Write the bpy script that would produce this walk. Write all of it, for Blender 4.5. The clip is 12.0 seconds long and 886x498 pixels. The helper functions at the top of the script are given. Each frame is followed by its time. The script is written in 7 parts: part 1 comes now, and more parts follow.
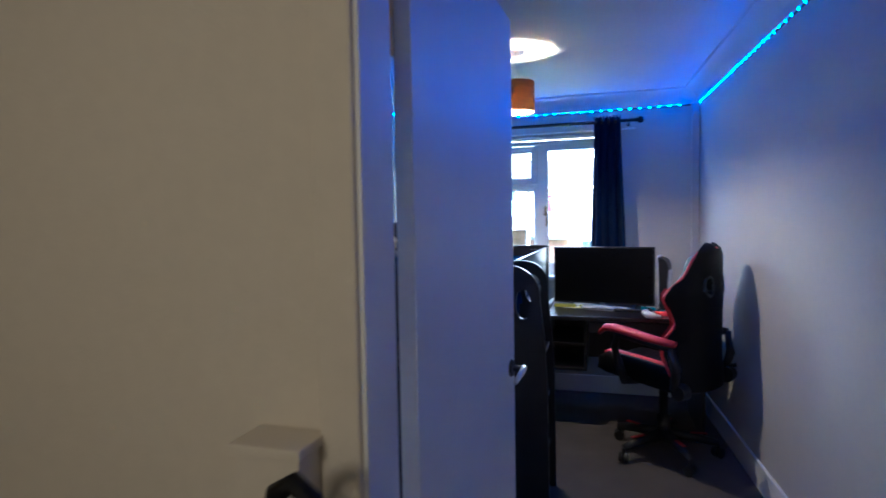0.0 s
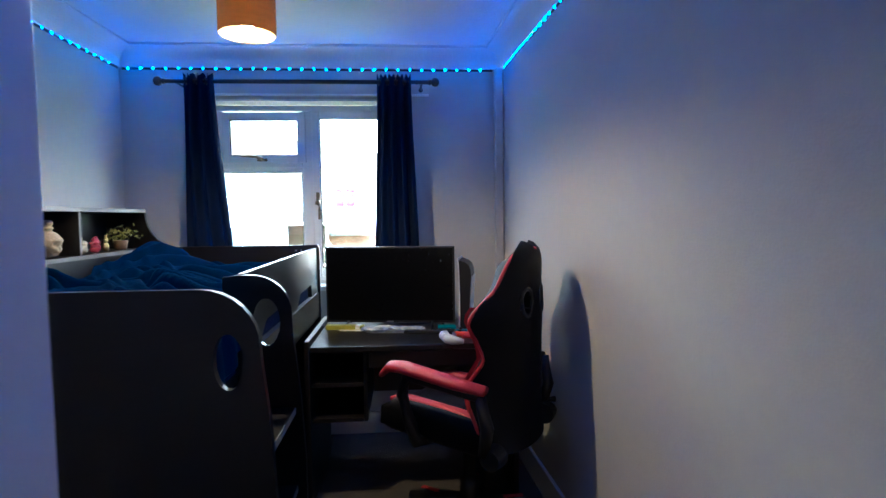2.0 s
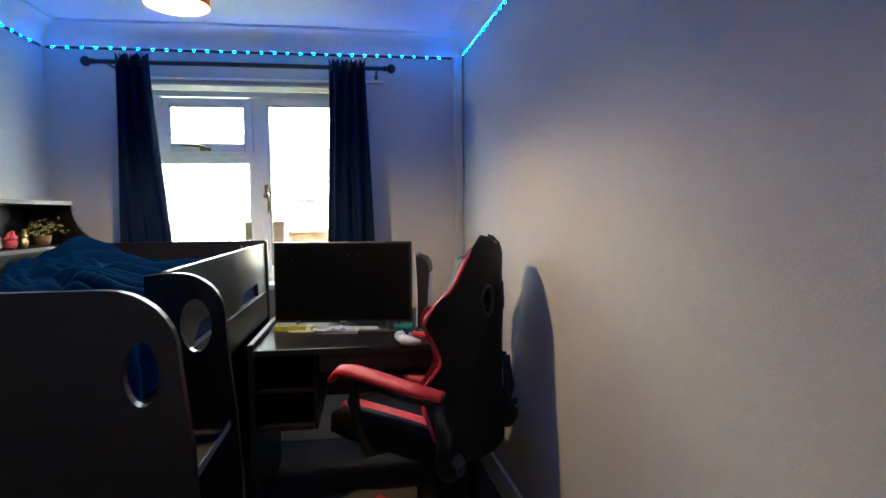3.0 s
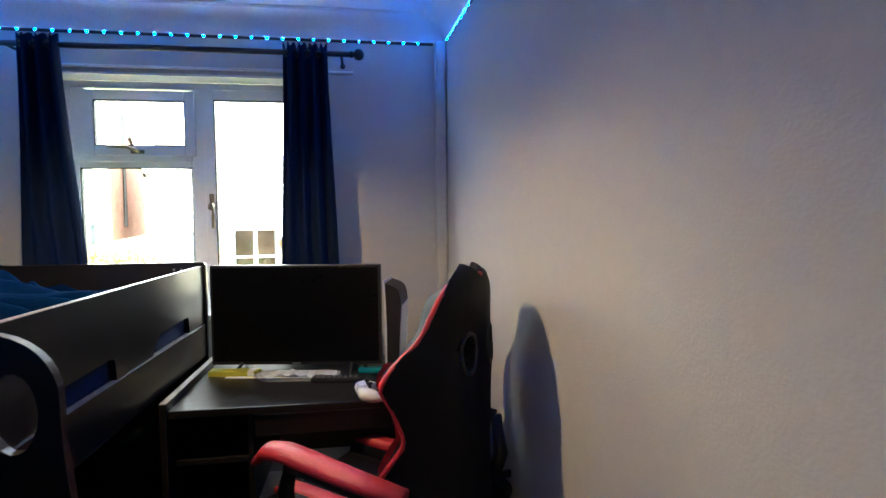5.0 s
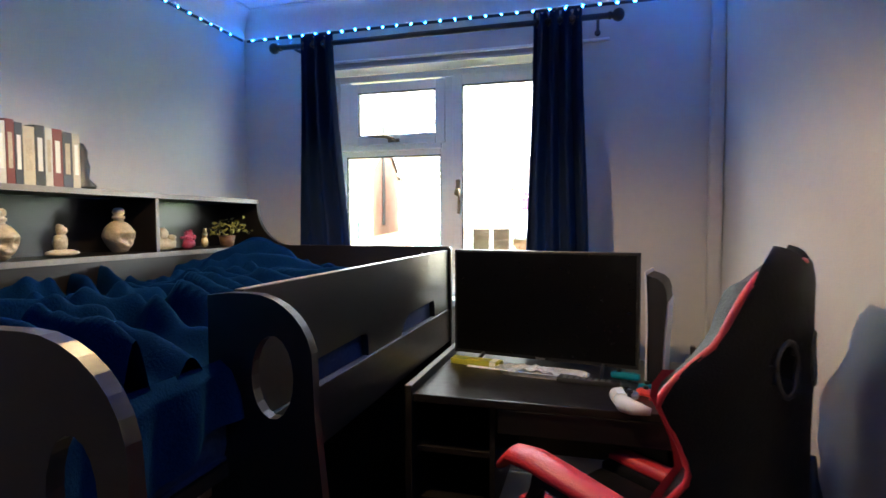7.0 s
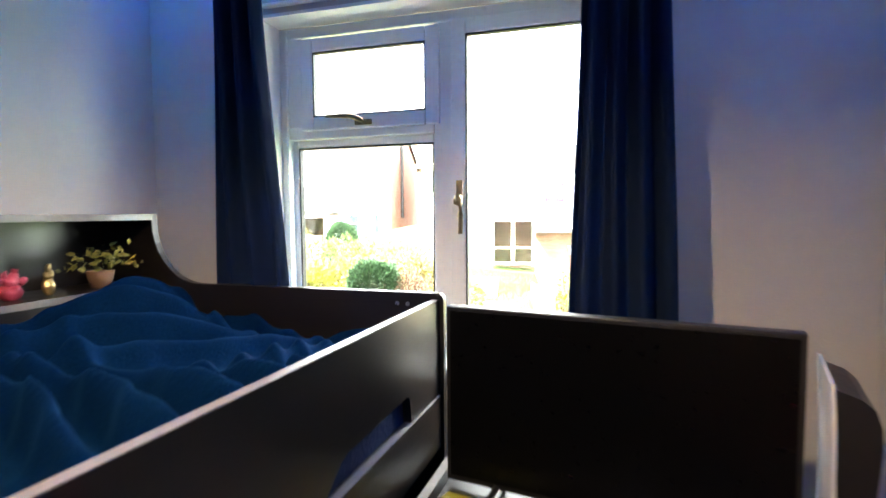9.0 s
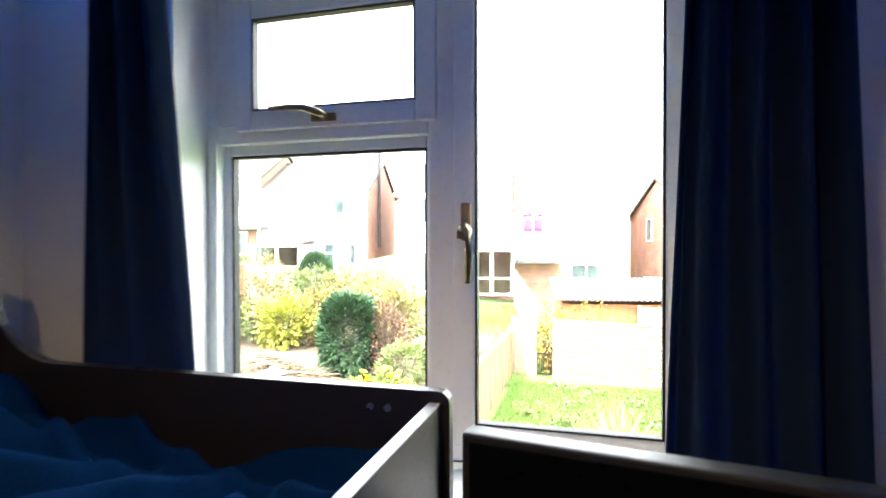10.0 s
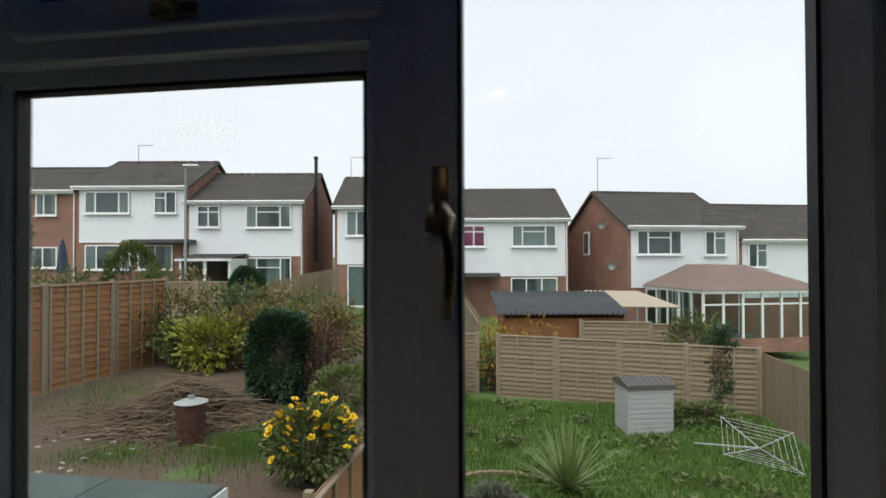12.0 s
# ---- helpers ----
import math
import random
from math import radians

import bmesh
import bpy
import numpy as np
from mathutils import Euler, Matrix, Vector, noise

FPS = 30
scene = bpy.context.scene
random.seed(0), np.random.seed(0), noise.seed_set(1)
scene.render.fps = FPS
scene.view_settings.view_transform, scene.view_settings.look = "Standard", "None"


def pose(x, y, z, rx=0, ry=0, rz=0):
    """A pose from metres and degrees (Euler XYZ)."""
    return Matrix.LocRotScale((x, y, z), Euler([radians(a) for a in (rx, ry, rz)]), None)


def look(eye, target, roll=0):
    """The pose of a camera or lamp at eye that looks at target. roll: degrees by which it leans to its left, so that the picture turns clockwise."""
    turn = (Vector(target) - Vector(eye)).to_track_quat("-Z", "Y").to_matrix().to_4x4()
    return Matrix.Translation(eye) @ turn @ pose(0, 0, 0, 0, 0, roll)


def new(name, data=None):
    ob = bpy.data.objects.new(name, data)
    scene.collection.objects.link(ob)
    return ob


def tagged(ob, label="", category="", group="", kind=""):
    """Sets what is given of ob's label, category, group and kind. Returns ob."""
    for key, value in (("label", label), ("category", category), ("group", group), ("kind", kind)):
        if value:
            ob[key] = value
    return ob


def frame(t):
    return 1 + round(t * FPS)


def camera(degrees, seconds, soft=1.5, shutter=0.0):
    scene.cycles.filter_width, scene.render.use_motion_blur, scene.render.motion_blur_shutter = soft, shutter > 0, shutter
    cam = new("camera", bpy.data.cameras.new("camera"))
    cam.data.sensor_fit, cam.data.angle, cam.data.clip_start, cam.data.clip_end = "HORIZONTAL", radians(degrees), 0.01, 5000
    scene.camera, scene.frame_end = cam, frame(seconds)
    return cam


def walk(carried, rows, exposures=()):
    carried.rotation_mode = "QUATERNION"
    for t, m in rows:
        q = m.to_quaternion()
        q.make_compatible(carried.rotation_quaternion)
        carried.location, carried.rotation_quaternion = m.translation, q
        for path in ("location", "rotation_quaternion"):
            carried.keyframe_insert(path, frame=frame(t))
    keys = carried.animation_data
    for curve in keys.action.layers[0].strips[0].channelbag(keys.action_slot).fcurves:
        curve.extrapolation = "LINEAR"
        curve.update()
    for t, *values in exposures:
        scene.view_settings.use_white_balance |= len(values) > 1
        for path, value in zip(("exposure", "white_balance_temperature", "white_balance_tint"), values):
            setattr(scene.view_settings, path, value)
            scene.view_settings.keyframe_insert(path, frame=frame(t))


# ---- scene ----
cam = camera(78.0, 12.0, shutter=0.4)
PATH = [
    (0, (0.158, -0.238, 1.397), (-0.405, 1.679, 1.306), -1.0),
    (0.5, (0.106, 0.115, 1.411), (-0.203, 2.088, 1.304), -0.9),
    (1, (0.116, 0.407, 1.395), (-0.028, 2.399, 1.301), -0.6),
    (1.5, (0.187, 0.661, 1.371), (0.263, 2.657, 1.27), -0.7),
    (2, (0.235, 0.912, 1.371), (0.375, 2.903, 1.253), -0.7),
    (2.5, (0.233, 1.007, 1.346), (0.435, 2.993, 1.222), -0.5),
    (3, (0.276, 1.055, 1.354), (0.552, 3.032, 1.223), -0.6),
    (3.5, (0.292, 1.089, 1.389), (0.615, 3.058, 1.252), -0.5),
    (5.5, (0.451, 1.71, 1.39), (0.701, 3.692, 1.297), -0.6),
    (6, (0.447, 1.759, 1.374), (0.457, 3.756, 1.282), -0.6),
    (6.5, (0.381, 1.762, 1.319), (0.03, 3.729, 1.238), -0.4),
    (8.5, (0.298, 2.4, 1.366), (-0.367, 4.281, 1.222), -0.2),
    (9, (0.18, 2.745, 1.428), (-0.428, 4.646, 1.299), -0.4),
    (9.5, (0.024, 3.058, 1.442), (-0.579, 4.964, 1.395), 0.0),
    (10, (-0.045, 3.299, 1.448), (-0.572, 5.228, 1.426), -0.1),
    (10.5, (-0.084, 3.666, 1.436), (-0.515, 5.619, 1.432), -0.3),
    (11, (-0.1, 3.906, 1.411), (-0.464, 5.873, 1.413), -0.3),
    (11.5, (-0.123, 3.941, 1.416), (-0.445, 5.915, 1.43), -0.3),
    (12, (-0.210, 3.836, 1.430), (-0.521, 5.811, 1.459), -0.2),
]
walk(cam, [(t, look(eye, target, roll)) for t, eye, target, roll in PATH],
     exposures=[(0, 4.65, 4600, 4), (1.5, 4.55, 4700, 3), (2.2, 4.65, 5600, -4), (3.0, 4.82, 6500, -4), (5.5, 4.66, 6600, -1), (6.5, 4.62, 6700, 1), (8.5, 5.0, 7000, -2), (9.0, 4.9, 6800, 3), (9.5, 4.65, 6600, 5), (10.0, 4.1, 6500, 6), (10.5, 2.35, 6500, 6), (11.0, 1.1, 6400, 7), (11.5, 0.3, 6400, 7), (12.0, 0.15, 6400, 7)])

# ---- world, sun, exposure ----
world = bpy.data.worlds.new("sky")
scene.world = world
world.use_nodes = True
wn, wl = world.node_tree.nodes, world.node_tree.links
sky = wn.new("ShaderNodeTexSky")
sky.sky_type, sky.sun_disc = "NISHITA", False
sky.sun_elevation, sky.sun_rotation = radians(38), radians(200)
sky.dust_density, sky.air_density = 4.0, 1.0
grey = wn.new("ShaderNodeHueSaturation")
grey.inputs["Saturation"].default_value = 0.12
wl.new(sky.outputs[0], grey.inputs["Color"])
veil = wn.new("ShaderNodeMixRGB")
veil.inputs["Fac"].default_value = 0.72
veil.inputs["Color2"].default_value = (8.6, 9.0, 9.5, 1)
wl.new(grey.outputs[0], veil.inputs["Color1"])
cloud = wn.new("ShaderNodeTexNoise")
cloud.inputs["Scale"].default_value, cloud.inputs["Detail"].default_value = 2.2, 5.0
cr = wn.new("ShaderNodeMapRange")
cr.inputs["To Min"].default_value, cr.inputs["To Max"].default_value = 0.88, 1.12
cm = wn.new("ShaderNodeMixRGB")
cm.blend_type, cm.inputs["Fac"].default_value = "MULTIPLY", 1.0
wl.new(cloud.outputs["Fac"], cr.inputs["Value"])
wl.new(veil.outputs[0], cm.inputs["Color1"])
wl.new(cr.outputs[0], cm.inputs["Color2"])
wl.new(cm.outputs[0], wn["Background"].inputs["Color"])
wn["Background"].inputs["Strength"].default_value = 0.12

sun_data = bpy.data.lights.new("sun", "SUN")
sun_data.energy, sun_data.angle, sun_data.color = 1.4, radians(35), (1.0, 0.97, 0.92)
sun = new("sun", sun_data)
sun.matrix_world = look((0, -10, 30), (4, 6, 0))

bulb_data = bpy.data.lights.new("bulb_light", "POINT")
bulb_data.energy, bulb_data.color, bulb_data.shadow_soft_size = 1.75, (1.0, 0.72, 0.42), 0.022
bulb_light = new("bulb_light", bulb_data)
bulb_light.location = (-0.325, 3.0, 2.083)

# unseen fill lamp added behind the camera to brighten the landing walls
hall_fill_data = bpy.data.lights.new("hall_fill", "POINT")
hall_fill_data.energy, hall_fill_data.color, hall_fill_data.shadow_soft_size = 0.55, (1.0, 0.72, 0.42), 0.12
hall_fill = new("hall_fill", hall_fill_data)
hall_fill.location = (-0.35, -0.85, 1.5)


# ---- materials ----
def material(name, base, rough=0.6, metal=0.0, vary=0.12, scale=6.0, fine=60.0, bump=0.1, bump_scale=80.0, second=None, emit=None, power=0.0, coat=0.0, per_object=0.0, stretch=(1, 1, 1), island=False, gloss=0.5, sheen=0.0):
    """A surface with two sizes of colour variation and a fine relief, in metres of the object's own space."""
    m = bpy.data.materials.new(name)
    m.use_nodes = True
    n, l = m.node_tree.nodes, m.node_tree.links
    b = n["Principled BSDF"]
    b.inputs["Roughness"].default_value, b.inputs["Metallic"].default_value = rough, metal
    b.inputs["Coat Weight"].default_value = coat
    b.inputs["Specular IOR Level"].default_value, b.inputs["Sheen Weight"].default_value = gloss, sheen
    co, mp = n.new("ShaderNodeTexCoord"), n.new("ShaderNodeMapping")
    mp.inputs["Scale"].default_value = stretch
    l.new(co.outputs["Object"], mp.inputs["Vector"])
    big, small = n.new("ShaderNodeTexNoise"), n.new("ShaderNodeTexNoise")
    big.inputs["Scale"].default_value, big.inputs["Detail"].default_value = scale, 4.0
    small.inputs["Scale"].default_value, small.inputs["Detail"].default_value = fine, 3.0
    for x in (big, small):
        l.new(mp.outputs[0], x.inputs["Vector"])
    add = n.new("ShaderNodeMath")
    add.operation = "ADD"
    l.new(big.outputs["Fac"], add.inputs[0])
    l.new(small.outputs["Fac"], add.inputs[1])
    val = add.outputs[0]
    if per_object:
        info, mul, plus = n.new("ShaderNodeObjectInfo"), n.new("ShaderNodeMath"), n.new("ShaderNodeMath")
        mul.operation, plus.operation = "MULTIPLY", "ADD"
        mul.inputs[1].default_value = per_object
        geo = n.new("ShaderNodeNewGeometry")
        l.new(geo.outputs["Random Per Island"] if island else info.outputs["Random"], mul.inputs[0])
        l.new(val, plus.inputs[0])
        l.new(mul.outputs[0], plus.inputs[1])
        val = plus.outputs[0]
    rng = n.new("ShaderNodeMapRange")
    rng.inputs["From Min"].default_value, rng.inputs["From Max"].default_value = 0.6, 1.4 + per_object
    l.new(val, rng.inputs["Value"])
    mix = n.new("ShaderNodeMixRGB")
    lo = tuple(c * (1 - vary) for c in base)
    hi = second or tuple(min(1.0, c * (1 + vary)) for c in base)
    mix.inputs["Color1"].default_value, mix.inputs["Color2"].default_value = (*lo, 1), (*hi, 1)
    l.new(rng.outputs[0], mix.inputs["Fac"])
    l.new(mix.outputs[0], b.inputs["Base Color"])
    rr = n.new("ShaderNodeMapRange")
    rr.inputs["To Min"].default_value, rr.inputs["To Max"].default_value = max(0.02, rough - 0.08), min(1, rough + 0.08)
    l.new(small.outputs["Fac"], rr.inputs["Value"])
    l.new(rr.outputs[0], b.inputs["Roughness"])
    if bump:
        rel, bp = n.new("ShaderNodeTexNoise"), n.new("ShaderNodeBump")
        rel.inputs["Scale"].default_value, rel.inputs["Detail"].default_value = bump_scale, 4.0
        l.new(mp.outputs[0], rel.inputs["Vector"])
        bp.inputs["Strength"].default_value, bp.inputs["Distance"].default_value = bump, 0.01
        l.new(rel.outputs["Fac"], bp.inputs["Height"])
        l.new(bp.outputs[0], b.inputs["Normal"])
    if emit:
        b.inputs["Emission Color"].default_value, b.inputs["Emission Strength"].default_value = (*emit, 1), power
    return m


def glass_material(name, tint=(1, 1, 1), rough=0.0):
    """A thin clear pane: most light goes straight through, some is mirrored."""
    m = bpy.data.materials.new(name)
    m.use_nodes = True
    n, l = m.node_tree.nodes, m.node_tree.links
    n.remove(n["Principled BSDF"])
    tr, gl, mx = n.new("ShaderNodeBsdfTransparent"), n.new("ShaderNodeBsdfGlossy"), n.new("ShaderNodeMixShader")
    tr.inputs[0].default_value = (*tint, 1)
    gl.inputs["Roughness"].default_value = rough
    lw, pw, mr = n.new("ShaderNodeLayerWeight"), n.new("ShaderNodeMath"), n.new("ShaderNodeMapRange")
    lw.inputs["Blend"].default_value = 0.5
    pw.operation, pw.inputs[1].default_value = "POWER", 5.0
    mr.inputs["To Min"].default_value, mr.inputs["To Max"].default_value = 0.035, 0.9
    l.new(lw.outputs["Facing"], pw.inputs[0])
    l.new(pw.outputs[0], mr.inputs["Value"])
    fr = mr
    l.new(fr.outputs[0], mx.inputs[0])
    l.new(tr.outputs[0], mx.inputs[1])
    l.new(gl.outputs[0], mx.inputs[2])
    l.new(mx.outputs[0], n["Material Output"].inputs["Surface"])
    return m


def brick_material(name, c1, c2, mortar):
    m = bpy.data.materials.new(name)
    m.use_nodes = True
    n, l = m.node_tree.nodes, m.node_tree.links
    b = n["Principled BSDF"]
    b.inputs["Roughness"].default_value = 0.9
    co, sep, comb = n.new("ShaderNodeTexCoord"), n.new("ShaderNodeSeparateXYZ"), n.new("ShaderNodeCombineXYZ")
    add = n.new("ShaderNodeMath")
    l.new(co.outputs["Object"], sep.inputs[0])
    l.new(sep.outputs[0], add.inputs[0])
    l.new(sep.outputs[1], add.inputs[1])
    l.new(add.outputs[0], comb.inputs[0])
    l.new(sep.outputs[2], comb.inputs[1])
    br, no, mx, bp = n.new("ShaderNodeTexBrick"), n.new("ShaderNodeTexNoise"), n.new("ShaderNodeMixRGB"), n.new("ShaderNodeBump")
    br.inputs["Color1"].default_value, br.inputs["Color2"].default_value, br.inputs["Mortar"].default_value = (*c1, 1), (*c2, 1), (*mortar, 1)
    br.inputs["Scale"].default_value, br.inputs["Mortar Size"].default_value = 1.0, 0.008
    br.inputs["Brick Width"].default_value, br.inputs["Row Height"].default_value = 0.225, 0.075
    l.new(comb.outputs[0], br.inputs["Vector"])
    no.inputs["Scale"].default_value = 1.3
    l.new(co.outputs["Object"], no.inputs["Vector"])
    mx.blend_type, mx.inputs["Fac"].default_value = "OVERLAY", 0.45
    l.new(br.outputs["Color"], mx.inputs["Color1"])
    l.new(no.outputs["Fac"], mx.inputs["Color2"])
    l.new(mx.outputs[0], b.inputs["Base Color"])
    bp.inputs["Strength"].default_value, bp.inputs["Distance"].default_value = 0.5, 0.01
    bp.invert = True
    l.new(br.outputs["Fac"], bp.inputs["Height"])
    l.new(bp.outputs[0], b.inputs["Normal"])
    return m


M = {}
M["wall"] = material("wall_paint", (0.485, 0.466, 0.435), 0.75, vary=0.04, scale=2.0, fine=30, bump=0.12, bump_scale=140)
M["hall"] = material("hall_paint", (0.66, 0.60, 0.50), 0.75, vary=0.04, scale=2.0, fine=30, bump=0.10, bump_scale=120)
M["ceiling"] = material("ceiling_paint", (0.78, 0.77, 0.75), 0.85, vary=0.04, scale=3, bump=0.25, bump_scale=60)
M["white"] = material("white_gloss_paint", (0.78, 0.77, 0.75), 0.35, vary=0.03, bump=0.04, bump_scale=40)
M["pvc"] = material("white_plastic_frame", (0.80, 0.81, 0.80), 0.3, vary=0.03, scale=5, bump=0.03)
M["carpet"] = material("carpet", (0.11, 0.092, 0.085), 0.95, vary=0.25, scale=5, fine=180, bump=0.9, bump_scale=260)
M["curtain"] = material("curtain_cloth", (0.007, 0.014, 0.034), 0.85, gloss=0.1, vary=0.18, scale=8, fine=300, bump=0.3, bump_scale=500)
M["black_wood"] = material("black_brown_wood", (0.010, 0.008, 0.008), 0.32, gloss=0.6, vary=0.35, scale=4, fine=40, bump=0.03, bump_scale=60, stretch=(1, 1, 6))
# pale base colour stands in for window light glancing off dark edges
M["edge_highlight"] = material("pale_lit_edge", (0.20, 0.19, 0.19), 0.35, vary=0.2, scale=8, bump=0.03)
M["blanket"] = material("blue_fleece", (0.0016, 0.0150, 0.056), 0.95, gloss=0.02, vary=0.3, scale=9, fine=160, bump=0.2, bump_scale=220, sheen=0.035)
M["blanket"].node_tree.nodes["Principled BSDF"].inputs["Sheen Tint"].default_value = (0.10, 0.50, 1.0, 1)
M["blanket"].node_tree.nodes["Principled BSDF"].inputs["Sheen Roughness"].default_value = 0.35
M["black_plastic"] = material("black_plastic", (0.012, 0.012, 0.013), 0.42, vary=0.2, bump=0.05)
M["screen"] = material("dark_screen", (0.002, 0.002, 0.0025), 0.3, gloss=0.18, vary=0.05, bump=0.0)
M["black_leather"] = material("black_leatherette", (0.006, 0.006, 0.007), 0.5, gloss=0.16, vary=0.2, fine=80, bump=0.25, bump_scale=220)
M["red_leather"] = material("red_leatherette", (0.52, 0.030, 0.045), 0.42, vary=0.12, fine=80, bump=0.2, bump_scale=220)
M["metal"] = material("brushed_steel", (0.55, 0.54, 0.52), 0.3, metal=1.0, vary=0.1, bump=0.05)
M["brass"] = material("worn_brass", (0.55, 0.42, 0.20), 0.3, metal=1.0, vary=0.15, bump=0.05)
M["rod"] = material("dark_grey_metal", (0.035, 0.036, 0.042), 0.4, metal=0.6, vary=0.1, bump=0.03)
M["led"] = material("blue_led", (0.1, 0.3, 0.9), 0.5, emit=(0.005, 0.155, 1.0), power=40.0, bump=0)
M["led_strip"] = material("led_tape", (0.03, 0.03, 0.035), 0.5, bump=0.05)
M["shade"] = material("brown_shade_cloth", (0.10, 0.052, 0.022), 0.9, vary=0.25, scale=10, fine=200, bump=0.5, bump_scale=120, stretch=(1, 1, 8))
def cloth_shade(m, weight, tint):
    """Lets light soak through a thin cloth."""
    n, l = m.node_tree.nodes, m.node_tree.links
    tl, mx = n.new("ShaderNodeBsdfTranslucent"), n.new("ShaderNodeMixShader")
    tl.inputs[0].default_value = (*tint, 1)
    mx.inputs[0].default_value = weight
    l.new(n["Principled BSDF"].outputs[0], mx.inputs[1])
    l.new(tl.outputs[0], mx.inputs[2])
    l.new(mx.outputs[0], n["Material Output"].inputs["Surface"])


cloth_shade(M["shade"], 0.16, (0.30, 0.17, 0.06))
cloth_shade(M["curtain"], 0.17, (0.02, 0.12, 0.36))
M["bulb"] = material("lit_bulb", (0.9, 0.8, 0.6), 0.4, emit=(1.0, 0.72, 0.40), power=14.0, bump=0)
M["white_plastic"] = material("white_plastic", (0.72, 0.72, 0.72), 0.4, vary=0.04, bump=0.03)
M["mattress"] = material("blue_mattress_cover", (0.012, 0.028, 0.09), 0.9, gloss=0.2, vary=0.2, bump=0.3)
M["glass"] = glass_material("clear_glass")
M["gasket"] = material("black_rubber_gasket", (0.01, 0.01, 0.01), 0.6, bump=0.02)
M["brick"] = brick_material("red_brick", (0.33, 0.150, 0.095), (0.20, 0.085, 0.058), (0.27, 0.23, 0.20))
M["clad"] = material("white_cladding", (0.74, 0.76, 0.78), 0.5, vary=0.05, scale=1.2, fine=10, bump=0.05, bump_scale=20)
M["tile"] = material("brown_roof_tile", (0.062, 0.053, 0.046), 0.9, vary=0.35, scale=1.5, fine=14, bump=0.5, bump_scale=20, second=(0.105, 0.092, 0.078))
M["lead"] = material("dark_flat_roof", (0.07, 0.07, 0.07), 0.8, vary=0.2, bump=0.3, bump_scale=30)
M["felt"] = material("green_grey_roof_felt", (0.075, 0.10, 0.095), 0.95, vary=0.2, scale=2.5, fine=90, bump=0.7, bump_scale=180, second=(0.125, 0.16, 0.15))
M["dark_glass"] = material("window_glass_far", (0.06, 0.07, 0.075), 0.08, vary=0.6, scale=1.1, fine=4, bump=0.0, second=(0.20, 0.22, 0.22))
M["curtain_far"] = material("net_curtain", (0.42, 0.44, 0.42), 0.9, vary=0.25, scale=3, fine=14, bump=0.2, stretch=(6, 6, 0.5))
M["pink"] = material("pink_blind", (0.45, 0.03, 0.17), 0.8, vary=0.1)
M["fence_orange"] = material("orange_fence_board", (0.30, 0.155, 0.068), 0.85, vary=0.25, scale=3, fine=30, bump=0.4, bump_scale=50, stretch=(1, 1, 6), per_object=0.5)
M["fence_grey"] = material("weathered_fence_board", (0.25, 0.195, 0.125), 0.9, vary=0.30, scale=2.5, fine=30, bump=0.4, bump_scale=50, stretch=(1, 1, 6), per_object=0.5)
M["post"] = material("fence_post_wood", (0.29, 0.24, 0.165), 0.9, vary=0.25, scale=5, fine=40, bump=0.4, bump_scale=40)
M["concrete"] = material("concrete", (0.36, 0.34, 0.31), 0.9, vary=0.15, bump=0.4, bump_scale=40)
M["lamp_post"] = material("grey_painted_steel", (0.16, 0.18, 0.18), 0.5, metal=0.3, bump=0.05)


# ---- mesh helpers ----
def finish(name, bm, mat, parent=None, label="", smooth=False, category="", group="", kind=""):
    me = bpy.data.meshes.new(name)
    bmesh.ops.recalc_face_normals(bm, faces=bm.faces)
    bm.to_mesh(me)
    bm.free()
    for mt in (mat if isinstance(mat, (list, tuple)) else [mat]):
        me.materials.append(mt)
    if smooth:
        me.polygons.foreach_set("use_smooth", [True] * len(me.polygons))
    ob = new(name, me)
    if parent is not None:
        ob.parent = parent
    return tagged(ob, label, category, group, kind)


def part(name, bm, mat, parent, label="", smooth=False):
    return finish(name, bm, mat, parent, label, smooth)


def thing(name, label, category, at=None, group="", kind=""):
    ob = new(name)
    if at is not None:
        ob.matrix_world = at
    return tagged(ob, label, category, group, kind)


def box(bm, lo, hi, bevel=0.0, m=None, mat=0):
    """A box between two corners, with bevelled edges, turned by m."""
    c = [(a + b) / 2 for a, b in zip(lo, hi)]
    s = [abs(b - a) for a, b in zip(lo, hi)]
    t = Matrix.Translation(c) @ Matrix.Diagonal((*s, 1))
    r = bmesh.ops.create_cube(bm, size=1, matrix=(m or Matrix()) @ t)
    fs = {f for v in r["verts"] for f in v.link_faces}
    if bevel:
        es = {e for v in r["verts"] for e in v.link_edges}
        out = bmesh.ops.bevel(bm, geom=list(es), offset=min(bevel, min(s) * 0.45), segments=2, affect="EDGES", profile=0.6)
        fs = set(out["faces"]) | {f for f in fs if f.is_valid}
    for f in fs:
        if f.is_valid:
            f.material_index = mat
    return bm


def boxes(*specs, bevel=0.0):
    bm = bmesh.new()
    for lo, hi in specs:
        box(bm, lo, hi, bevel)
    return bm


def cyl(bm, a, b, r1, r2=None, n=16, caps=True):
    a, b = Vector(a), Vector(b)
    d = b - a
    m = Matrix.Translation((a + b) / 2) @ d.to_track_quat("Z", "Y").to_matrix().to_4x4()
    bmesh.ops.create_cone(bm, cap_ends=caps, segments=n, radius1=r1, radius2=r1 if r2 is None else r2, depth=d.length, matrix=m)
    return bm


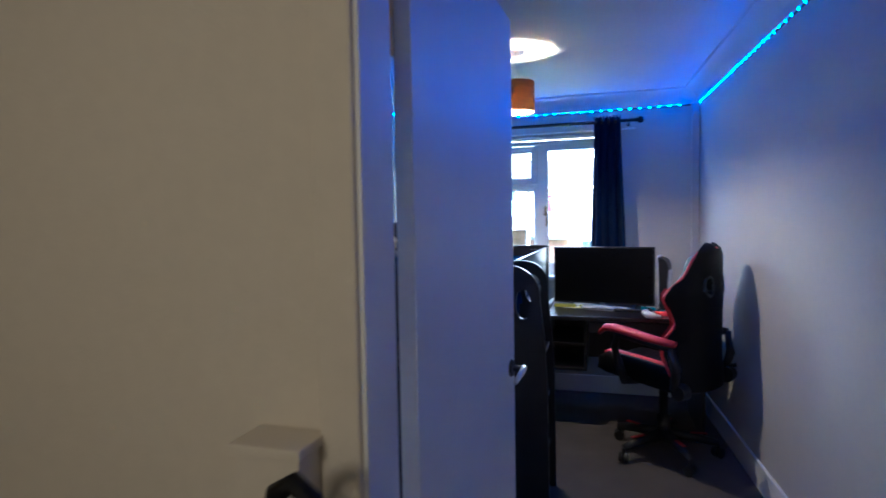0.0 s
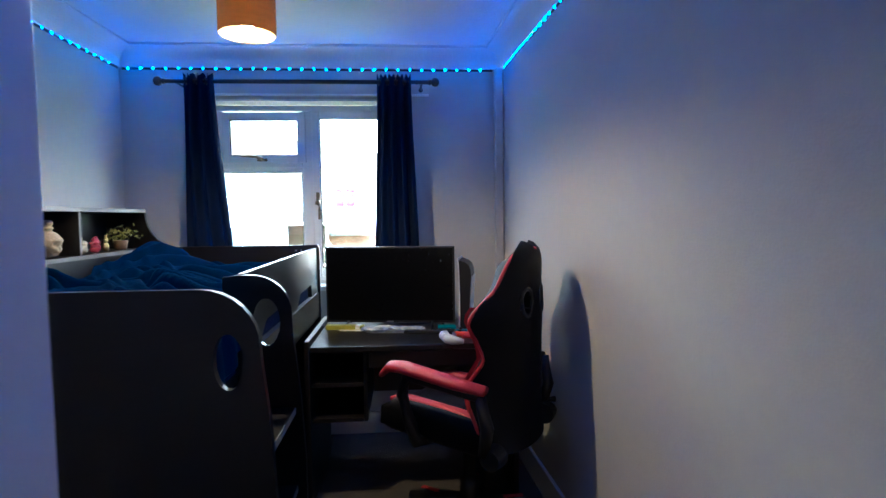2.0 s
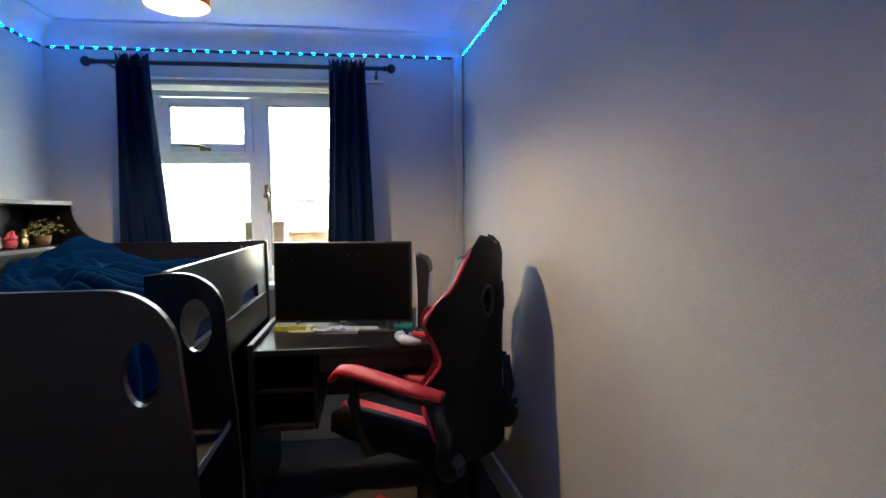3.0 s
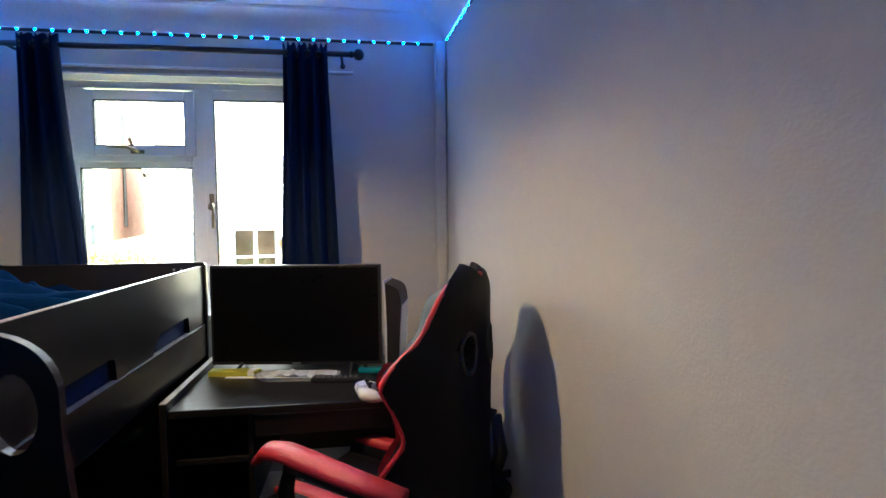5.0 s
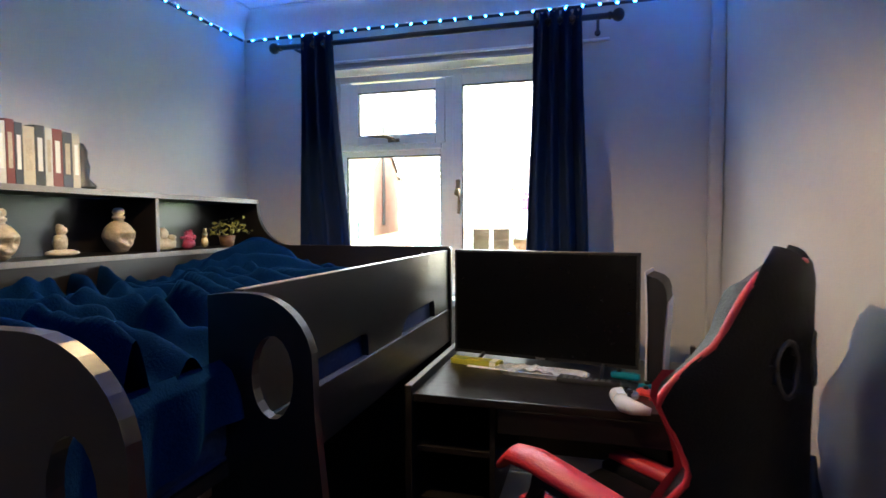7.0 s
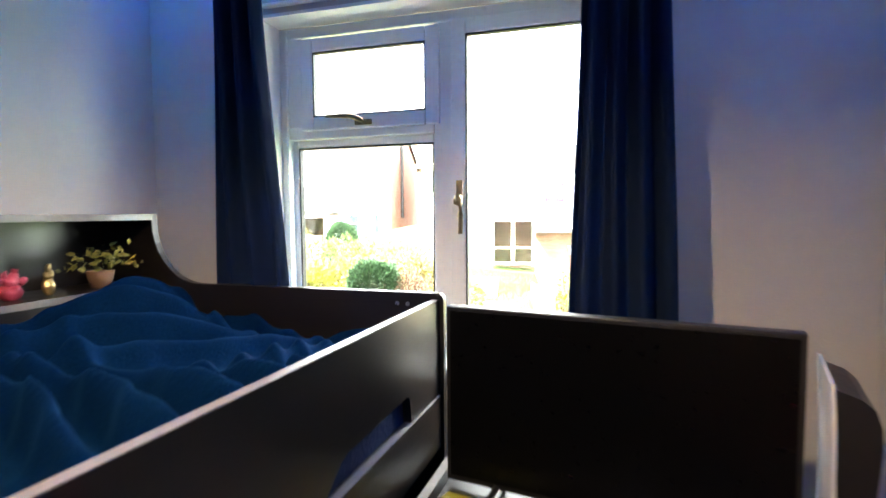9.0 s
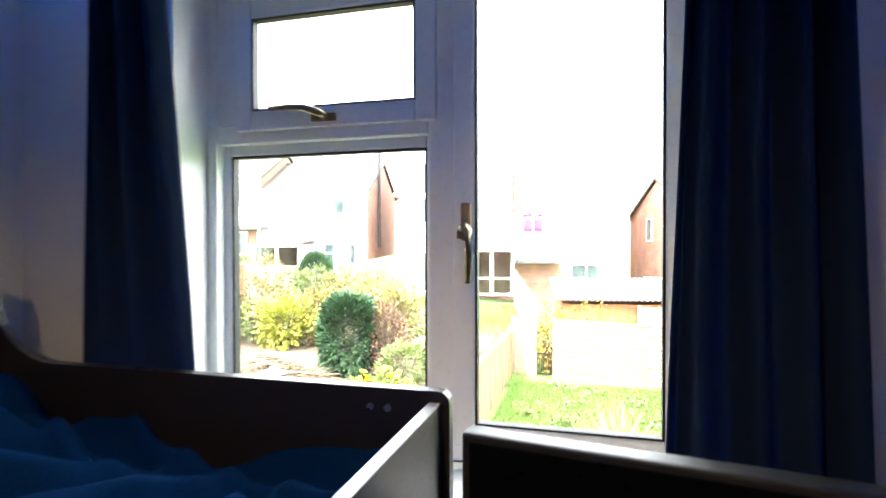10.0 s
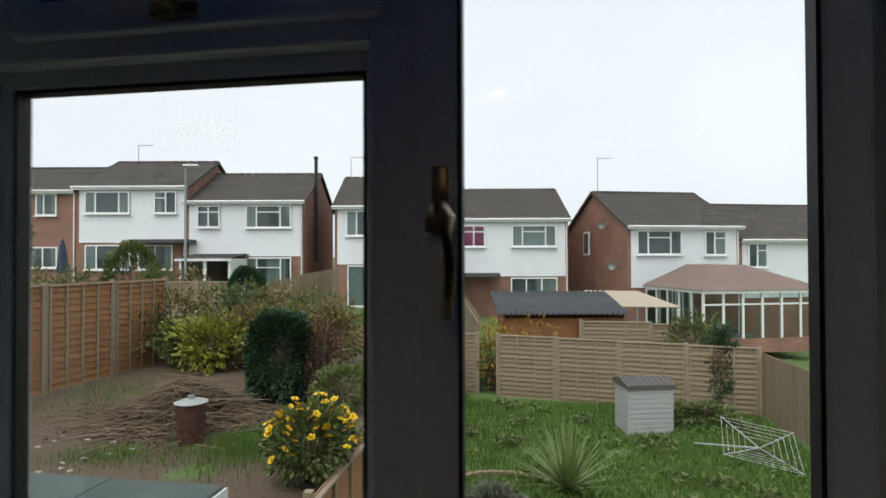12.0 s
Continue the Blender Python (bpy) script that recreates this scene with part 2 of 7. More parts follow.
def prism(bm, outline, depth, m=None, bevel=0.0):
    """A flat outline of (x, z) points, depth thick along y, centred on y = 0."""
    m = m or Matrix()
    a = [bm.verts.new(m @ Vector((x, -depth / 2, z))) for x, z in outline]
    b = [bm.verts.new(m @ Vector((x, depth / 2, z))) for x, z in outline]
    fs = [bm.faces.new(a), bm.faces.new(b[::-1])]
    k = len(outline)
    for i in range(k):
        fs.append(bm.faces.new((a[i], b[i], b[(i + 1) % k], a[(i + 1) % k])))
    if bevel:
        es = [e for f in fs[:2] for e in f.edges]
        bmesh.ops.bevel(bm, geom=es, offset=bevel, segments=2, affect="EDGES", profile=0.6)
    return bm


def ring_prism(bm, outline, holes, depth, m=None):
    """An outline of (x, z) points with holes through it, depth thick along y."""
    m = m or Matrix()
    loops = [outline] + holes
    edges = []
    for lp in loops:
        vs = [bm.verts.new(Vector((x, -depth / 2, z))) for x, z in lp]
        edges += [bm.edges.new((vs[i], vs[(i + 1) % len(vs)])) for i in range(len(vs))]
    r = bmesh.ops.triangle_fill(bm, use_beauty=True, use_dissolve=False, edges=edges, normal=(0, -1, 0))
    fs = [g for g in r["geom"] if isinstance(g, bmesh.types.BMFace)]
    ex = bmesh.ops.extrude_face_region(bm, geom=fs)
    vs = [g for g in ex["geom"] if isinstance(g, bmesh.types.BMVert)]
    bmesh.ops.translate(bm, verts=vs, vec=(0, depth, 0))
    bmesh.ops.transform(bm, matrix=m, verts=bm.verts)
    return bm


def arc(cx, cz, rx, rz, a0, a1, n=8):
    return [(cx + rx * math.cos(radians(a0 + (a1 - a0) * i / n)), cz + rz * math.sin(radians(a0 + (a1 - a0) * i / n))) for i in range(n + 1)]


def tube(bm, pts, r, n=10):
    """A round bar along points."""
    rings = []
    pts = [Vector(p) for p in pts]
    for i, p in enumerate(pts):
        d = (pts[min(i + 1, len(pts) - 1)] - pts[max(i - 1, 0)]).normalized()
        q = d.to_track_quat("Z", "Y")
        rr = r[i] if isinstance(r, (list, tuple)) else r
        rings.append([bm.verts.new(p + q @ Vector((rr * math.cos(2 * math.pi * k / n), rr * math.sin(2 * math.pi * k / n), 0))) for k in range(n)])
    for a, b in zip(rings, rings[1:]):
        for k in range(n):
            bm.faces.new((a[k], a[(k + 1) % n], b[(k + 1) % n], b[k]))
    bm.faces.new(rings[0][::-1])
    bm.faces.new(rings[-1])
    return bm


def lathe(bm, profile, at=(0, 0, 0), n=20):
    """A turned shape from (radius, height) points."""
    rings = []
    for r, z in profile:
        rings.append([bm.verts.new((at[0] + max(r, 1e-4) * math.cos(2 * math.pi * k / n), at[1] + max(r, 1e-4) * math.sin(2 * math.pi * k / n), at[2] + z)) for k in range(n)])
    for a, b in zip(rings, rings[1:]):
        for k in range(n):
            bm.faces.new((a[k], a[(k + 1) % n], b[(k + 1) % n], b[k]))
    return bm


# ---- room shell ----
XL, XR, YN, YS, ZC = -1.45, 0.861, 4.363, 0.60, 2.395    # left and right walls, window wall, door wall, ceiling
WX0, WX1, WZ0, WZ1 = -0.99, 0.17, 0.93, 2.10              # window opening
LEAN = 0.0507                                             # the long wall runs outwards by this much a metre
GY = 4.53                                                 # plane of the panes


def setting(name, bm, mat, label, category, smooth=False):
    return finish(name, bm, mat, None, label, smooth, category, "", "structure")


def splay(bm):
    """Turns what lies along the long wall outwards from the window corner."""
    for v in bm.verts:
        v.co.x += LEAN * (YN - v.co.y)
    return bm


# window wall with its opening; brick outside
setting("wall_north", boxes(((XL - 0.12, YN, 0), (WX0, YN + 0.20, ZC)), ((WX1, YN, 0), (XR + 0.12, YN + 0.20, ZC)),
        ((WX0, YN, 0), (WX1, YN + 0.20, WZ0)), ((WX0, YN, WZ1), (WX1, YN + 0.20, ZC))), M["wall"], "painted off-white bedroom wall round the window", "wall")
setting("wall_east", splay(boxes(((XR, YS - 2.6, 0), (XR + 0.12, YN, ZC)))), M["wall"], "plain off-white painted long bedroom wall", "wall")
setting("wall_west", boxes(((XL - 0.12, YS, 0), (XL, YN, ZC))), M["wall"], "off-white painted bedroom wall behind the bed", "wall")
DX0, DX1, DZ = -0.175, 0.665, 2.04
setting("wall_south", boxes(((XL - 0.12, YS - 0.10, 0), (DX0 - 0.03, YS, ZC)), ((DX1 + 0.03, YS - 0.10, 0), (XR + 0.22, YS, ZC)), ((DX0 - 0.03, YS - 0.10, DZ + 0.03), (DX1 + 0.03, YS, ZC))),
        M["wall"], "painted partition wall with the doorway", "wall")
setting("hall_wall_skin", boxes(((-2.4, YS - 0.104, 0), (DX0 - 0.03, YS - 0.1001, ZC)), ((DX1 + 0.03, YS - 0.104, 0), (XR + 0.22, YS - 0.1001, ZC)), ((DX0 - 0.03, YS - 0.104, DZ + 0.03), (DX1 + 0.03, YS - 0.1001, ZC))),
        M["hall"], "cream painted landing side of the partition", "wall")
setting("hall_wall_back", boxes(((-2.5, YS - 2.7, 0), (XR + 0.45, YS - 2.6, ZC))), M["hall"], "cream painted landing wall", "wall")
setting("hall_wall_west", boxes(((-2.5, YS - 2.6, 0), (-2.4, YS - 0.1, ZC))), M["hall"], "cream painted landing end wall", "wall")
setting("floor", boxes(((-2.5, YS - 2.7, -0.12), (XR + 0.45, YN + 0.1, 0))), M["carpet"], "brown carpeted bedroom and landing floor", "floor")
setting("ceiling", boxes(((-2.5, YS - 2.7, ZC), (XR + 0.45, YN + 0.20, ZC + 0.12))), M["ceiling"], "white painted ceiling with a fine texture", "ceiling")


def coving(p, q, inward, name):
    """A concave cornice along a wall from p to q."""
    bm = bmesh.new()
    prof = [(0.0, 0.0), (0.012, 0.0), (0.012, 0.008)] + [(0.115 - 0.10 * math.cos(radians(a)), 0.012 + 0.085 * math.sin(radians(a))) for a in range(10, 91, 10)] + [(0.122, 0.102), (0.122, 0.11), (0.0, 0.11)]
    p, q, inward = Vector(p), Vector(q), Vector(inward)
    rows = [[bm.verts.new(e + inward * a + Vector((0, 0, b))) for a, b in prof] for e in (p, q)]
    k = len(prof)
    for i in range(k):
        bm.faces.new((rows[0][i], rows[0][(i + 1) % k], rows[1][(i + 1) % k], rows[1][i]))
    bm.faces.new(rows[0])
    bm.faces.new(rows[1][::-1])
    if name == "coving_east":
        splay(bm)
    return setting(name, bm, M["ceiling"], "white concave plaster coving below the ceiling", "coving")


ZL = ZC - 0.111
coving((XL, YN - 0.001, ZL), (XR, YN - 0.001, ZL), (0, -1, 0), "coving_north")
coving((XR - 0.001, YS, ZL), (XR - 0.001, YN, ZL), (-1, 0, 0), "coving_east")
coving((XL + 0.001, YS, ZL), (XL + 0.001, YN, ZL), (1, 0, 0), "coving_west")
coving((XL, YS + 0.001, ZL), (XR + 0.19, YS + 0.001, ZL), (0, 1, 0), "coving_south")
for nm, lo, hi in (("baseboard_east", (XR - 0.018, YS, 0), (XR - 0.0005, YN, 0.14)), ("baseboard_north", (XL, YN - 0.018, 0), (XR, YN - 0.0005, 0.14)), ("baseboard_west", (XL + 0.0005, YS, 0), (XL + 0.018, YN, 0.14))):
    skirting = boxes((lo, hi), bevel=0.006)
    setting(nm, splay(skirting) if nm == "baseboard_east" else skirting, M["white"], "white painted skirting board", "skirting")
setting("pipe_boxing", boxes(((XR - 0.055, YN - 0.05, 0.14), (XR - 0.0006, YN - 0.0006, ZL)), bevel=0.012), M["wall"], "painted narrow pipe boxing in the room corner", "boxing")

# door lining and architraves
for nm, lo, hi in (("door_lining_west", (DX0 - 0.03, YS - 0.112, 0), (DX0, YS + 0.012, DZ)), ("door_lining_east", (DX1, YS - 0.112, 0), (DX1 + 0.03, YS + 0.012, DZ)), ("door_lining_head", (DX0 - 0.03, YS - 0.112, DZ), (DX1 + 0.03, YS + 0.012, DZ + 0.03))):
    setting(nm, boxes((lo, hi), bevel=0.003), M["white"], "white painted door lining", "door frame")
for nm, lo, hi in (("trim_west", (DX0 - 0.075, YS - 0.122, 0), (DX0 - 0.008, YS - 0.1045, DZ + 0.07)), ("trim_east", (DX1 + 0.008, YS - 0.122, 0), (DX1 + 0.075, YS - 0.1045, DZ + 0.07))):
    setting(nm, boxes((lo, hi), bevel=0.006), M["hall"], "cream painted architrave on the landing side", "architrave")

# door leaf, open into the room
door = thing("door_1", "white painted flush door standing open", "door", pose(-0.188, 0.700, 0, 0, 0, 85.9), kind="structure")
DW = 0.775
part("door_leaf", boxes(((0.0, -0.018, 0.008), (DW, 0.018, 2.02)), bevel=0.002), M["white"], door, smooth=False)
latch = part("latch_plate", boxes(((DW, -0.011, 0.93), (DW + 0.002, 0.011, 1.08))), M["brass"], door, "worn brass latch plate")
for sy in (-1, 1):
    bm = bmesh.new()
    cyl(bm, (DW - 0.05, sy * 0.0182, 0.95), (DW - 0.05, sy * 0.027, 0.95), 0.027, 0.024, n=20)
    cyl(bm, (DW - 0.05, sy * 0.026, 0.95), (DW - 0.05, sy * 0.058, 0.95), 0.010, n=12)
    hd = part("door_handle", bm, M["black_plastic"], door, "black round handle rose", smooth=False)
    bm = bmesh.new()
    tube(bm, [(DW - 0.043, sy * 0.058, 0.952), (DW - 0.065, sy * 0.060, 0.95), (DW - 0.16, sy * 0.058, 0.938)], [0.010, 0.010, 0.007])
    part("lever", bm, M["metal"], hd, "shiny steel lever", smooth=True)
for hz in (0.25, 1.75):
    bm = bmesh.new()
    cyl(bm, (-0.008, 0.02, hz - 0.05), (-0.008, 0.02, hz + 0.05), 0.007, n=10)
    part("hinge", bm, M["brass"], door, "brass hinge")

# ---- window ----
win = thing("window_1", "white plastic double-glazed window with a fixed pane, a small top light and a tall casement", "window", kind="structure")


def frame_ring(x0, x1, z0, z1, w, y0, y1, bevel=0.006):
    return boxes(((x0, y0, z0), (x0 + w, y1, z1)), ((x1 - w, y0, z0), (x1, y1, z1)), ((x0 + w, y0, z0), (x1 - w, y1, z0 + w)), ((x0 + w, y0, z1 - w), (x1 - w, y1, z1)), bevel=bevel)


FX0, FX1, FZ0, FZ1 = WX0, WX1, 0.965, 2.085
MX = -0.372                     # middle of the mullion
TZ = 1.708                      # middle of the transom
part("window_frame", frame_ring(FX0, FX1, FZ0, FZ1, 0.036, GY - 0.055, GY + 0.02), M["pvc"], win)
part("frame_packer", boxes(((FX0 + 0.0362, GY - 0.05, TZ + 0.0302), (FX0 + 0.0968, GY + 0.015, FZ1 - 0.0362)), bevel=0.003), M["pvc"], win)
part("mullion", boxes(((MX - 0.03, GY - 0.052, FZ0 + 0.036), (MX + 0.044, GY + 0.02, FZ1 - 0.036)), bevel=0.006), M["pvc"], win)
part("transom", boxes(((FX0 + 0.036, GY - 0.052, TZ - 0.014), (MX - 0.03, GY + 0.02, TZ + 0.03)), bevel=0.006), M["pvc"], win)


def sash(name, x0, x1, z0, z1, w, proud):
    py = GY - 0.03 - proud                    # the pane sits behind a narrow bead
    s = part(name, frame_ring(x0, x1, z0, z1, w, GY - 0.05 - proud, py + 0.014), M["pvc"], win)
    part("gasket", frame_ring(x0 + w - 0.0005, x1 - w + 0.0005, z0 + w - 0.0005, z1 - w + 0.0005, 0.005, py - 0.017, py + 0.006, 0), M["gasket"], s, "black rubber seal")
    p = part("pane", boxes(((x0 + w, py - 0.002, z0 + w), (x1 - w, py + 0.002, z1 - w))), M["glass"], s, "clear glass pane")
    p.visible_shadow = False
    return s


sash("top_light", FX0 + 0.097, MX - 0.008, TZ + 0.014, FZ1 - 0.045, 0.048, 0.018)
sash("fixed_light", FX0 + 0.022, MX - 0.007, FZ0 + 0.032, TZ - 0.005, 0.035, -0.025)
sash("casement", MX + 0.031, FX1 - 0.025, FZ0 + 0.035, FZ1 - 0.035, 0.050, 0.018)
M["handle"] = material("worn_bronze_handle", (0.20, 0.155, 0.10), 0.32, metal=0.9, vary=0.35, scale=40, bump=0.08)
# window handles and sill
def moved(bm, dx, dz):
    bmesh.ops.translate(bm, verts=bm.verts, vec=(dx, 0, dz))
    return bm


bm = bmesh.new()
box(bm, (-0.698, GY - 0.079, TZ + 0.034), (-0.636, GY - 0.068, TZ + 0.052), 0.003)
cyl(bm, (-0.662, GY - 0.078, TZ + 0.043), (-0.662, GY - 0.098, TZ + 0.046), 0.010, 0.008, n=14)
tube(bm, [(-0.655, GY - 0.096, TZ + 0.043), (-0.672, GY - 0.103, TZ + 0.050), (-0.70, GY - 0.106, TZ + 0.060), (-0.74, GY - 0.102, TZ + 0.064), (-0.795, GY - 0.098, TZ + 0.066)], [0.008, 0.009, 0.0085, 0.008, 0.006])
part("top_light_handle", moved(bm, 0.018, -0.010), M["handle"], win, "worn brass lever handle", smooth=True)
bm = bmesh.new()
box(bm, (-0.321, GY - 0.078, 1.478), (-0.299, GY - 0.068, 1.560), 0.004)
cyl(bm, (-0.310, GY - 0.076, 1.502), (-0.310, GY - 0.098, 1.502), 0.014, 0.012, n=16)
box(bm, (-0.326, GY - 0.092, 1.482), (-0.306, GY - 0.078, 1.500), 0.003)
tube(bm, [(-0.314, GY - 0.096, 1.506), (-0.306, GY - 0.104, 1.506), (-0.299, GY - 0.108, 1.497), (-0.297, GY - 0.108, 1.45), (-0.299, GY - 0.106, 1.388)], [0.009, 0.012, 0.011, 0.0085, 0.0075])
part("casement_handle", moved(bm, 0.0, -0.025), M["handle"], win, "dull metal lever handle", smooth=True)
setting("window_sill", boxes(((WX0 + 0.001, YN - 0.03, WZ0 - 0.012), (WX1 - 0.001, GY - 0.052, WZ0 + 0.018)), bevel=0.005), M["pvc"], "white plastic inner window board", "window sill")
for nm, lo, hi in (("reveal_head", (WX0, YN - 0.002, WZ1 - 0.012), (WX1, GY - 0.05, WZ1 - 0.001)), ("reveal_west", (WX0 + 0.0005, YN - 0.002, WZ0 + 0.02), (WX0 + 0.008, GY - 0.056, WZ1 - 0.0125)), ("reveal_east", (WX1 - 0.008, YN - 0.002, WZ0 + 0.02), (WX1 - 0.0005, GY - 0.056, WZ1 - 0.0125))):
    setting(nm, boxes((lo, hi)), M["white"], "white painted window reveal", "reveal")
setting("curtain_rail", boxes(((WX0 + 0.03, YN - 0.022, 2.117), (0.40, YN - 0.0006, 2.129)), bevel=0.003), M["white"], "thin white rail above the window", "rail")

# ---- curtains and pole ----
rod = thing("curtain_pole", "dark grey metal curtain pole with ball finials", "curtain pole")
RY, RZ = 4.157, 2.155
bm = bmesh.new()
cyl(bm, (-1.10, RY, RZ), (0.39, RY, RZ), 0.0125, n=16)
part("pole", bm, M["rod"], rod, smooth=True)
for s, x in ((-1, -1.10), (1, 0.39)):
    bm = bmesh.new()
    lathe(bm, [(0.0, 0.0), (0.015, 0.0), (0.016, 0.012), (0.010, 0.016), (0.022, 0.024), (0.027, 0.038), (0.024, 0.052), (0.012, 0.062), (0.0, 0.064)], n=18)
    bmesh.ops.transform(bm, matrix=Matrix.Translation((x, RY, RZ)) @ Matrix.Rotation(radians(90 * s), 4, "Y"), verts=bm.verts)
    part("finial", bm, M["rod"], rod, smooth=True)
for x in (-1.05, 0.35):
    bm = bmesh.new()
    cyl(bm, (x, RY + 0.012, RZ), (x, YN, RZ), 0.007, n=10)
    cyl(bm, (x, YN - 0.008, RZ), (x, YN - 0.0006, RZ), 0.013, n=16)
    part("bracket", bm, M["rod"], rod, smooth=False)


def curtain(x0, x1, b0, b1, zb, folds, seed, label):
    """A gathered curtain: deep folds from the eyelets down, wider at its hem."""
    rnd = random.Random(seed)
    ph = [rnd.uniform(0, 6.28) for _ in range(4)]
    bm = bmesh.new()
    nu, nv = folds * 16, 40
    rows = []
    for j in range(nv + 1):
        v = j / nv
        z = RZ + 0.035 + (zb - RZ - 0.035) * v
        row = []
        for i in range(nu + 1):
            u = i / nu
            w = v ** 1.3
            x = (x0 + (x1 - x0) * u) * (1 - w) + (b0 + (b1 - b0) * u) * w + 0.008 * math.sin(5 * v + ph[0] + 4 * u) * v
            amp = 0.034 * (1 - 0.35 * v) * (0.8 + 0.3 * math.sin(3 * u * 6.28 + ph[1]))
            y = RY + amp * math.sin(u * folds * 2 * math.pi + 0.7 * math.sin(2.2 * v + ph[2]) * v) + 0.010 * math.sin(9 * u + 3 * v + ph[3]) * v
            zz = z + (0.012 * math.cos(u * folds * 4 * math.pi) if j == 0 else 0)
            row.append(bm.verts.new((x, y, zz)))
        rows.append(row)
    for a, b in zip(rows, rows[1:]):
        for i in range(nu):
            bm.faces.new((a[i], a[i + 1], b[i + 1], b[i]))
    top = thing("curtain", label, "curtain", group="curtains at the window")
    ob = part("cloth", bm, M["curtain"], top, smooth=True)
    so = ob.modifiers.new("thick", "SOLIDIFY")
    so.thickness = 0.003
    for k in range(folds * 2):
        x = x0 + (x1 - x0) * (k + 0.5) / (folds * 2)
        b2 = bmesh.new()
        n1, n2 = 14, 6
        rr = [[b2.verts.new((x + 0.003 * math.cos(6.283 * q / n2), RY + (0.019 + 0.003 * math.sin(6.283 * q / n2)) * math.cos(6.283 * p / n1), RZ + (0.019 + 0.003 * math.sin(6.283 * q / n2)) * math.sin(6.283 * p / n1))) for q in range(n2)] for p in range(n1)]
        for p in range(n1):
            for q in range(n2):
                b2.faces.new((rr[p][q], rr[p][(q + 1) % n2], rr[(p + 1) % n1][(q + 1) % n2], rr[(p + 1) % n1][q]))
        part("eyelet", b2, M["rod"], top, "dark metal eyelet ring", smooth=True)
    return top


curtain(-1.0, -0.835, -1.01, -0.715, 0.80, 3, 3, "dark navy cloth eyelet curtain drawn to the wall beside the bed")
curtain(0.09, 0.285, 0.055, 0.335, 0.80, 4, 8, "dark navy cloth eyelet curtain drawn open beside the desk")

# ---- light strip and pendant ----
strip = thing("led_strip", "blue glowing light tape stuck below the coving", "light strip")
SP = 0.073
bm = bmesh.new()
box(bm, (-0.0035, 0.0, -0.003), (0.0035, 0.0016, 0.003))
for f in bm.faces:
    c = f.calc_center_median()
    f.material_index = 1 if c.y > 0.0015 or abs(c.z) > 0.0025 else 0
DIODE = bpy.data.meshes.new("diode")
bm.to_mesh(DIODE)
bm.free()
DIODE.materials.append(M["white_plastic"])
DIODE.materials.append(M["led"])


def led_run(p, q, inward):
    p, q, inward = Vector(p), Vector(q), Vector(inward)
    bm = bmesh.new()
    d = (q - p).normalized()
    # tape made dark and wide to keep the diodes' glow off the wall
    box(bm, (0, -0.0015, -0.008), ((q - p).length, 0.0, 0.008), m=Matrix.Translation(p) @ d.to_track_quat("X", "Z").to_matrix().to_4x4())
    part("tape", bm, M["led_strip"], strip, "thin dark backing tape, widened to block glow")
    for i in range(int((q - p).length / SP)):
        ob = new("diode", DIODE)
        c = p + d * (SP * (i + 0.5)) + inward * 0.0022
        up = d.cross(inward)
        ob.matrix_world = Matrix(((d.x, inward.x, up.x, c.x), (d.y, inward.y, up.y, c.y), (d.z, inward.z, up.z, c.z), (0, 0, 0, 1)))
        ob.parent = strip


ZLED = ZL - 0.006
led_run((XL + 0.02, YN - 0.004, ZLED), (XR - 0.06, YN - 0.004, ZLED), (0, -1, 0))
led_run((XR - 0.004 + LEAN * 0.06, YN - 0.06, ZLED), (XR - 0.004 + LEAN * (YN - YS - 0.1), YS + 0.1, ZLED), Vector((-1, -LEAN, 0)).normalized())
led_run((XL + 0.004, YS + 0.1, ZLED), (XL + 0.004, YN - 0.02, ZLED), (1, 0, 0))

LX, LY = -0.325, 3.0
pend = thing("pendant_lamp", "lit pendant lamp with a brown cloth drum shade", "ceiling lamp", pose(LX, LY, 0))
bm = bmesh.new()
n = 40
for r, z0, z1 in ((0.102, 2.042, 2.215), (0.0995, 2.042, 2.215)):
    lathe(bm, [(r, z0), (r, (z0 + z1) / 2), (r, z1)], n=n)
lathe(bm, [(0.0995, 2.042), (0.102, 2.042)], n=n)
lathe(bm, [(0.0995, 2.215), (0.102, 2.215)], n=n)
part("shade", bm, M["shade"], pend, "brown woven cloth drum shade", smooth=True)
bm = bmesh.new()
lathe(bm, [(0.0, 2.22), (0.014, 2.22), (0.016, 2.18), (0.018, 2.15), (0.0, 2.15)])
part("lamp_holder", bm, M["white_plastic"], pend, smooth=True)
bm = bmesh.new()
cyl(bm, (0, 0, 2.21), (0, 0, ZC - 0.02), 0.0035, n=8)
part("flex", bm, M["white_plastic"], pend, "thin white cord")
bm = bmesh.new()
lathe(bm, [(0.0, ZC - 0.034), (0.018, ZC - 0.033), (0.036, ZC - 0.02), (0.042, ZC - 0.006), (0.042, ZC - 0.0006), (0.0, ZC - 0.0006)], n=24)
part("ceiling_rose", bm, M["white_plastic"], pend, smooth=True)
for a in range(3):
    bm = bmesh.new()
    cyl(bm, (0.015, 0, 2.195), (0.100, 0, 2.206), 0.0015, n=6)
    bmesh.ops.rotate(bm, verts=bm.verts, matrix=Matrix.Rotation(radians(120 * a), 3, "Z"))
    part("spoke", bm, M["white_plastic"], pend)
bm = bmesh.new()
lathe(bm, [(0.026, 2.110), (0.029, 2.092), (0.024, 2.074), (0.01, 2.065), (0.0, 2.063)])
# collar unseen inside the shade, added to dim the patch on the ceiling
collar = lathe(bmesh.new(), [(0.0, 2.149), (0.013, 2.149), (0.016, 2.138), (0.021, 2.124), (0.0225, 2.111), (0.0, 2.111)])
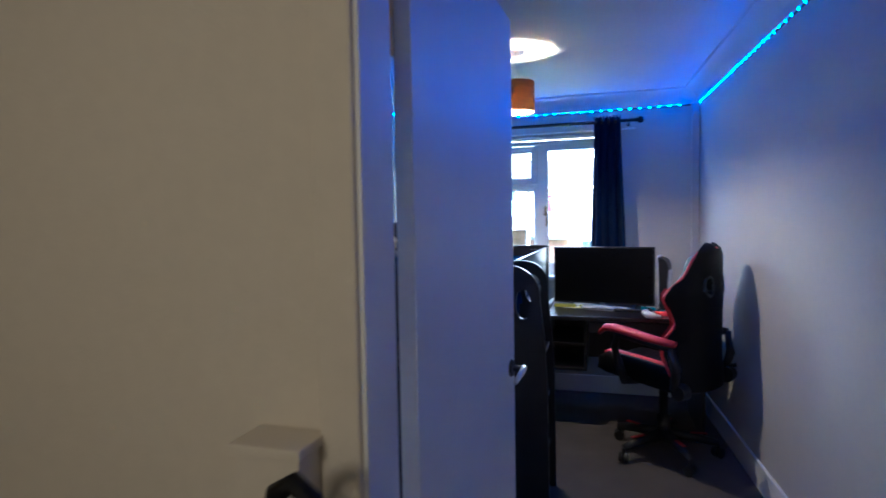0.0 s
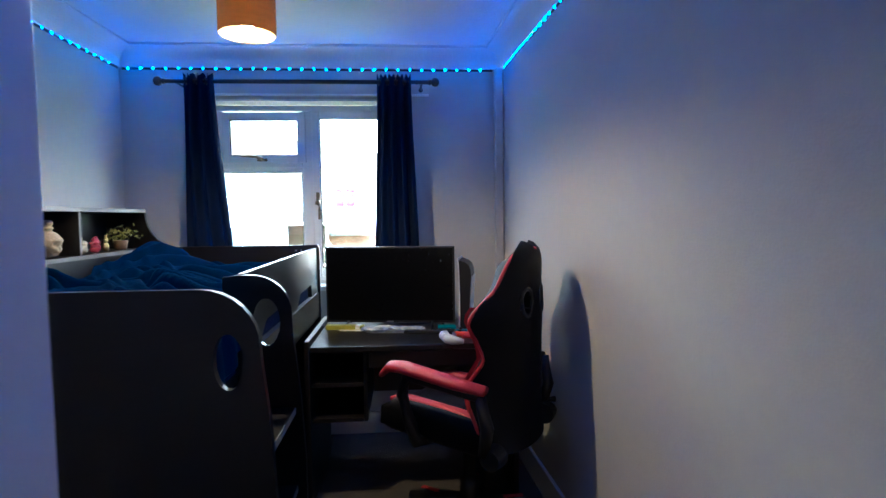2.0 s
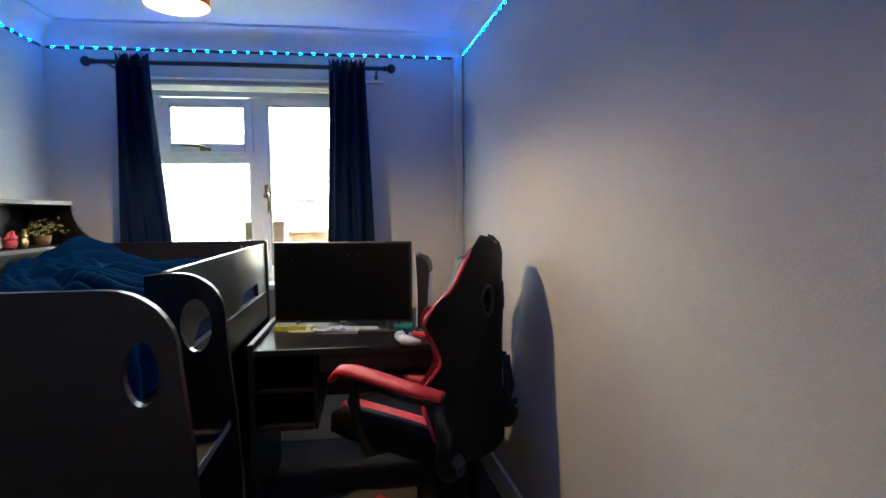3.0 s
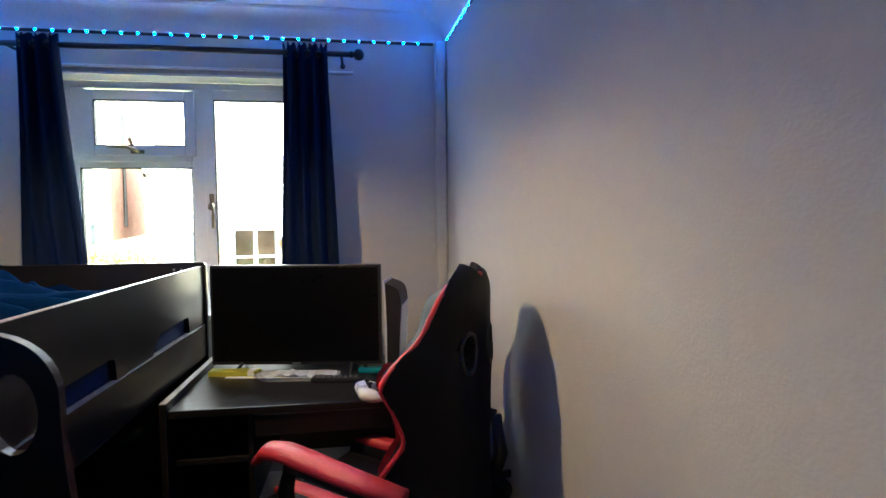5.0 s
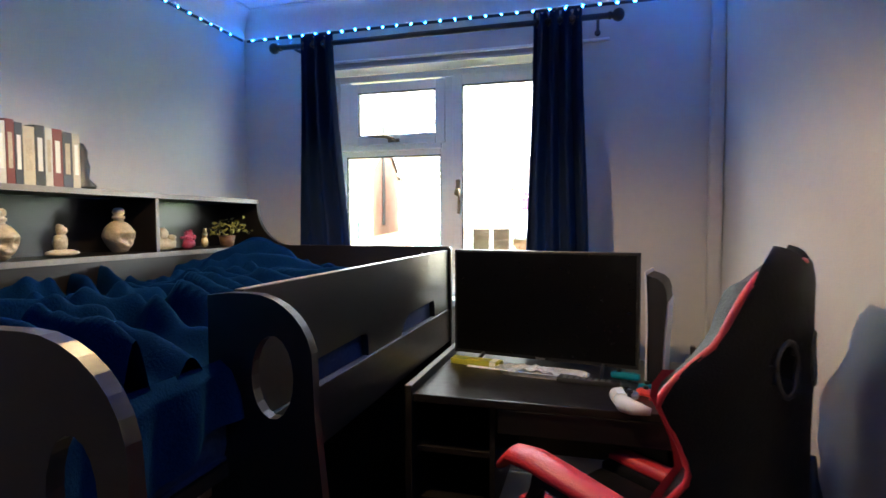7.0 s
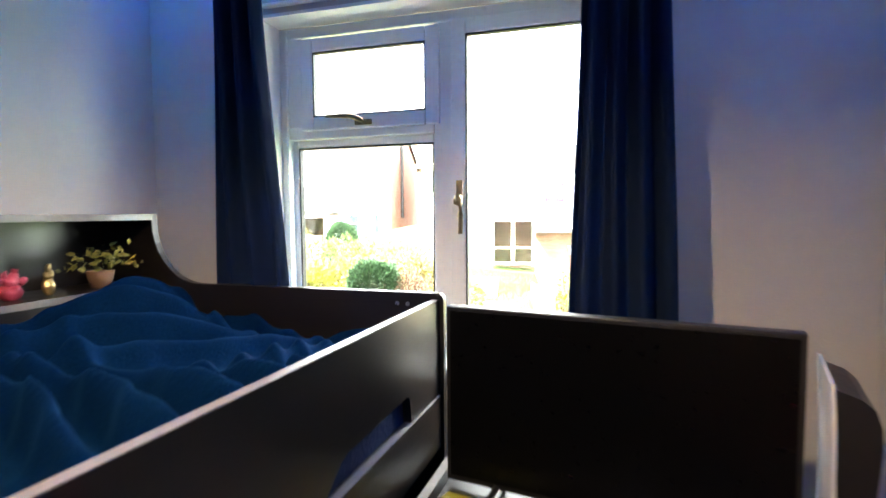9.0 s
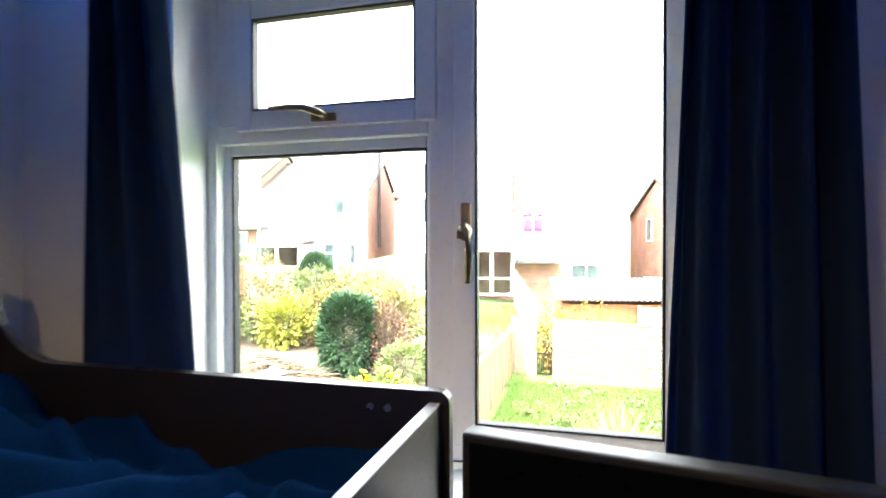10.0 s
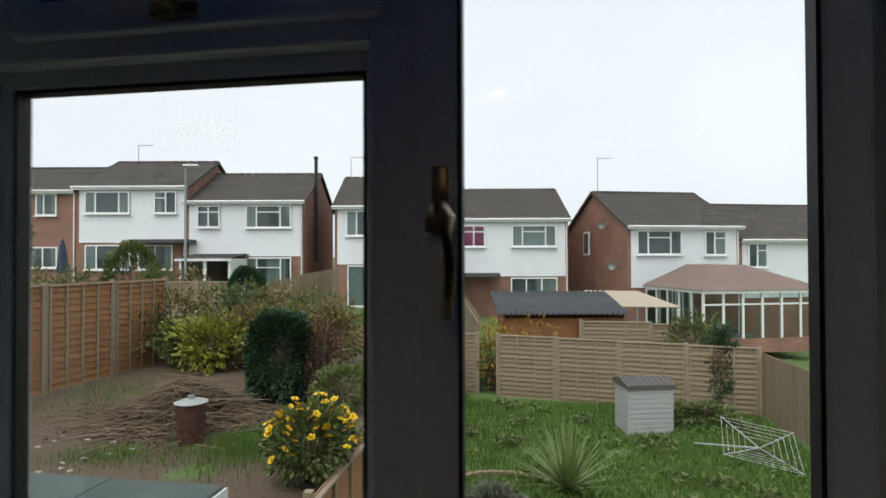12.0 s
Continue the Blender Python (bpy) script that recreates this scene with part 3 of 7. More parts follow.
part("bulb_collar", collar, M["white_plastic"], pend, "white plastic bulb base added to cut upward light", smooth=True)
bulb = part("bulb", bm, M["bulb"], pend, "glowing warm light bulb", smooth=True)
bulb.visible_shadow = False

# ---- cabin bed ----
bed = thing("cabin_bed", "black-brown wooden cabin bed with foot steps and guard rail", "bed")
FY, PY, BX = 2.267, 2.655, -0.271     # foot panel, step panel, rail face
HY = 4.126                            # head panel
outline = [(-1.43, 0.0), (-0.085, 0.0), (-0.088, 0.60), (-0.100, 0.86), (-0.118, 1.02)] + arc(-0.262, 1.06, 0.142, 0.142, 0, 90, 8)[1:] + [(-1.43, 1.202)]
hole = arc(-0.197, 1.023, 0.036, 0.070, 0, 360, 18)[:-1]
bm = ring_prism(bmesh.new(), outline, [hole], 0.022, Matrix.Translation((0, FY, 0)))
part("foot_panel", bm, M["black_wood"], bed, "dark wooden end panel with an oval hand hole")
outline = [(BX - 0.06, 0.0), (-0.088, 0.0), (-0.090, 0.60), (-0.100, 0.80), (-0.118, 0.98)] + arc(-0.245, 1.07, 0.125, 0.126, 0, 90, 8)[1:] + [(BX - 0.012, 1.196), (BX - 0.06, 1.19)]
hole = arc(-0.200, 1.048, 0.042, 0.075, 0, 360, 18)[:-1]
bm = ring_prism(bmesh.new(), outline, [hole], 0.022, Matrix.Translation((0, PY, 0)))
part("step_panel", bm, M["black_wood"], bed, "dark wooden step panel with an oval hand hole")
for z in (0.26, 0.52, 0.775):
    part("step", boxes(((BX - 0.12, FY + 0.0115, z - 0.022), (-0.118, PY - 0.0115, z)), bevel=0.003), M["black_wood"], bed)
    part("step_edge", boxes(((-0.1178, FY + 0.012, z - 0.021), (-0.1165, PY - 0.012, z - 0.001))), M["edge_highlight"], bed, "step edge, highlight painted pale")


def slot(y0, y1):
    """A hand slot cut into the lower edge of the rail, slanted at its ends."""
    return [(y0, 0.944), (y0 + 0.005, 0.962), (y0 + 0.055, 0.998), (y0 + 0.08, 1.006), (y1 - 0.022, 1.012), (y1 - 0.008, 1.004), (y1 - 0.002, 0.975), (y1, 0.944)]


out = [(PY + 0.012, 0.944)] + slot(2.86, 3.235) + slot(3.515, 3.905) + [(HY - 0.012, 0.944), (HY - 0.012, 1.198), (PY + 0.012, 1.198)]
swap = Matrix(((0, 1, 0, 0), (1, 0, 0, 0), (0, 0, 1, 0), (0, 0, 0, 1)))
bm = ring_prism(bmesh.new(), out, [], 0.02, Matrix.Translation((BX - 0.010, 0, 0)) @ swap)
part("guard_rail", bm, M["black_wood"], bed, "dark wooden guard rail with two hand slots")
# thin strips carry the glint along the rails in their colour
part("rail_edge", boxes(((BX - 0.0195, PY + 0.013, 1.1982), (BX - 0.0005, HY - 0.013, 1.2)), bevel=0.0006), M["edge_highlight"], bed, "top edge, highlight painted pale")
part("side_rail_edge", boxes(((BX - 0.015, PY + 0.0125, 0.9407), (BX + 0.0045, HY - 0.0125, 0.9417))), M["edge_highlight"], bed, "lower rail edge, highlight painted pale")
part("side_rail", boxes(((BX - 0.022, PY + 0.012, 0.80), (BX + 0.005, HY - 0.012, 0.9405)), bevel=0.002), M["black_wood"], bed)
outline = [(-1.435, 0.0), (-0.258, 0.0), (-0.258, 1.198)] + arc(-0.276, 1.199, 0.018, 0.018, 0, 90, 4)[1:] + [(-1.05, 1.217)] + [(-1.05 - 0.175 * math.sin(radians(a)), 1.217 + 0.19 * (1 - math.cos(radians(a)))) for a in range(10, 91, 10)] + [(-1.228, 1.433), (-1.435, 1.433)]
bm = prism(bmesh.new(), outline, 0.022, Matrix.Translation((0, HY, 0)))
part("head_panel", bm, M["black_wood"], bed, "dark wooden end panel curving up to the shelf")
for x in (-0.39, -0.36):
    bm = bmesh.new()
    cyl(bm, (x, HY - 0.0125, 1.185), (x, HY - 0.0105, 1.185), 0.006, n=10)
    part("screw_cap", bm, M["metal"], bed)
part("bed_base", boxes(((-1.43, FY + 0.012, 0.86), (BX - 0.023, HY - 0.012, 0.885))), M["black_wood"], bed)
part("shelf_back", boxes(((-1.445, FY + 0.012, 0.9), (-1.432, HY - 0.012, 1.412))), M["black_wood"], bed)
part("shelf_top", boxes(((-1.44, FY - 0.01, 1.414), (-1.222, HY - 0.0115, 1.433)), bevel=0.002), M["black_wood"], bed)
part("shelf_top_edge", boxes(((-1.2217, FY - 0.009, 1.4145), (-1.2205, HY - 0.012, 1.4325))), M["edge_highlight"], bed, "shelf edge, highlight painted pale")
part("shelf_bottom", boxes(((-1.431, FY + 0.012, 1.196), (-1.222, HY - 0.0115, 1.214)), bevel=0.002), M["black_wood"], bed)
part("shelf_bottom_edge", boxes(((-1.2217, FY + 0.0125, 1.1965), (-1.2205, HY - 0.012, 1.2135))), M["edge_highlight"], bed, "shelf edge, highlight painted pale")
part("shelf_skirt", boxes(((-1.238, FY + 0.012, 0.95), (-1.224, HY - 0.0115, 1.1955))), M["black_wood"], bed)
for y in (2.85, 3.49):
    part("divider", boxes(((-1.431, y - 0.009, 1.2145), (-1.224, y + 0.009, 1.4135)), bevel=0.002), M["black_wood"], bed)
    part("divider_edge", boxes(((-1.2237, y - 0.008, 1.215), (-1.2225, y + 0.008, 1.413))), M["edge_highlight"], bed, "divider edge, highlight painted pale")

mat_ob = thing("mattress", "single mattress lying in the cabin bed", "mattress")
part("mattress_body", boxes(((-1.222, FY + 0.014, 0.886), (BX - 0.026, HY - 0.014, 1.05)), bevel=0.03), M["mattress"], mat_ob, smooth=False)
for zz in (0.892, 1.044):
    bm = bmesh.new()
    x0, x1, y0, y1 = -1.216, BX - 0.032, FY + 0.020, HY - 0.020
    tube(bm, [(x0, y0, zz), (x1, y0, zz), (x1, y1, zz), (x0, y1, zz), (x0, y0 + 0.002, zz)], [0.006] * 5)
    part("piping", bm, M["mattress"], mat_ob, "rounded seam of the mattress edge", smooth=True)


# blanket: a crumpled sheet gathered up at the shelf corner, its folds running out from there
def blanket_z(x, y):
    wx = x + 0.05 * noise.noise((x * 3, y * 3, 5)) + 0.012 * noise.noise((x * 11, y * 11, 6))
    wy = y + 0.05 * noise.noise((x * 3, y * 3, 9)) + 0.012 * noise.noise((x * 11, y * 11, 10))
    p1 = 58 * (wy + 0.22 * wx) + 3.4 * noise.noise((x * 1.9, y * 1.9, 11))
    p2 = 48 * (0.62 * wy - 0.78 * wx) + 3.4 * noise.noise((x * 2.1, y * 2.1, 13))
    p3 = 74 * (0.9 * wy + 0.44 * wx) + 4.0 * noise.noise((x * 2.6, y * 2.6, 15))
    m = step01(-0.30, 0.22, noise.noise((x * 1.7, y * 1.7, 17)) + 0.9 * (x + 0.85))
    size = 0.45 + 0.55 * step01(-0.35, 0.3, noise.noise((x * 2.4, y * 2.4, 19)))
    fold = m * (0.5 + 0.5 * math.sin(p1)) ** 1.8 + (1 - m) * (0.5 + 0.5 * math.sin(p2)) ** 1.8
    small = (0.5 + 0.5 * math.sin(p3)) ** 1.8 * step01(-0.1, 0.3, noise.noise((x * 2.2, y * 2.2, 23)))
    z = 1.066 + 0.108 * fold * size + 0.028 * small + 0.030 * noise.noise((x * 2.6, y * 2.6, 0)) + 0.006 * noise.noise((x * 14, y * 14, 2))
    z += 0.10 * math.exp(-((x + 1.08) / 0.15) ** 2 - ((y - 3.88) / 0.18) ** 2)
    z += 0.02 * math.exp(-((x + 0.70) / 0.22) ** 2 - ((y - 3.88) / 0.14) ** 2)
    z -= 0.03 * max(0.0, (x + 0.40) / 0.11) ** 2
    return max(1.052, z)


def step01(a, b, x):
    t = min(1.0, max(0.0, (x - a) / (b - a)))
    return t * t * (3 - 2 * t)


bm = bmesh.new()
NX, NY = 150, 280
grid = []
for j in range(NY + 1):
    y = FY + 0.016 + (HY - FY - 0.032) * j / NY
    grid.append([bm.verts.new((x, y, blanket_z(x, y))) for x in (-1.218 + (BX - 0.024 + 1.218) * i / NX for i in range(NX + 1))])
for a, b in zip(grid, grid[1:]):
    for i in range(NX):
        bm.faces.new((a[i], a[i + 1], b[i + 1], b[i]))
blanket = thing("blanket", "rumpled royal blue fleece blanket spread over the bed", "blanket")
part("cloth", bm, M["blanket"], blanket, smooth=True)
bm = bmesh.new()
rows = []
for j in range(25):
    v = j / 24
    row = []
    for i in range(31):
        u = i / 30
        y = FY + 0.018 + (PY - FY - 0.036) * u
        s = 0.012 * math.sin(u * 19 + 2 * v) * min(1, 2 * v)
        x = BX - 0.030 + min(1.0, v * 6) * 0.018 + s + 0.02 * v
        z = 1.075 - 0.13 * v - 0.03 * math.sin(u * 5) * v
        row.append(bm.verts.new((x, y, z)))
    rows.append(row)
for a, b in zip(rows, rows[1:]):
    for i in range(30):
        bm.faces.new((a[i], a[i + 1], b[i + 1], b[i]))
part("overhang", bm, M["blanket"], blanket, smooth=True)

# ---- desk and what stands on it ----
desk = thing("desk", "black-brown wooden desk built against the bed", "desk")
DZT = 0.772
part("desk_top", boxes(((-0.212, 3.452, DZT - 0.026), (0.745, 4.09, DZT)), bevel=0.003), M["black_wood"], desk)
part("desk_side", boxes(((-0.236, 3.44, 0.0), (-0.2125, 4.10, DZT + 0.028)), bevel=0.003), M["black_wood"], desk)
part("desk_side_edge", boxes(((-0.2350, 3.442, DZT + 0.0281), (-0.2135, 4.098, DZT + 0.0292))), M["edge_highlight"], desk, "panel edge, highlight painted pale")
part("desk_side", boxes(((0.745, 3.452, 0.0), (0.768, 4.09, DZT)), bevel=0.003), M["black_wood"], desk)
part("back_panel", boxes(((-0.212, 4.07, 0.36), (0.745, 4.088, DZT - 0.027))), M["black_wood"], desk)
part("drawer_front", boxes(((0.06, 3.462, 0.665), (0.735, 3.48, DZT - 0.03)), bevel=0.003), M["black_wood"], desk)
part("cubby_side", boxes(((0.03, 3.49, 0.40), (0.048, 4.069, DZT - 0.027)), bevel=0.002), M["black_wood"], desk)
for z in (0.40, 0.57):
    part("cubby_shelf", boxes(((-0.2119, 3.49, z), (0.0295, 4.069, z + 0.018)), bevel=0.002), M["black_wood"], desk)

tv = thing("monitor", "switched-off flat black television used as a monitor on the desk", "monitor", pose(0.152, 3.915, DZT, 0, 0, -9.3))
part("casing", boxes(((-0.357, -0.012, 0.022), (0.357, 0.022, 0.44)), bevel=0.004), M["black_plastic"], tv)
part("screen", boxes(((-0.346, -0.0138, 0.036), (0.346, -0.0122, 0.43))), M["screen"], tv, "dark glossy screen")
part("rear_bulge", boxes(((-0.24, 0.0225, 0.06), (0.24, 0.06, 0.30)), bevel=0.012), M["black_plastic"], tv)
part("badge", boxes(((-0.018, -0.0137, 0.0245), (0.018, -0.0125, 0.031))), M["metal"], tv, "small silver badge")
for sx in (-0.23, 0.23):
    bm = bmesh.new()
    tube(bm, [(sx, 0.005, 0.03), (sx * 1.03, -0.06, 0.012), (sx * 1.05, -0.11, 0.004)], [0.008, 0.007, 0.004], n=8)
    tube(bm, [(sx, 0.005, 0.03), (sx * 1.03, 0.06, 0.012), (sx * 1.05, 0.10, 0.004)], [0.008, 0.007, 0.004], n=8)
    part("foot", bm, M["black_plastic"], tv, smooth=True)

con = thing("game_console", "upright white and black game console on the desk", "game console", pose(0.558, 3.83, DZT, 0, 0, -12))
RIGHT = [(0.026, 0.0), (0.028, 0.10), (0.033, 0.20), (0.039, 0.28), (0.037, 0.315), (0.028, 0.342), (0.010, 0.358)]
LEFT = [(-0.026, 0.370), (-0.022, 0.30), (-0.019, 0.18), (-0.020, 0.08), (-0.020, 0.0)]


def slab(outline, y0, y1):
    """A solid drawn across x and z, running from y0 to y1."""
    bm = bmesh.new()
    a = [bm.verts.new((x, y0, z)) for x, z in outline]
    b = [bm.verts.new((x, y1, z)) for x, z in outline]
    bm.faces.new(a)
    bm.faces.new(b[::-1])
    for i in range(len(a)):
        k = (i + 1) % len(a)
        bm.faces.new((a[i], b[i], b[k], a[k]))
    bmesh.ops.recalc_face_normals(bm, faces=bm.faces)
    return bm


part("core", slab(RIGHT + LEFT, -0.082, 0.120), M["black_plastic"], con, "glossy black core")
part("shell", slab([(x - 0.001, z + 0.010 * (i == 0)) for i, (x, z) in enumerate(LEFT)] + [(x - 0.007, z + 0.010 * (z > 0.3)) for x, z in LEFT[::-1]], -0.090, 0.128), M["white_plastic"], con, "white curved shell")
part("shell", slab([(x + 0.001, z) for x, z in RIGHT[:4]] + [(x + 0.006, z) for x, z in RIGHT[3::-1]], -0.076, 0.126), M["white_plastic"], con, "white curved shell")

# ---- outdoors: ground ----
LAST_VIEW = pose(-0.207, 3.818, 0, 0, 0, 8.93)      # close to the camera's last pose; the terrace opposite runs along this frame's x


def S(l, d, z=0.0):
    return LAST_VIEW @ Vector((l, d, z))


DIV = -2.42                                       # fence line between the two gardens


def ground_z(x, y):
    left = -1.30 + 0.10 * step01(10, 17, y)
    near = left + (-2.70 - left) * step01(DIV - 0.26, DIV - 0.14, x)
    far = -1.4 - 0.085 * (max(-40.0, min(25.0, x)) + 8)
    z = near + (far - near) * step01(19.9, 27.0, y)
    if y < 60:
        z += 0.03 * noise.noise((x * 0.7, y * 0.7, 0)) + 0.015 * noise.noise((x * 2.3, y * 2.3, 5))
    return z


def ground_material():
    m = bpy.data.materials.new("garden_ground")
    m.use_nodes = True
    n, l = m.node_tree.nodes, m.node_tree.links
    b = n["Principled BSDF"]
    b.inputs["Roughness"].default_value = 0.95
    co, sep = n.new("ShaderNodeTexCoord"), n.new("ShaderNodeSeparateXYZ")
    l.new(co.outputs["Object"], sep.inputs[0])
    side, no, fine, add, gt = n.new("ShaderNodeMapRange"), n.new("ShaderNodeTexNoise"), n.new("ShaderNodeTexNoise"), n.new("ShaderNodeMath"), n.new("ShaderNodeMapRange")
    side.inputs["From Min"].default_value, side.inputs["From Max"].default_value = DIV - 0.3, DIV - 0.1
    side.inputs["To Min"].default_value, side.inputs["To Max"].default_value = -0.12, 0.35
    l.new(sep.outputs[0], side.inputs["Value"])
    no.inputs["Scale"].default_value, no.inputs["Detail"].default_value = 0.8, 6.0
    fine.inputs["Scale"].default_value, fine.inputs["Detail"].default_value = 14.0, 5.0
    l.new(co.outputs["Object"], no.inputs["Vector"])
    l.new(co.outputs["Object"], fine.inputs["Vector"])
    l.new(no.outputs["Fac"], add.inputs[0])
    back, plus = n.new("ShaderNodeMapRange"), n.new("ShaderNodeMath")
    back.inputs["From Min"].default_value, back.inputs["From Max"].default_value = 17.5, 19.5
    back.inputs["To Max"].default_value = 0.25
    l.new(sep.outputs[1], back.inputs["Value"])
    l.new(side.outputs[0], plus.inputs[0])
    l.new(back.outputs[0], plus.inputs[1])
    l.new(plus.outputs[0], add.inputs[1])
    gt.inputs["From Min"].default_value, gt.inputs["From Max"].default_value = 0.48, 0.60
    l.new(add.outputs[0], gt.inputs["Value"])
    soil, turf, mix = n.new("ShaderNodeMixRGB"), n.new("ShaderNodeMixRGB"), n.new("ShaderNodeMixRGB")
    soil.inputs["Color1"].default_value, soil.inputs["Color2"].default_value = (0.055, 0.038, 0.025, 1), (0.165, 0.12, 0.082, 1)
    turf.inputs["Color1"].default_value, turf.inputs["Color2"].default_value = (0.055, 0.10, 0.025, 1), (0.15, 0.23, 0.055, 1)
    for x in (soil, turf):
        l.new(fine.outputs["Fac"], x.inputs["Fac"])
    l.new(gt.outputs[0], mix.inputs["Fac"])
    l.new(soil.outputs[0], mix.inputs["Color1"])
    l.new(turf.outputs[0], mix.inputs["Color2"])
    l.new(mix.outputs[0], b.inputs["Base Color"])
    bp = n.new("ShaderNodeBump")
    bp.inputs["Strength"].default_value, bp.inputs["Distance"].default_value = 0.8, 0.04
    l.new(fine.outputs["Fac"], bp.inputs["Height"])
    l.new(bp.outputs[0], b.inputs["Normal"])
    return m


xs = [-2500, -600, -150, -70, -45] + [-30 + i for i in range(19)] + [-11.5 + 0.35 * i for i in range(26)] + [DIV - 0.27, DIV - 0.22, DIV - 0.18, DIV - 0.13] + [-2.2 + 0.35 * i for i in range(27)] + [8.0, 9, 10, 12, 14, 17, 20, 25, 40, 70, 150, 600, 2500]
xs = sorted(set(round(x, 3) for x in xs))
ys = [-2500, -600, -100, -30, -8, 2.0, 4.64] + [5 + 0.35 * i for i in range(44)] + [20.5 + i for i in range(24)] + [48, 55, 70, 120, 300, 900, 2500]
vs = [(x, y, ground_z(x, y)) for y in ys for x in xs]
k = len(xs)
fs = [(j * k + i, j * k + i + 1, (j + 1) * k + i + 1, (j + 1) * k + i) for j in range(len(ys) - 1) for i in range(k - 1)]
me = bpy.data.meshes.new("ground")
me.from_pydata(vs, [], fs)
me.materials.append(ground_material())
me.polygons.foreach_set("use_smooth", [True] * len(me.polygons))
tagged(new("ground", me), "bare soil and rough lawn of the back gardens", "ground", "", "structure")
# own house below and beside the room
OY0, OY1 = YN + 0.202, YN + 0.218
setting("own_house_wall", boxes(((XL - 5.0, OY0, -3.2), (WX0 - 0.08, OY1, 3.0)), ((WX1 + 0.08, OY0, -3.2), (XR + 4.0, OY1, 3.0)), ((WX0 - 0.08, OY0, -3.2), (WX1 + 0.08, OY1, WZ0)), ((WX0 - 0.08, OY0, WZ1 + 0.05), (WX1 + 0.08, OY1, 3.0))), M["brick"], "red brick outer wall of the house", "wall")
setting("outer_sill", boxes(((WX0 - 0.04, GY + 0.021, WZ0 + 0.002), (WX1 + 0.04, YN + 0.26, WZ0 + 0.033)), bevel=0.006), M["pvc"], "white plastic outer window sill", "window sill")


# ---- houses opposite ----
def window_unit(parent, x0, x1, z0, z1, y, cols, fill, top=False):
    """A white window: frame, sill, and panes with bars; cols: widths of its lights."""
    w = thing_part = part("window", frame_ring(x0, x1, z0, z1, 0.07, y - 0.05, y + 0.04, 0), M["pvc"], parent, "white framed window")
    part("sill", boxes(((x0 - 0.05, y - 0.12, z0 - 0.06), (x1 + 0.05, y + 0.02, z0 - 0.002))), M["pvc"], w)
    tot, x = sum(cols), x0
    for i, c in enumerate(cols):
        xn = x + (x1 - x0) * c / tot
        if i:
            part("bar", boxes(((x - 0.035, y - 0.045, z0 + 0.07), (x + 0.035, y + 0.03, z1 - 0.07))), M["pvc"], w)
        if top and c == max(cols):
            zt = z1 - (z1 - z0) * 0.30
            part("bar", boxes(((max(x, x0 + 0.04) + 0.0352, y - 0.045, zt - 0.03), (min(xn, x1 - 0.04) - 0.0352, y + 0.03, zt + 0.03))), M["pvc"], w)
        part("pane", boxes(((x + 0.02, y - 0.004, z0 + 0.05), (xn - 0.02, y + 0.004, z1 - 0.05))), M["glass_far"], w)
        x = xn
    # a grey sheet stands in for the dim room; curtains hang before it
    part("inside", boxes(((x0 + 0.05, y + 0.030, z0 + 0.05), (x1 - 0.05, y + 0.036, z1 - 0.05))), M["room_shade"], w, "grey sheet painted as the dim room")
    if fill:
        xa, xb = x0 + 0.06, x1 - 0.06
        for a, b in fill:
            bm = bmesh.new()
            m0 = 12
            row0, row1 = [], []
            for i in range(m0 + 1):
                xx = xa + (xb - xa) * (a + (b - a) * i / m0)
                yy = y + 0.017 + 0.007 * math.sin(i * 2.1)
                row0.append(bm.verts.new((xx, yy, z0 + 0.06)))
                row1.append(bm.verts.new((xx, yy, z1 - 0.06)))
            for i in range(m0):
                bm.faces.new((row0[i], row0[i + 1], row1[i + 1], row1[i]))
            part("net_curtain", bm, M["pink"] if fill is PINK else M["curtain_far"], w)
    return w


PINK = ((0.0, 0.48), (0.52, 1.0))
FULL = ((0.0, 0.97),)
SIDES = ((0.0, 0.22), (0.78, 1.0))
M["glass_far"] = glass_material("far_window_glass", (0.75, 0.8, 0.8))
# flat grey that holds the shade of the rooms behind the panes
M["room_shade"] = material("painted_room_shade", (0.17, 0.18, 0.185), 0.9, vary=0.5, scale=1.3, fine=5)


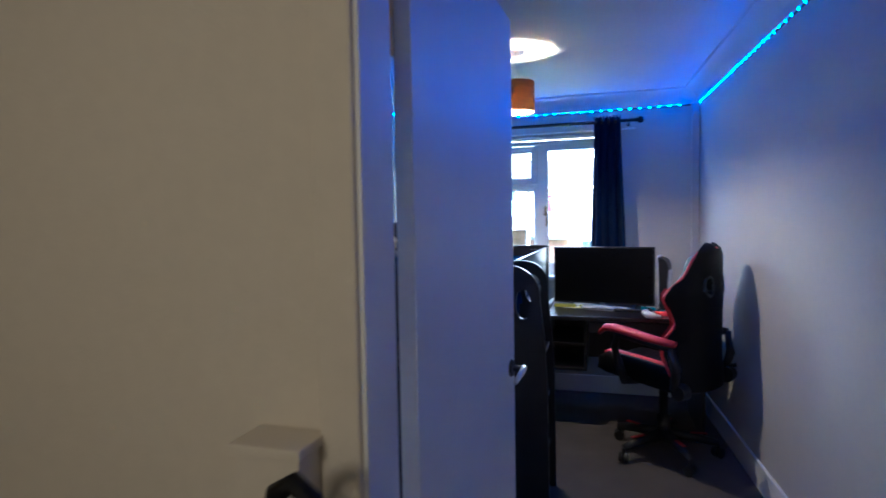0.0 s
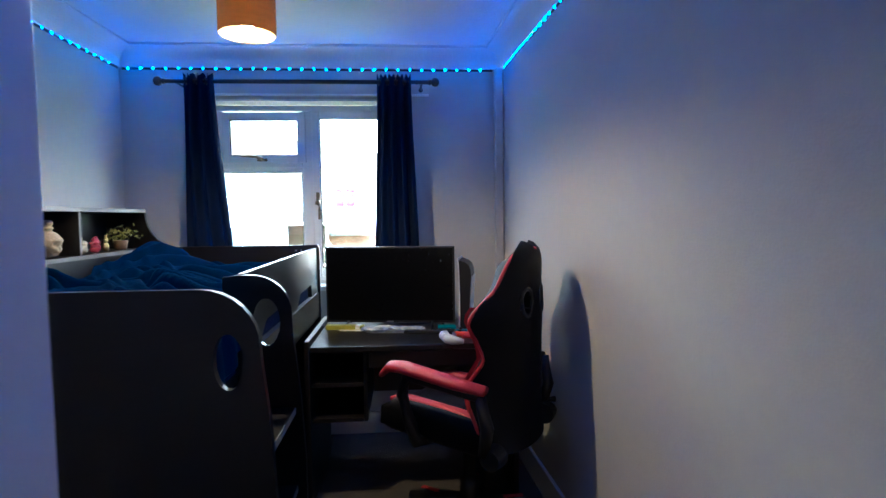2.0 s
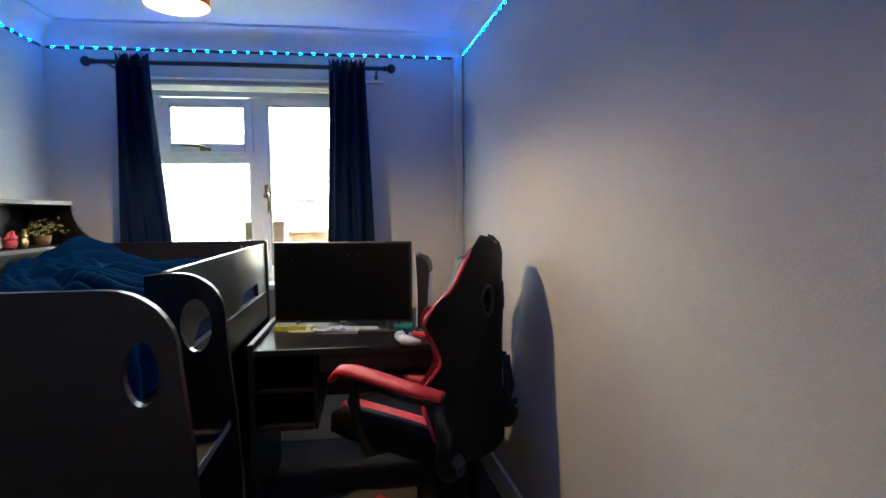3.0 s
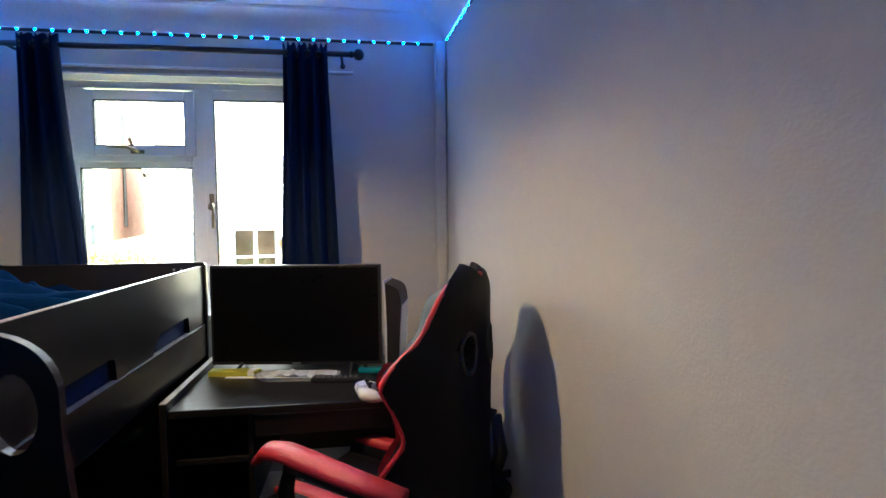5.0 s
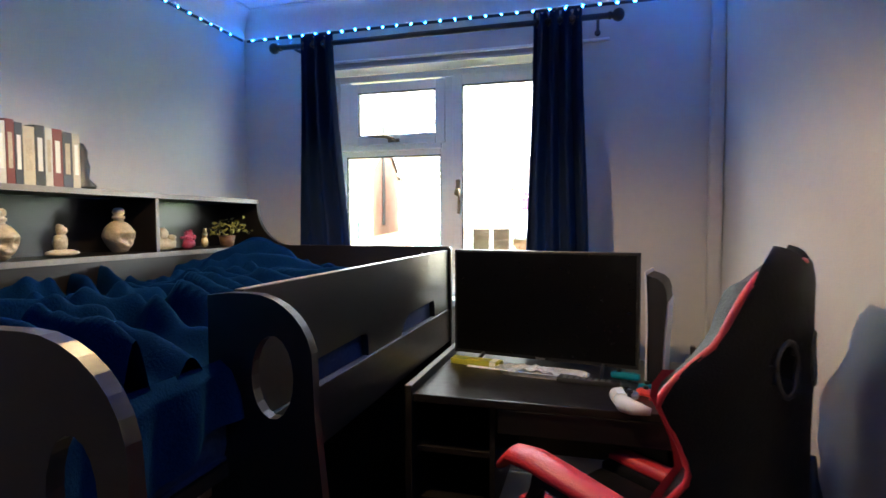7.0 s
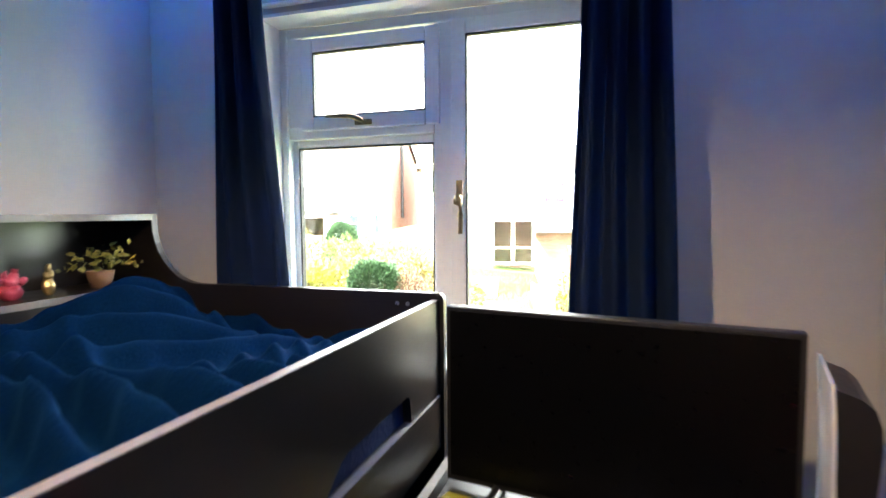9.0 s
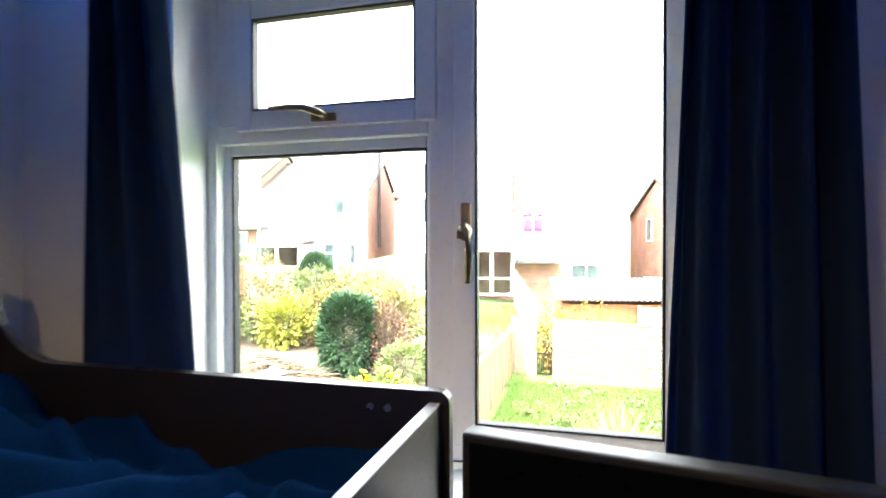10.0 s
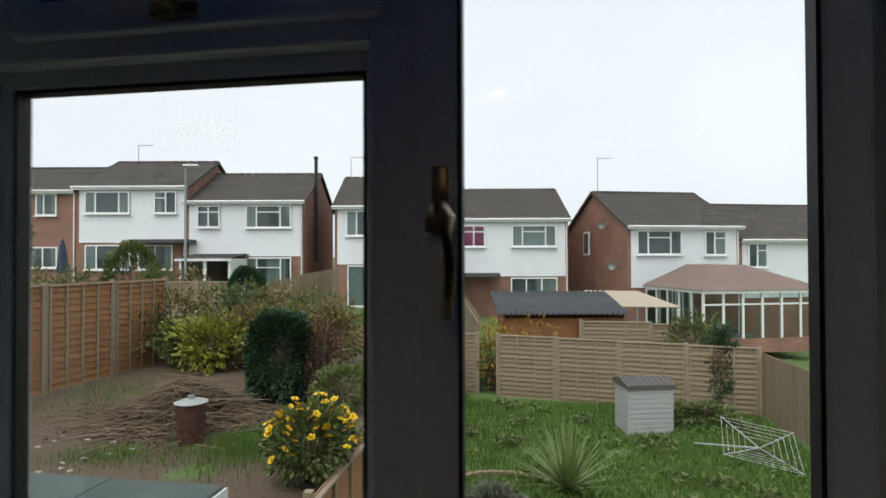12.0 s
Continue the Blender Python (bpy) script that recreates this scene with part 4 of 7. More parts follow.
def house(l0, l1, zg, zc, ze, zr, depth, label, at=LAST_VIEW, d=30.0, clad=True, hips=(False, False), ends=(True, True)):
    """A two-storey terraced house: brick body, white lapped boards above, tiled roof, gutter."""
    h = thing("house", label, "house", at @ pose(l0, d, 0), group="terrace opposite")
    w = l1 - l0
    bm = bmesh.new()
    gab = [(0, 0, zg - 0.5), (0, depth, zg - 0.5), (0, depth, ze), (0, depth / 2, zr - 0.08), (0, 0, ze)]
    a = [bm.verts.new(p) for p in gab]
    b = [bm.verts.new((w, p[1], p[2])) for p in gab]
    bm.faces.new(a)
    bm.faces.new(b[::-1])
    for i in range(5):
        bm.faces.new((a[i], b[i], b[(i + 1) % 5], a[(i + 1) % 5]))
    part("brick_wall", bm, M["brick"], h, "red brick wall")
    if clad:
        bm = bmesh.new()
        z = zc
        while z < ze - 0.02:
            z2 = min(z + 0.155, ze)
            v = [bm.verts.new(p) for p in ((0.16, -0.055, z), (w - 0.16, -0.055, z), (w - 0.16, -0.03, z2), (0.16, -0.03, z2), (0.16, -0.025, z), (w - 0.16, -0.025, z))]
            bm.faces.new(v[:4])
            bm.faces.new((v[4], v[5], v[1], v[0]))
            z = z2
        tagged(part("cladding", bm, M["clad"], h, "white lapped plastic boards"), kind="stuff")
    # roof: courses of tiles, each a little proud of the one above
    bm = bmesh.new()
    over, n = 0.28, 15
    x0, x1 = (-0.12 if ends[0] else 0.0), (w + 0.12 if ends[1] else w)
    slope = (zr - ze) / (depth / 2)
    for side in (0, 1):
        for i in range(n):
            t0, t1 = i / n, (i + 1) / n
            ya, yb = -over + (depth / 2 + over) * t0, -over + (depth / 2 + over) * t1
            za, zb = ze + slope * ya + 0.10, ze + slope * yb + 0.065
            if side:
                ya, yb = depth - ya, depth - yb
            q = [(x0, ya, za), (x1, ya, za), (x1, yb, zb), (x0, yb, zb)]
            v = [bm.verts.new(p) for p in q]
            bm.faces.new(v)
            u = [bm.verts.new((q[0][0], ya, za - 0.045)), bm.verts.new((q[1][0], ya, za - 0.045))]
            bm.faces.new((u[0], u[1], v[1], v[0]))
            # joints between the tiles of this course
    tagged(part("roof", bm, M["tile"], h, "weathered brown interlocking tile roof"), kind="stuff")
    bm = bmesh.new()
    m = int(w / 0.45)
    for i in range(m):
        xx = x0 + (x1 - x0) * (i + 0.5) / m
        cyl(bm, (xx - 0.2, depth / 2, zr + 0.075), (xx + 0.2, depth / 2, zr + 0.075), 0.085, 0.08, n=8)
    part("ridge_tiles", bm, M["tile"], h)
    part("fascia", boxes(((x0, -over - 0.03, ze - 0.16), (x1, -over + 0.0, ze + 0.02))), M["clad"], h, "white eaves board")
    bm = bmesh.new()
    cyl(bm, (x0, -over - 0.08, ze - 0.02), (x1, -over - 0.08, ze - 0.02), 0.055, n=8)
    part("gutter", bm, M["pvc"], h, "white plastic gutter")
    part("soffit", boxes(((x0 + 0.01, -over, ze - 0.15), (x1 - 0.01, 0, ze - 0.13))), M["clad"], h)
    for e, xx in ((0, x0), (1, x1)):
        if ends[e]:
            bm = bmesh.new()
            for ya, yb in ((-over, depth / 2), (depth + over, depth / 2)):
                za, zb = ze - slope * over, zr
                c = [bm.verts.new((xx + (0.03 if e else -0.03), y, z)) for y, z in ((ya, za + 0.11), (yb, zb + 0.11), (yb, zb - 0.06), (ya, za - 0.06))]
                bm.faces.new(c)
            ob = part("verge", bm, M["tile"], h)
            so = ob.modifiers.new("thick", "SOLIDIFY")
            so.thickness = 0.04
    bm = bmesh.new()
    cyl(bm, (w - 0.10, -0.08, zg - 0.2), (w - 0.10, -0.08, ze - 0.1), 0.035, n=8)
    part("downpipe", bm, M["pvc"], h, "white rain pipe")
    return h


def aerial(h, x, y, z, tall):
    bm = bmesh.new()
    cyl(bm, (x, y, z - 0.2), (x, y, z + tall), 0.018, n=6)
    cyl(bm, (x, y, z + tall - 0.05), (x + 0.95, y, z + tall - 0.02), 0.014, n=6)
    for i in range(7):
        xx = x + 0.15 + 0.12 * i
        cyl(bm, (xx, y - 0.12, z + tall - 0.03), (xx, y + 0.12, z + tall - 0.03), 0.008, n=5)
    part("aerial", bm, M["lamp_post"], h, "thin metal roof aerial")


BR, WH = "red brick and white boarded terraced house with tiled roof", ""
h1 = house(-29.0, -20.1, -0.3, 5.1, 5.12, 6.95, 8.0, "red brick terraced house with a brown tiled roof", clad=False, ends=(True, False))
window_unit(h1, 6.7, 7.85, 3.77, 4.97, -0.06, (1, 1.6), SIDES)
window_unit(h1, 6.3, 7.9, 0.9, 2.05, -0.06, (1, 1), SIDES)
h2 = house(-20.1, -14.07, -0.2, 2.28, 5.32, 7.31, 8.0, "white boarded terraced house with wide upstairs windows")
window_unit(h2, 0.51, 2.96, 3.86, 5.07, -0.105, (1, 2.2, 1), SIDES)
window_unit(h2, 4.29, 5.53, 3.86, 5.07, -0.105, (1.1, 1), ((0.0, 0.3),), True)
window_unit(h2, 0.51, 3.0, 0.79, 2.15, -0.06, (1, 2, 1), SIDES)
window_unit(h2, 3.4, 5.3, 0.79, 2.15, -0.06, (1, 1), SIDES)
part("flat_canopy", boxes(((3.6, -1.1, 2.22), (6.6, -0.06, 2.42)), bevel=0.02), M["lead"], h2, "dark flat canopy roof")
aerial(h2, 1.2, 3.9, 7.35, 1.1)
h3 = house(-14.07, -7.65, -0.95, 1.5, 4.51, 6.54, 8.0, "white boarded end house with a tall black flue")
window_unit(h3, 0.62, 1.86, 3.08, 4.29, -0.105, (1, 1), None, True)
window_unit(h3, 3.28, 5.76, 3.05, 4.29, -0.105, (1, 2.2, 1), ((0.0, 0.2), (0.7, 1.0)), True)
window_unit(h3, 3.28, 5.76, -0.42, 1.44, -0.06, (1, 2.2, 1), ((0.0, 0.25), (0.45, 0.9)), True)
bm = bmesh.new()
cyl(bm, (6.42 + 0.22, 2.0, 1.2), (6.42 + 0.22, 2.0, 7.2), 0.10, n=12)
cyl(bm, (6.42 + 0.22, 2.0, 7.2), (6.42 + 0.22, 2.0, 7.32), 0.14, n=12)
part("flue", bm, M["black_plastic"], h3, "tall black stove flue")
h4 = house(-5.95, 0.55, -1.35, 1.04, 4.2, 6.29, 8.0, "white boarded house with a tiled porch", ends=(True, False))
window_unit(h4, 0.65, 1.8, 2.59, 3.98, -0.105, (1, 1), ((0.0, 0.5),))
window_unit(h4, 2.6, 3.7, 2.65, 3.98, -0.105, (1, 1), FULL)
window_unit(h4, 4.56, 5.89, 2.68, 3.98, -0.105, (1, 1), ((0.1, 0.6),))
window_unit(h4, 0.71, 3.3, -1.28, 0.98, -0.06, (1, 1.4), FULL)
aerial(h4, 0.3, 3.6, 6.4, 1.2)
part("meter_box", boxes(((3.55, -0.12, -0.4), (4.05, -0.001, 0.35)), bevel=0.01), M["pvc"], h4, "white meter box")
h5 = house(0.55, 6.85, -1.9, 0.36, 3.49, 5.52, 8.0, "white boarded end house with pink blinds upstairs", ends=(False, True))
window_unit(h5, 0.5, 1.74, 1.97, 3.15, -0.105, (1, 1), PINK, True)
window_unit(h5, 3.2, 5.62, 1.97, 3.15, -0.105, (1, 2.2, 1), FULL, True)
b5 = window_unit(h5, 3.14, 5.68, -1.6, 0.29, -0.06, (1, 1, 1), ((0.55, 1.0),))
part("flat_canopy", boxes(((0.2, -1.3, 0.36), (2.45, -0.06, 0.56)), bevel=0.02), M["lead"], h5, "dark flat porch roof")


def porch(h, x0, x1, zg, ze, zr, dp):
    """A white framed glazed porch with a lean-to tiled roof."""
    part("porch_front", frame_ring(x0, x1, zg, ze, 0.12, -dp, -dp + 0.08, 0), M["pvc"], h, "white porch frame")
    xm = (x0 + x1) / 2
    part("porch_post", boxes(((xm - 0.09, -dp, zg + 0.12), (xm + 0.09, -dp + 0.08, ze - 0.12))), M["pvc"], h)
    part("porch_rail", boxes(((x0 + 0.12, -dp + 0.002, zg + 0.85), (xm - 0.09, -dp + 0.078, zg + 0.95)), ((xm + 0.09, -dp + 0.002, zg + 0.85), (x1 - 0.12, -dp + 0.078, zg + 0.95))), M["pvc"], h)
    part("porch_glass", boxes(((x0 + 0.1, -dp + 0.035, zg + 0.1), (x1 - 0.1, -dp + 0.045, ze - 0.1))), M["glass_far"], h)
    part("porch_side", boxes(((x0, -dp + 0.081, zg), (x0 + 0.08, -0.01, ze)), ((x1 - 0.08, -dp + 0.081, zg), (x1, -0.01, ze))), M["pvc"], h)
    bm = bmesh.new()
    for i in range(5):
        t0, t1 = i / 5, (i + 1) / 5
        ya, yb = -dp - 0.2 + (dp + 0.16) * t0, -dp - 0.2 + (dp + 0.16) * t1
        za, zb = ze + 0.05 + (zr - ze) * t0, ze + 0.02 + (zr - ze) * t1
        v = [bm.verts.new(p) for p in ((x0 - 0.15, ya, za), (x1 + 0.15, ya, za), (x1 + 0.15, yb, zb), (x0 - 0.15, yb, zb), (x0 - 0.15, ya, za - 0.05), (x1 + 0.15, ya, za - 0.05))]
        bm.faces.new(v[:4])
        bm.faces.new((v[4], v[5], v[1], v[0]))
    part("porch_roof", bm, M["tile"], h, "brown tiled lean-to porch roof")
    part("porch_fascia", boxes(((x0 - 0.15, -dp - 0.2, ze - 0.12), (x1 + 0.15, -dp - 0.17, ze + 0.03))), M["clad"], h)


porch(h4, 4.25, 6.55, -1.3, 1.12, 1.75, 1.9)
porch(h3, 0.7, 3.3, -0.95, 1.38, 1.62, 2.3)

END = LAST_VIEW @ pose(9.43, 28.0, 0, 0, 0, 9.0)
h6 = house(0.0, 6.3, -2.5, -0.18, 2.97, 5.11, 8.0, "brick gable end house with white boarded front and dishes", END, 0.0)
window_unit(h6, 0.45, 2.95, 1.50, 2.77, -0.105, (1, 2, 1), None, True)
window_unit(h6, 4.25, 5.5, 1.47, 2.74, -0.105, (1, 1.2), ((0.4, 1.0),), True)
window_unit(h6, 0.95, 2.45, -2.3, -0.24, -0.06, (1, 1), None)
window_unit(h6, 2.6, 3.4, -2.3, -0.24, -0.06, (1, 1), FULL)
aerial(h6, 0.2, 3.9, 5.2, 2.0)
for yy, zz, rr in ((2.2, 3.1, 0.2), (1.0, 0.9, 0.22)):
    bm = bmesh.new()
    lathe(bm, [(0.0, 0.0), (rr * 0.5, 0.02), (rr * 0.85, 0.06), (rr, 0.10), (rr * 1.02, 0.10), (rr * 0.86, 0.045), (rr * 0.5, 0.0), (0.0, -0.02)], n=18)
    bmesh.ops.transform(bm, matrix=Matrix.Translation((-0.35, yy - 0.1, zz)) @ Matrix.Rotation(radians(-70), 4, "Y") @ Matrix.Rotation(radians(40), 4, "X"), verts=bm.verts)
    cyl(bm, (-0.33, yy - 0.1, zz), (0.0, yy, zz - 0.1), 0.02, n=6)
    part("satellite_dish", bm, M["lamp_post"], h6, "grey satellite dish on the gable", smooth=True)
bm = bmesh.new()
box(bm, (-0.05, 4.6, 1.5), (0.02, 5.4, 2.9))
part("side_window", bm, M["pvc"], h6, "small white gable window")
part("side_pane", boxes(((-0.062, 4.7, 1.6), (-0.0505, 5.3, 2.8))), M["dark_glass"], h6)
h7 = house(6.3, 14.0, -3.0, -0.8, 2.28, 4.45, 8.0, "lower white boarded terraced house with a brown roof", END, 0.0, ends=(False, True))
window_unit(h7, 0.45, 1.6, 0.81, 2.1, -0.105, (1, 1.1), ((0.5, 1.0),), True)
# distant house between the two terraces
h8 = house(-8.2, -2.0, -1.0, 2.0, 4.0, 5.6, 8.0, "far white boarded house behind the gap", LAST_VIEW, 52.0)
window_unit(h8, 1.2, 2.8, 2.4, 3.5, -0.105, (1, 1), None)

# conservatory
cons = thing("conservatory", "white framed conservatory with a pinkish brown tiled roof", "conservatory", LAST_VIEW @ pose(10.7, 22.5, 0, 0, 0, 9.0))
CW, CD, CZ0, CZ1, CZ2 = 5.4, 4.6, -2.6, -0.12, 1.02
part("dwarf_wall", boxes(((0, 0, CZ0), (CW, 0.12, CZ0 + 0.6)), ((0, 0.12, CZ0), (0.12, CD, CZ0 + 0.6))), M["brick"], cons, "low brick wall")
for i in range(7):
    x = CW * i / 6
    part("post", boxes(((x - 0.05, 0.02, CZ0 + 0.6), (x + 0.05, 0.10, CZ1))), M["pvc"], cons)
    if i < 6:
        part("pane", boxes(((x + 0.05, 0.05, CZ0 + 0.6), (x + CW / 6 - 0.05, 0.06, CZ1))), M["glass_far"], cons)
        part("rail", boxes(((x + 0.05, 0.025, CZ1 - 0.5), (x + CW / 6 - 0.05, 0.095, CZ1 - 0.43))), M["pvc"], cons)
for i in range(1, 6):
    y = CD * i / 5
    part("post", boxes(((0.02, y - 0.05, CZ0 + 0.6), (0.10, y + 0.05, CZ1))), M["pvc"], cons)
    part("pane", boxes(((0.05, y - CD / 5 + 0.05, CZ0 + 0.6), (0.06, y - 0.05, CZ1))), M["glass_far"], cons)
part("eaves_beam", boxes(((-0.12, -0.12, CZ1), (CW + 0.1, 0.12, CZ1 + 0.14)), ((-0.12, 0.12, CZ1), (0.12, CD, CZ1 + 0.14))), M["pvc"], cons)
part("floor_slab", boxes(((0.12, 0.12, CZ0), (CW, CD, CZ0 + 0.1))), M["concrete"], cons)
M["pink_tile"] = material("pinkish_roof_tile", (0.20, 0.14, 0.12), 0.85, vary=0.2, scale=2, fine=16, bump=0.4, bump_scale=25)
bm = bmesh.new()
c = [(-0.2, -0.2, CZ1 + 0.14), (CW + 0.2, -0.2, CZ1 + 0.14), (CW + 0.2, CD, CZ1 + 0.14), (-0.2, CD, CZ1 + 0.14), (2.2, 2.2, CZ2), (CW - 1.8, 2.2, CZ2), (2.2, CD, CZ2), (CW - 1.8, CD, CZ2)]
v = [bm.verts.new(p) for p in c]
for f in ((0, 1, 5, 4), (1, 2, 7, 5), (0, 4, 6, 3), (4, 5, 7, 6)):
    bm.faces.new([v[i] for i in f])
part("roof", bm, M["pink_tile"], cons, "pinkish brown tiled hip roof")

# street lamp
sl = thing("street_lamp", "tall grey steel street lamp", "street lamp", LAST_VIEW @ pose(-11.3, 24.0, 0))
bm = bmesh.new()
tube(bm, [(0, 0, -1.6), (0, 0, 0.6), (0, 0, 0.62), (0, 0, 5.45)], [0.09, 0.09, 0.055, 0.05], n=10)
part("column", bm, M["lamp_post"], sl, smooth=True)
bm = bmesh.new()
box(bm, (-0.10, -0.09, 5.44), (0.55, 0.09, 5.54), 0.03)
part("lantern", bm, M["white_plastic"], sl, "pale lantern head")

# ---- gaming chair ----
chair = thing("gaming_chair", "black gaming chair with red trim and armrests on castors", "chair", pose(0.500, 3.225, 0, 0, 0, 55))
TILT = Matrix.Translation((0, -0.05, 0.48)) @ Matrix.Rotation(radians(5), 4, "X") @ Matrix.Translation((0, 0.05, -0.42))
for i in range(5):
    a = radians(72 * i + 20)
    bm = bmesh.new()
    tube(bm, [(0.03 * math.cos(a), 0.03 * math.sin(a), 0.125), (0.16 * math.cos(a), 0.16 * math.sin(a), 0.112), (0.30 * math.cos(a), 0.30 * math.sin(a), 0.085)], [0.034, 0.028, 0.021], n=10)
    leg = part("leg", bm, M["black_plastic"], chair, smooth=True)
    bm = bmesh.new()
    box(bm, (0.14, -0.012, 0.135), (0.24, 0.012, 0.14), 0.002, Matrix.Rotation(a, 4, "Z"))
    part("leg_inlay", bm, M["red_leather"], leg, "red inlay")
    bm = bmesh.new()
    cx, cy = 0.30 * math.cos(a), 0.30 * math.sin(a)
    tx, ty = -math.sin(a + 0.6), math.cos(a + 0.6)
    for o in (-0.016, 0.016):
        cyl(bm, (cx + tx * (o - 0.009), cy + ty * (o - 0.009), 0.03), (cx + tx * (o + 0.009), cy + ty * (o + 0.009), 0.03), 0.030, n=18)
    cyl(bm, (cx, cy, 0.03), (cx, cy, 0.085), 0.011, n=10)
    part("castor", bm, M["black_plastic"], chair)
bm = bmesh.new()
tube(bm, [(0, 0, 0.10), (0, 0, 0.24), (0, 0, 0.241), (0, 0, 0.44)], [0.042, 0.04, 0.026, 0.026], n=16)
part("gas_column", bm, M["black_plastic"], chair, smooth=True)
part("tilt_plate", box(bmesh.new(), (-0.10, -0.16, 0.375), (0.10, 0.14, 0.42), 0.012, TILT), M["black_plastic"], chair)


def cushion(name, x0, x1, y0, y1, z0, z1, mat, label, r, crown=0.0, m=TILT, parent=chair):
    """A stuffed pad: a box with round edges and a slight crown."""
    bm = bmesh.new()
    nx, ny = 10, 10
    rows = {}
    for s, z in ((0, z0), (1, z1)):
        for j in range(ny + 1):
            for i in range(nx + 1):
                u, v = i / nx * 2 - 1, j / ny * 2 - 1
                e = max(abs(u), abs(v))
                sh = 1 - 0.0 * e
                zz = z + (crown * (1 - u * u) * (1 - v * v) if s else 0) - (r * max(0, (e - 0.85) / 0.15) ** 2 if s else -r * 0.4 * max(0, (e - 0.85) / 0.15) ** 2)
                rows[s, i, j] = bm.verts.new(m @ Vector(((x0 + x1) / 2 + (x1 - x0) / 2 * u * sh, (y0 + y1) / 2 + (y1 - y0) / 2 * v * sh, zz)))
    for j in range(ny):
        for i in range(nx):
            bm.faces.new((rows[1, i, j], rows[1, i + 1, j], rows[1, i + 1, j + 1], rows[1, i, j + 1]))
            bm.faces.new((rows[0, i, j], rows[0, i, j + 1], rows[0, i + 1, j + 1], rows[0, i + 1, j]))
    for i in range(nx):
        for j in (0, ny):
            bm.faces.new((rows[0, i, j], rows[0, i + 1, j], rows[1, i + 1, j], rows[1, i, j]))
    for j in range(ny):
        for i in (0, nx):
            bm.faces.new((rows[0, i, j], rows[0, i, j + 1], rows[1, i, j + 1], rows[1, i, j]))
    return part(name, bm, mat, parent, label, smooth=True)


cushion("seat", -0.17, 0.17, -0.23, 0.28, 0.42, 0.50, M["black_leather"], "black padded seat", 0.02, 0.012)
for sx in (-1, 1):
    b = cushion("seat_bolster", min(sx * 0.171, sx * 0.26), max(sx * 0.171, sx * 0.26), -0.22, 0.28, 0.41, 0.535, M["black_leather"], "padded seat side", 0.035, 0.01)
    cushion("bolster_panel", min(sx * 0.172, sx * 0.23), max(sx * 0.172, sx * 0.23), -0.16, 0.26, 0.515, 0.545, M["red_leather"], "red side panel", 0.012, 0.006)

BACK = TILT @ Matrix.Translation((0, -0.275, 0.42)) @ Matrix.Rotation(radians(-5), 4, "X") @ Matrix.Diagonal((1, 1, 0.935, 1))
HALF = [(0.22, 0.0), (0.24, 0.10), (0.235, 0.22), (0.225, 0.30), (0.205, 0.385), (0.208, 0.43), (0.232, 0.49), (0.26, 0.545), (0.258, 0.575), (0.238, 0.605), (0.195, 0.65), (0.168, 0.69), (0.156, 0.74), (0.143, 0.775), (0.118, 0.805), (0.08, 0.824), (0.03, 0.831)]
TOP, HOLE = 0.831, 0.613              # height of the head, middle of the two openings
WING = [(0.0, 0.07), (0.2, 0.15), (0.29, 0.155), (0.385, 0.10), (0.46, 0.115), (0.55, 0.14), (0.61, 0.11), (0.67, 0.07), (0.74, 0.05), (0.84, 0.02)]


def along(table, z):
    for (za, a), (zb, b) in zip(table, table[1:]):
        if z <= zb:
            return a + (b - a) * max(0.0, (z - za) / (zb - za))
    return table[-1][1]


def shell(u, z):
    """The backrest's middle surface: wings come forward, the head stays flatter."""
    w = along([(zz, x) for x, zz in HALF], z)
    return Vector((w * u * (1 - 0.10 * u * u * min(1, 5 * along(WING, z))), along(WING, z) * abs(u) ** 2.4, z))


NU, NV = 28, 44
bm = bmesh.new()
gridv = [[bm.verts.new(BACK @ shell(i / NU * 2 - 1, TOP * j / NV)) for i in range(NU + 1)] for j in range(NV + 1)]
for j in range(NV):
    for i in range(NU):
        u, z = (i + 0.5) / NU * 2 - 1, TOP * (j + 0.5) / NV
        w = along([(zz, x) for x, zz in HALF], z)
        if ((abs(u) * w - 0.072) / 0.032) ** 2 + ((z - HOLE) / 0.055) ** 2 < 1:
            continue
        bm.faces.new((gridv[j][i], gridv[j][i + 1], gridv[j + 1][i + 1], gridv[j + 1][i]))
bk = part("backrest", bm, M["black_leather"], chair, "black winged backrest with two openings", smooth=True)
so = bk.modifiers.new("thick", "SOLIDIFY")
so.thickness, so.offset = 0.075, 0.0
bv = bk.modifiers.new("round", "BEVEL")
bv.width, bv.segments, bv.limit_method, bv.angle_limit = 0.014, 3, "ANGLE", radians(50)
rim = [shell(1.0, TOP * j / 40) for j in range(41)] + [shell(1 - 2 * i / 12, TOP) for i in range(1, 12)] + [shell(-1.0, TOP * (40 - j) / 40) for j in range(41)]
bm = bmesh.new()
pts = []
for k, p in enumerate(rim):
    if abs(p.z - TOP) < 1e-6 and abs(p.x) < 0.029:
        pts.append(BACK @ (p + Vector((0, -0.030, 0.003))))
        continue
    sgn = 1 if p.x > 0 else -1
    run = shell(sgn, p.z) - shell(sgn * 0.96, p.z)
    run.normalize()
    rear = Vector((run.y, -run.x, 0)) * sgn
    pts.append(BACK @ (p + rear * 0.031 + run * 0.004))
tube(bm, pts, 0.0075, n=8)
part("piping", bm, M["red_leather"], bk, "red piping", smooth=True)
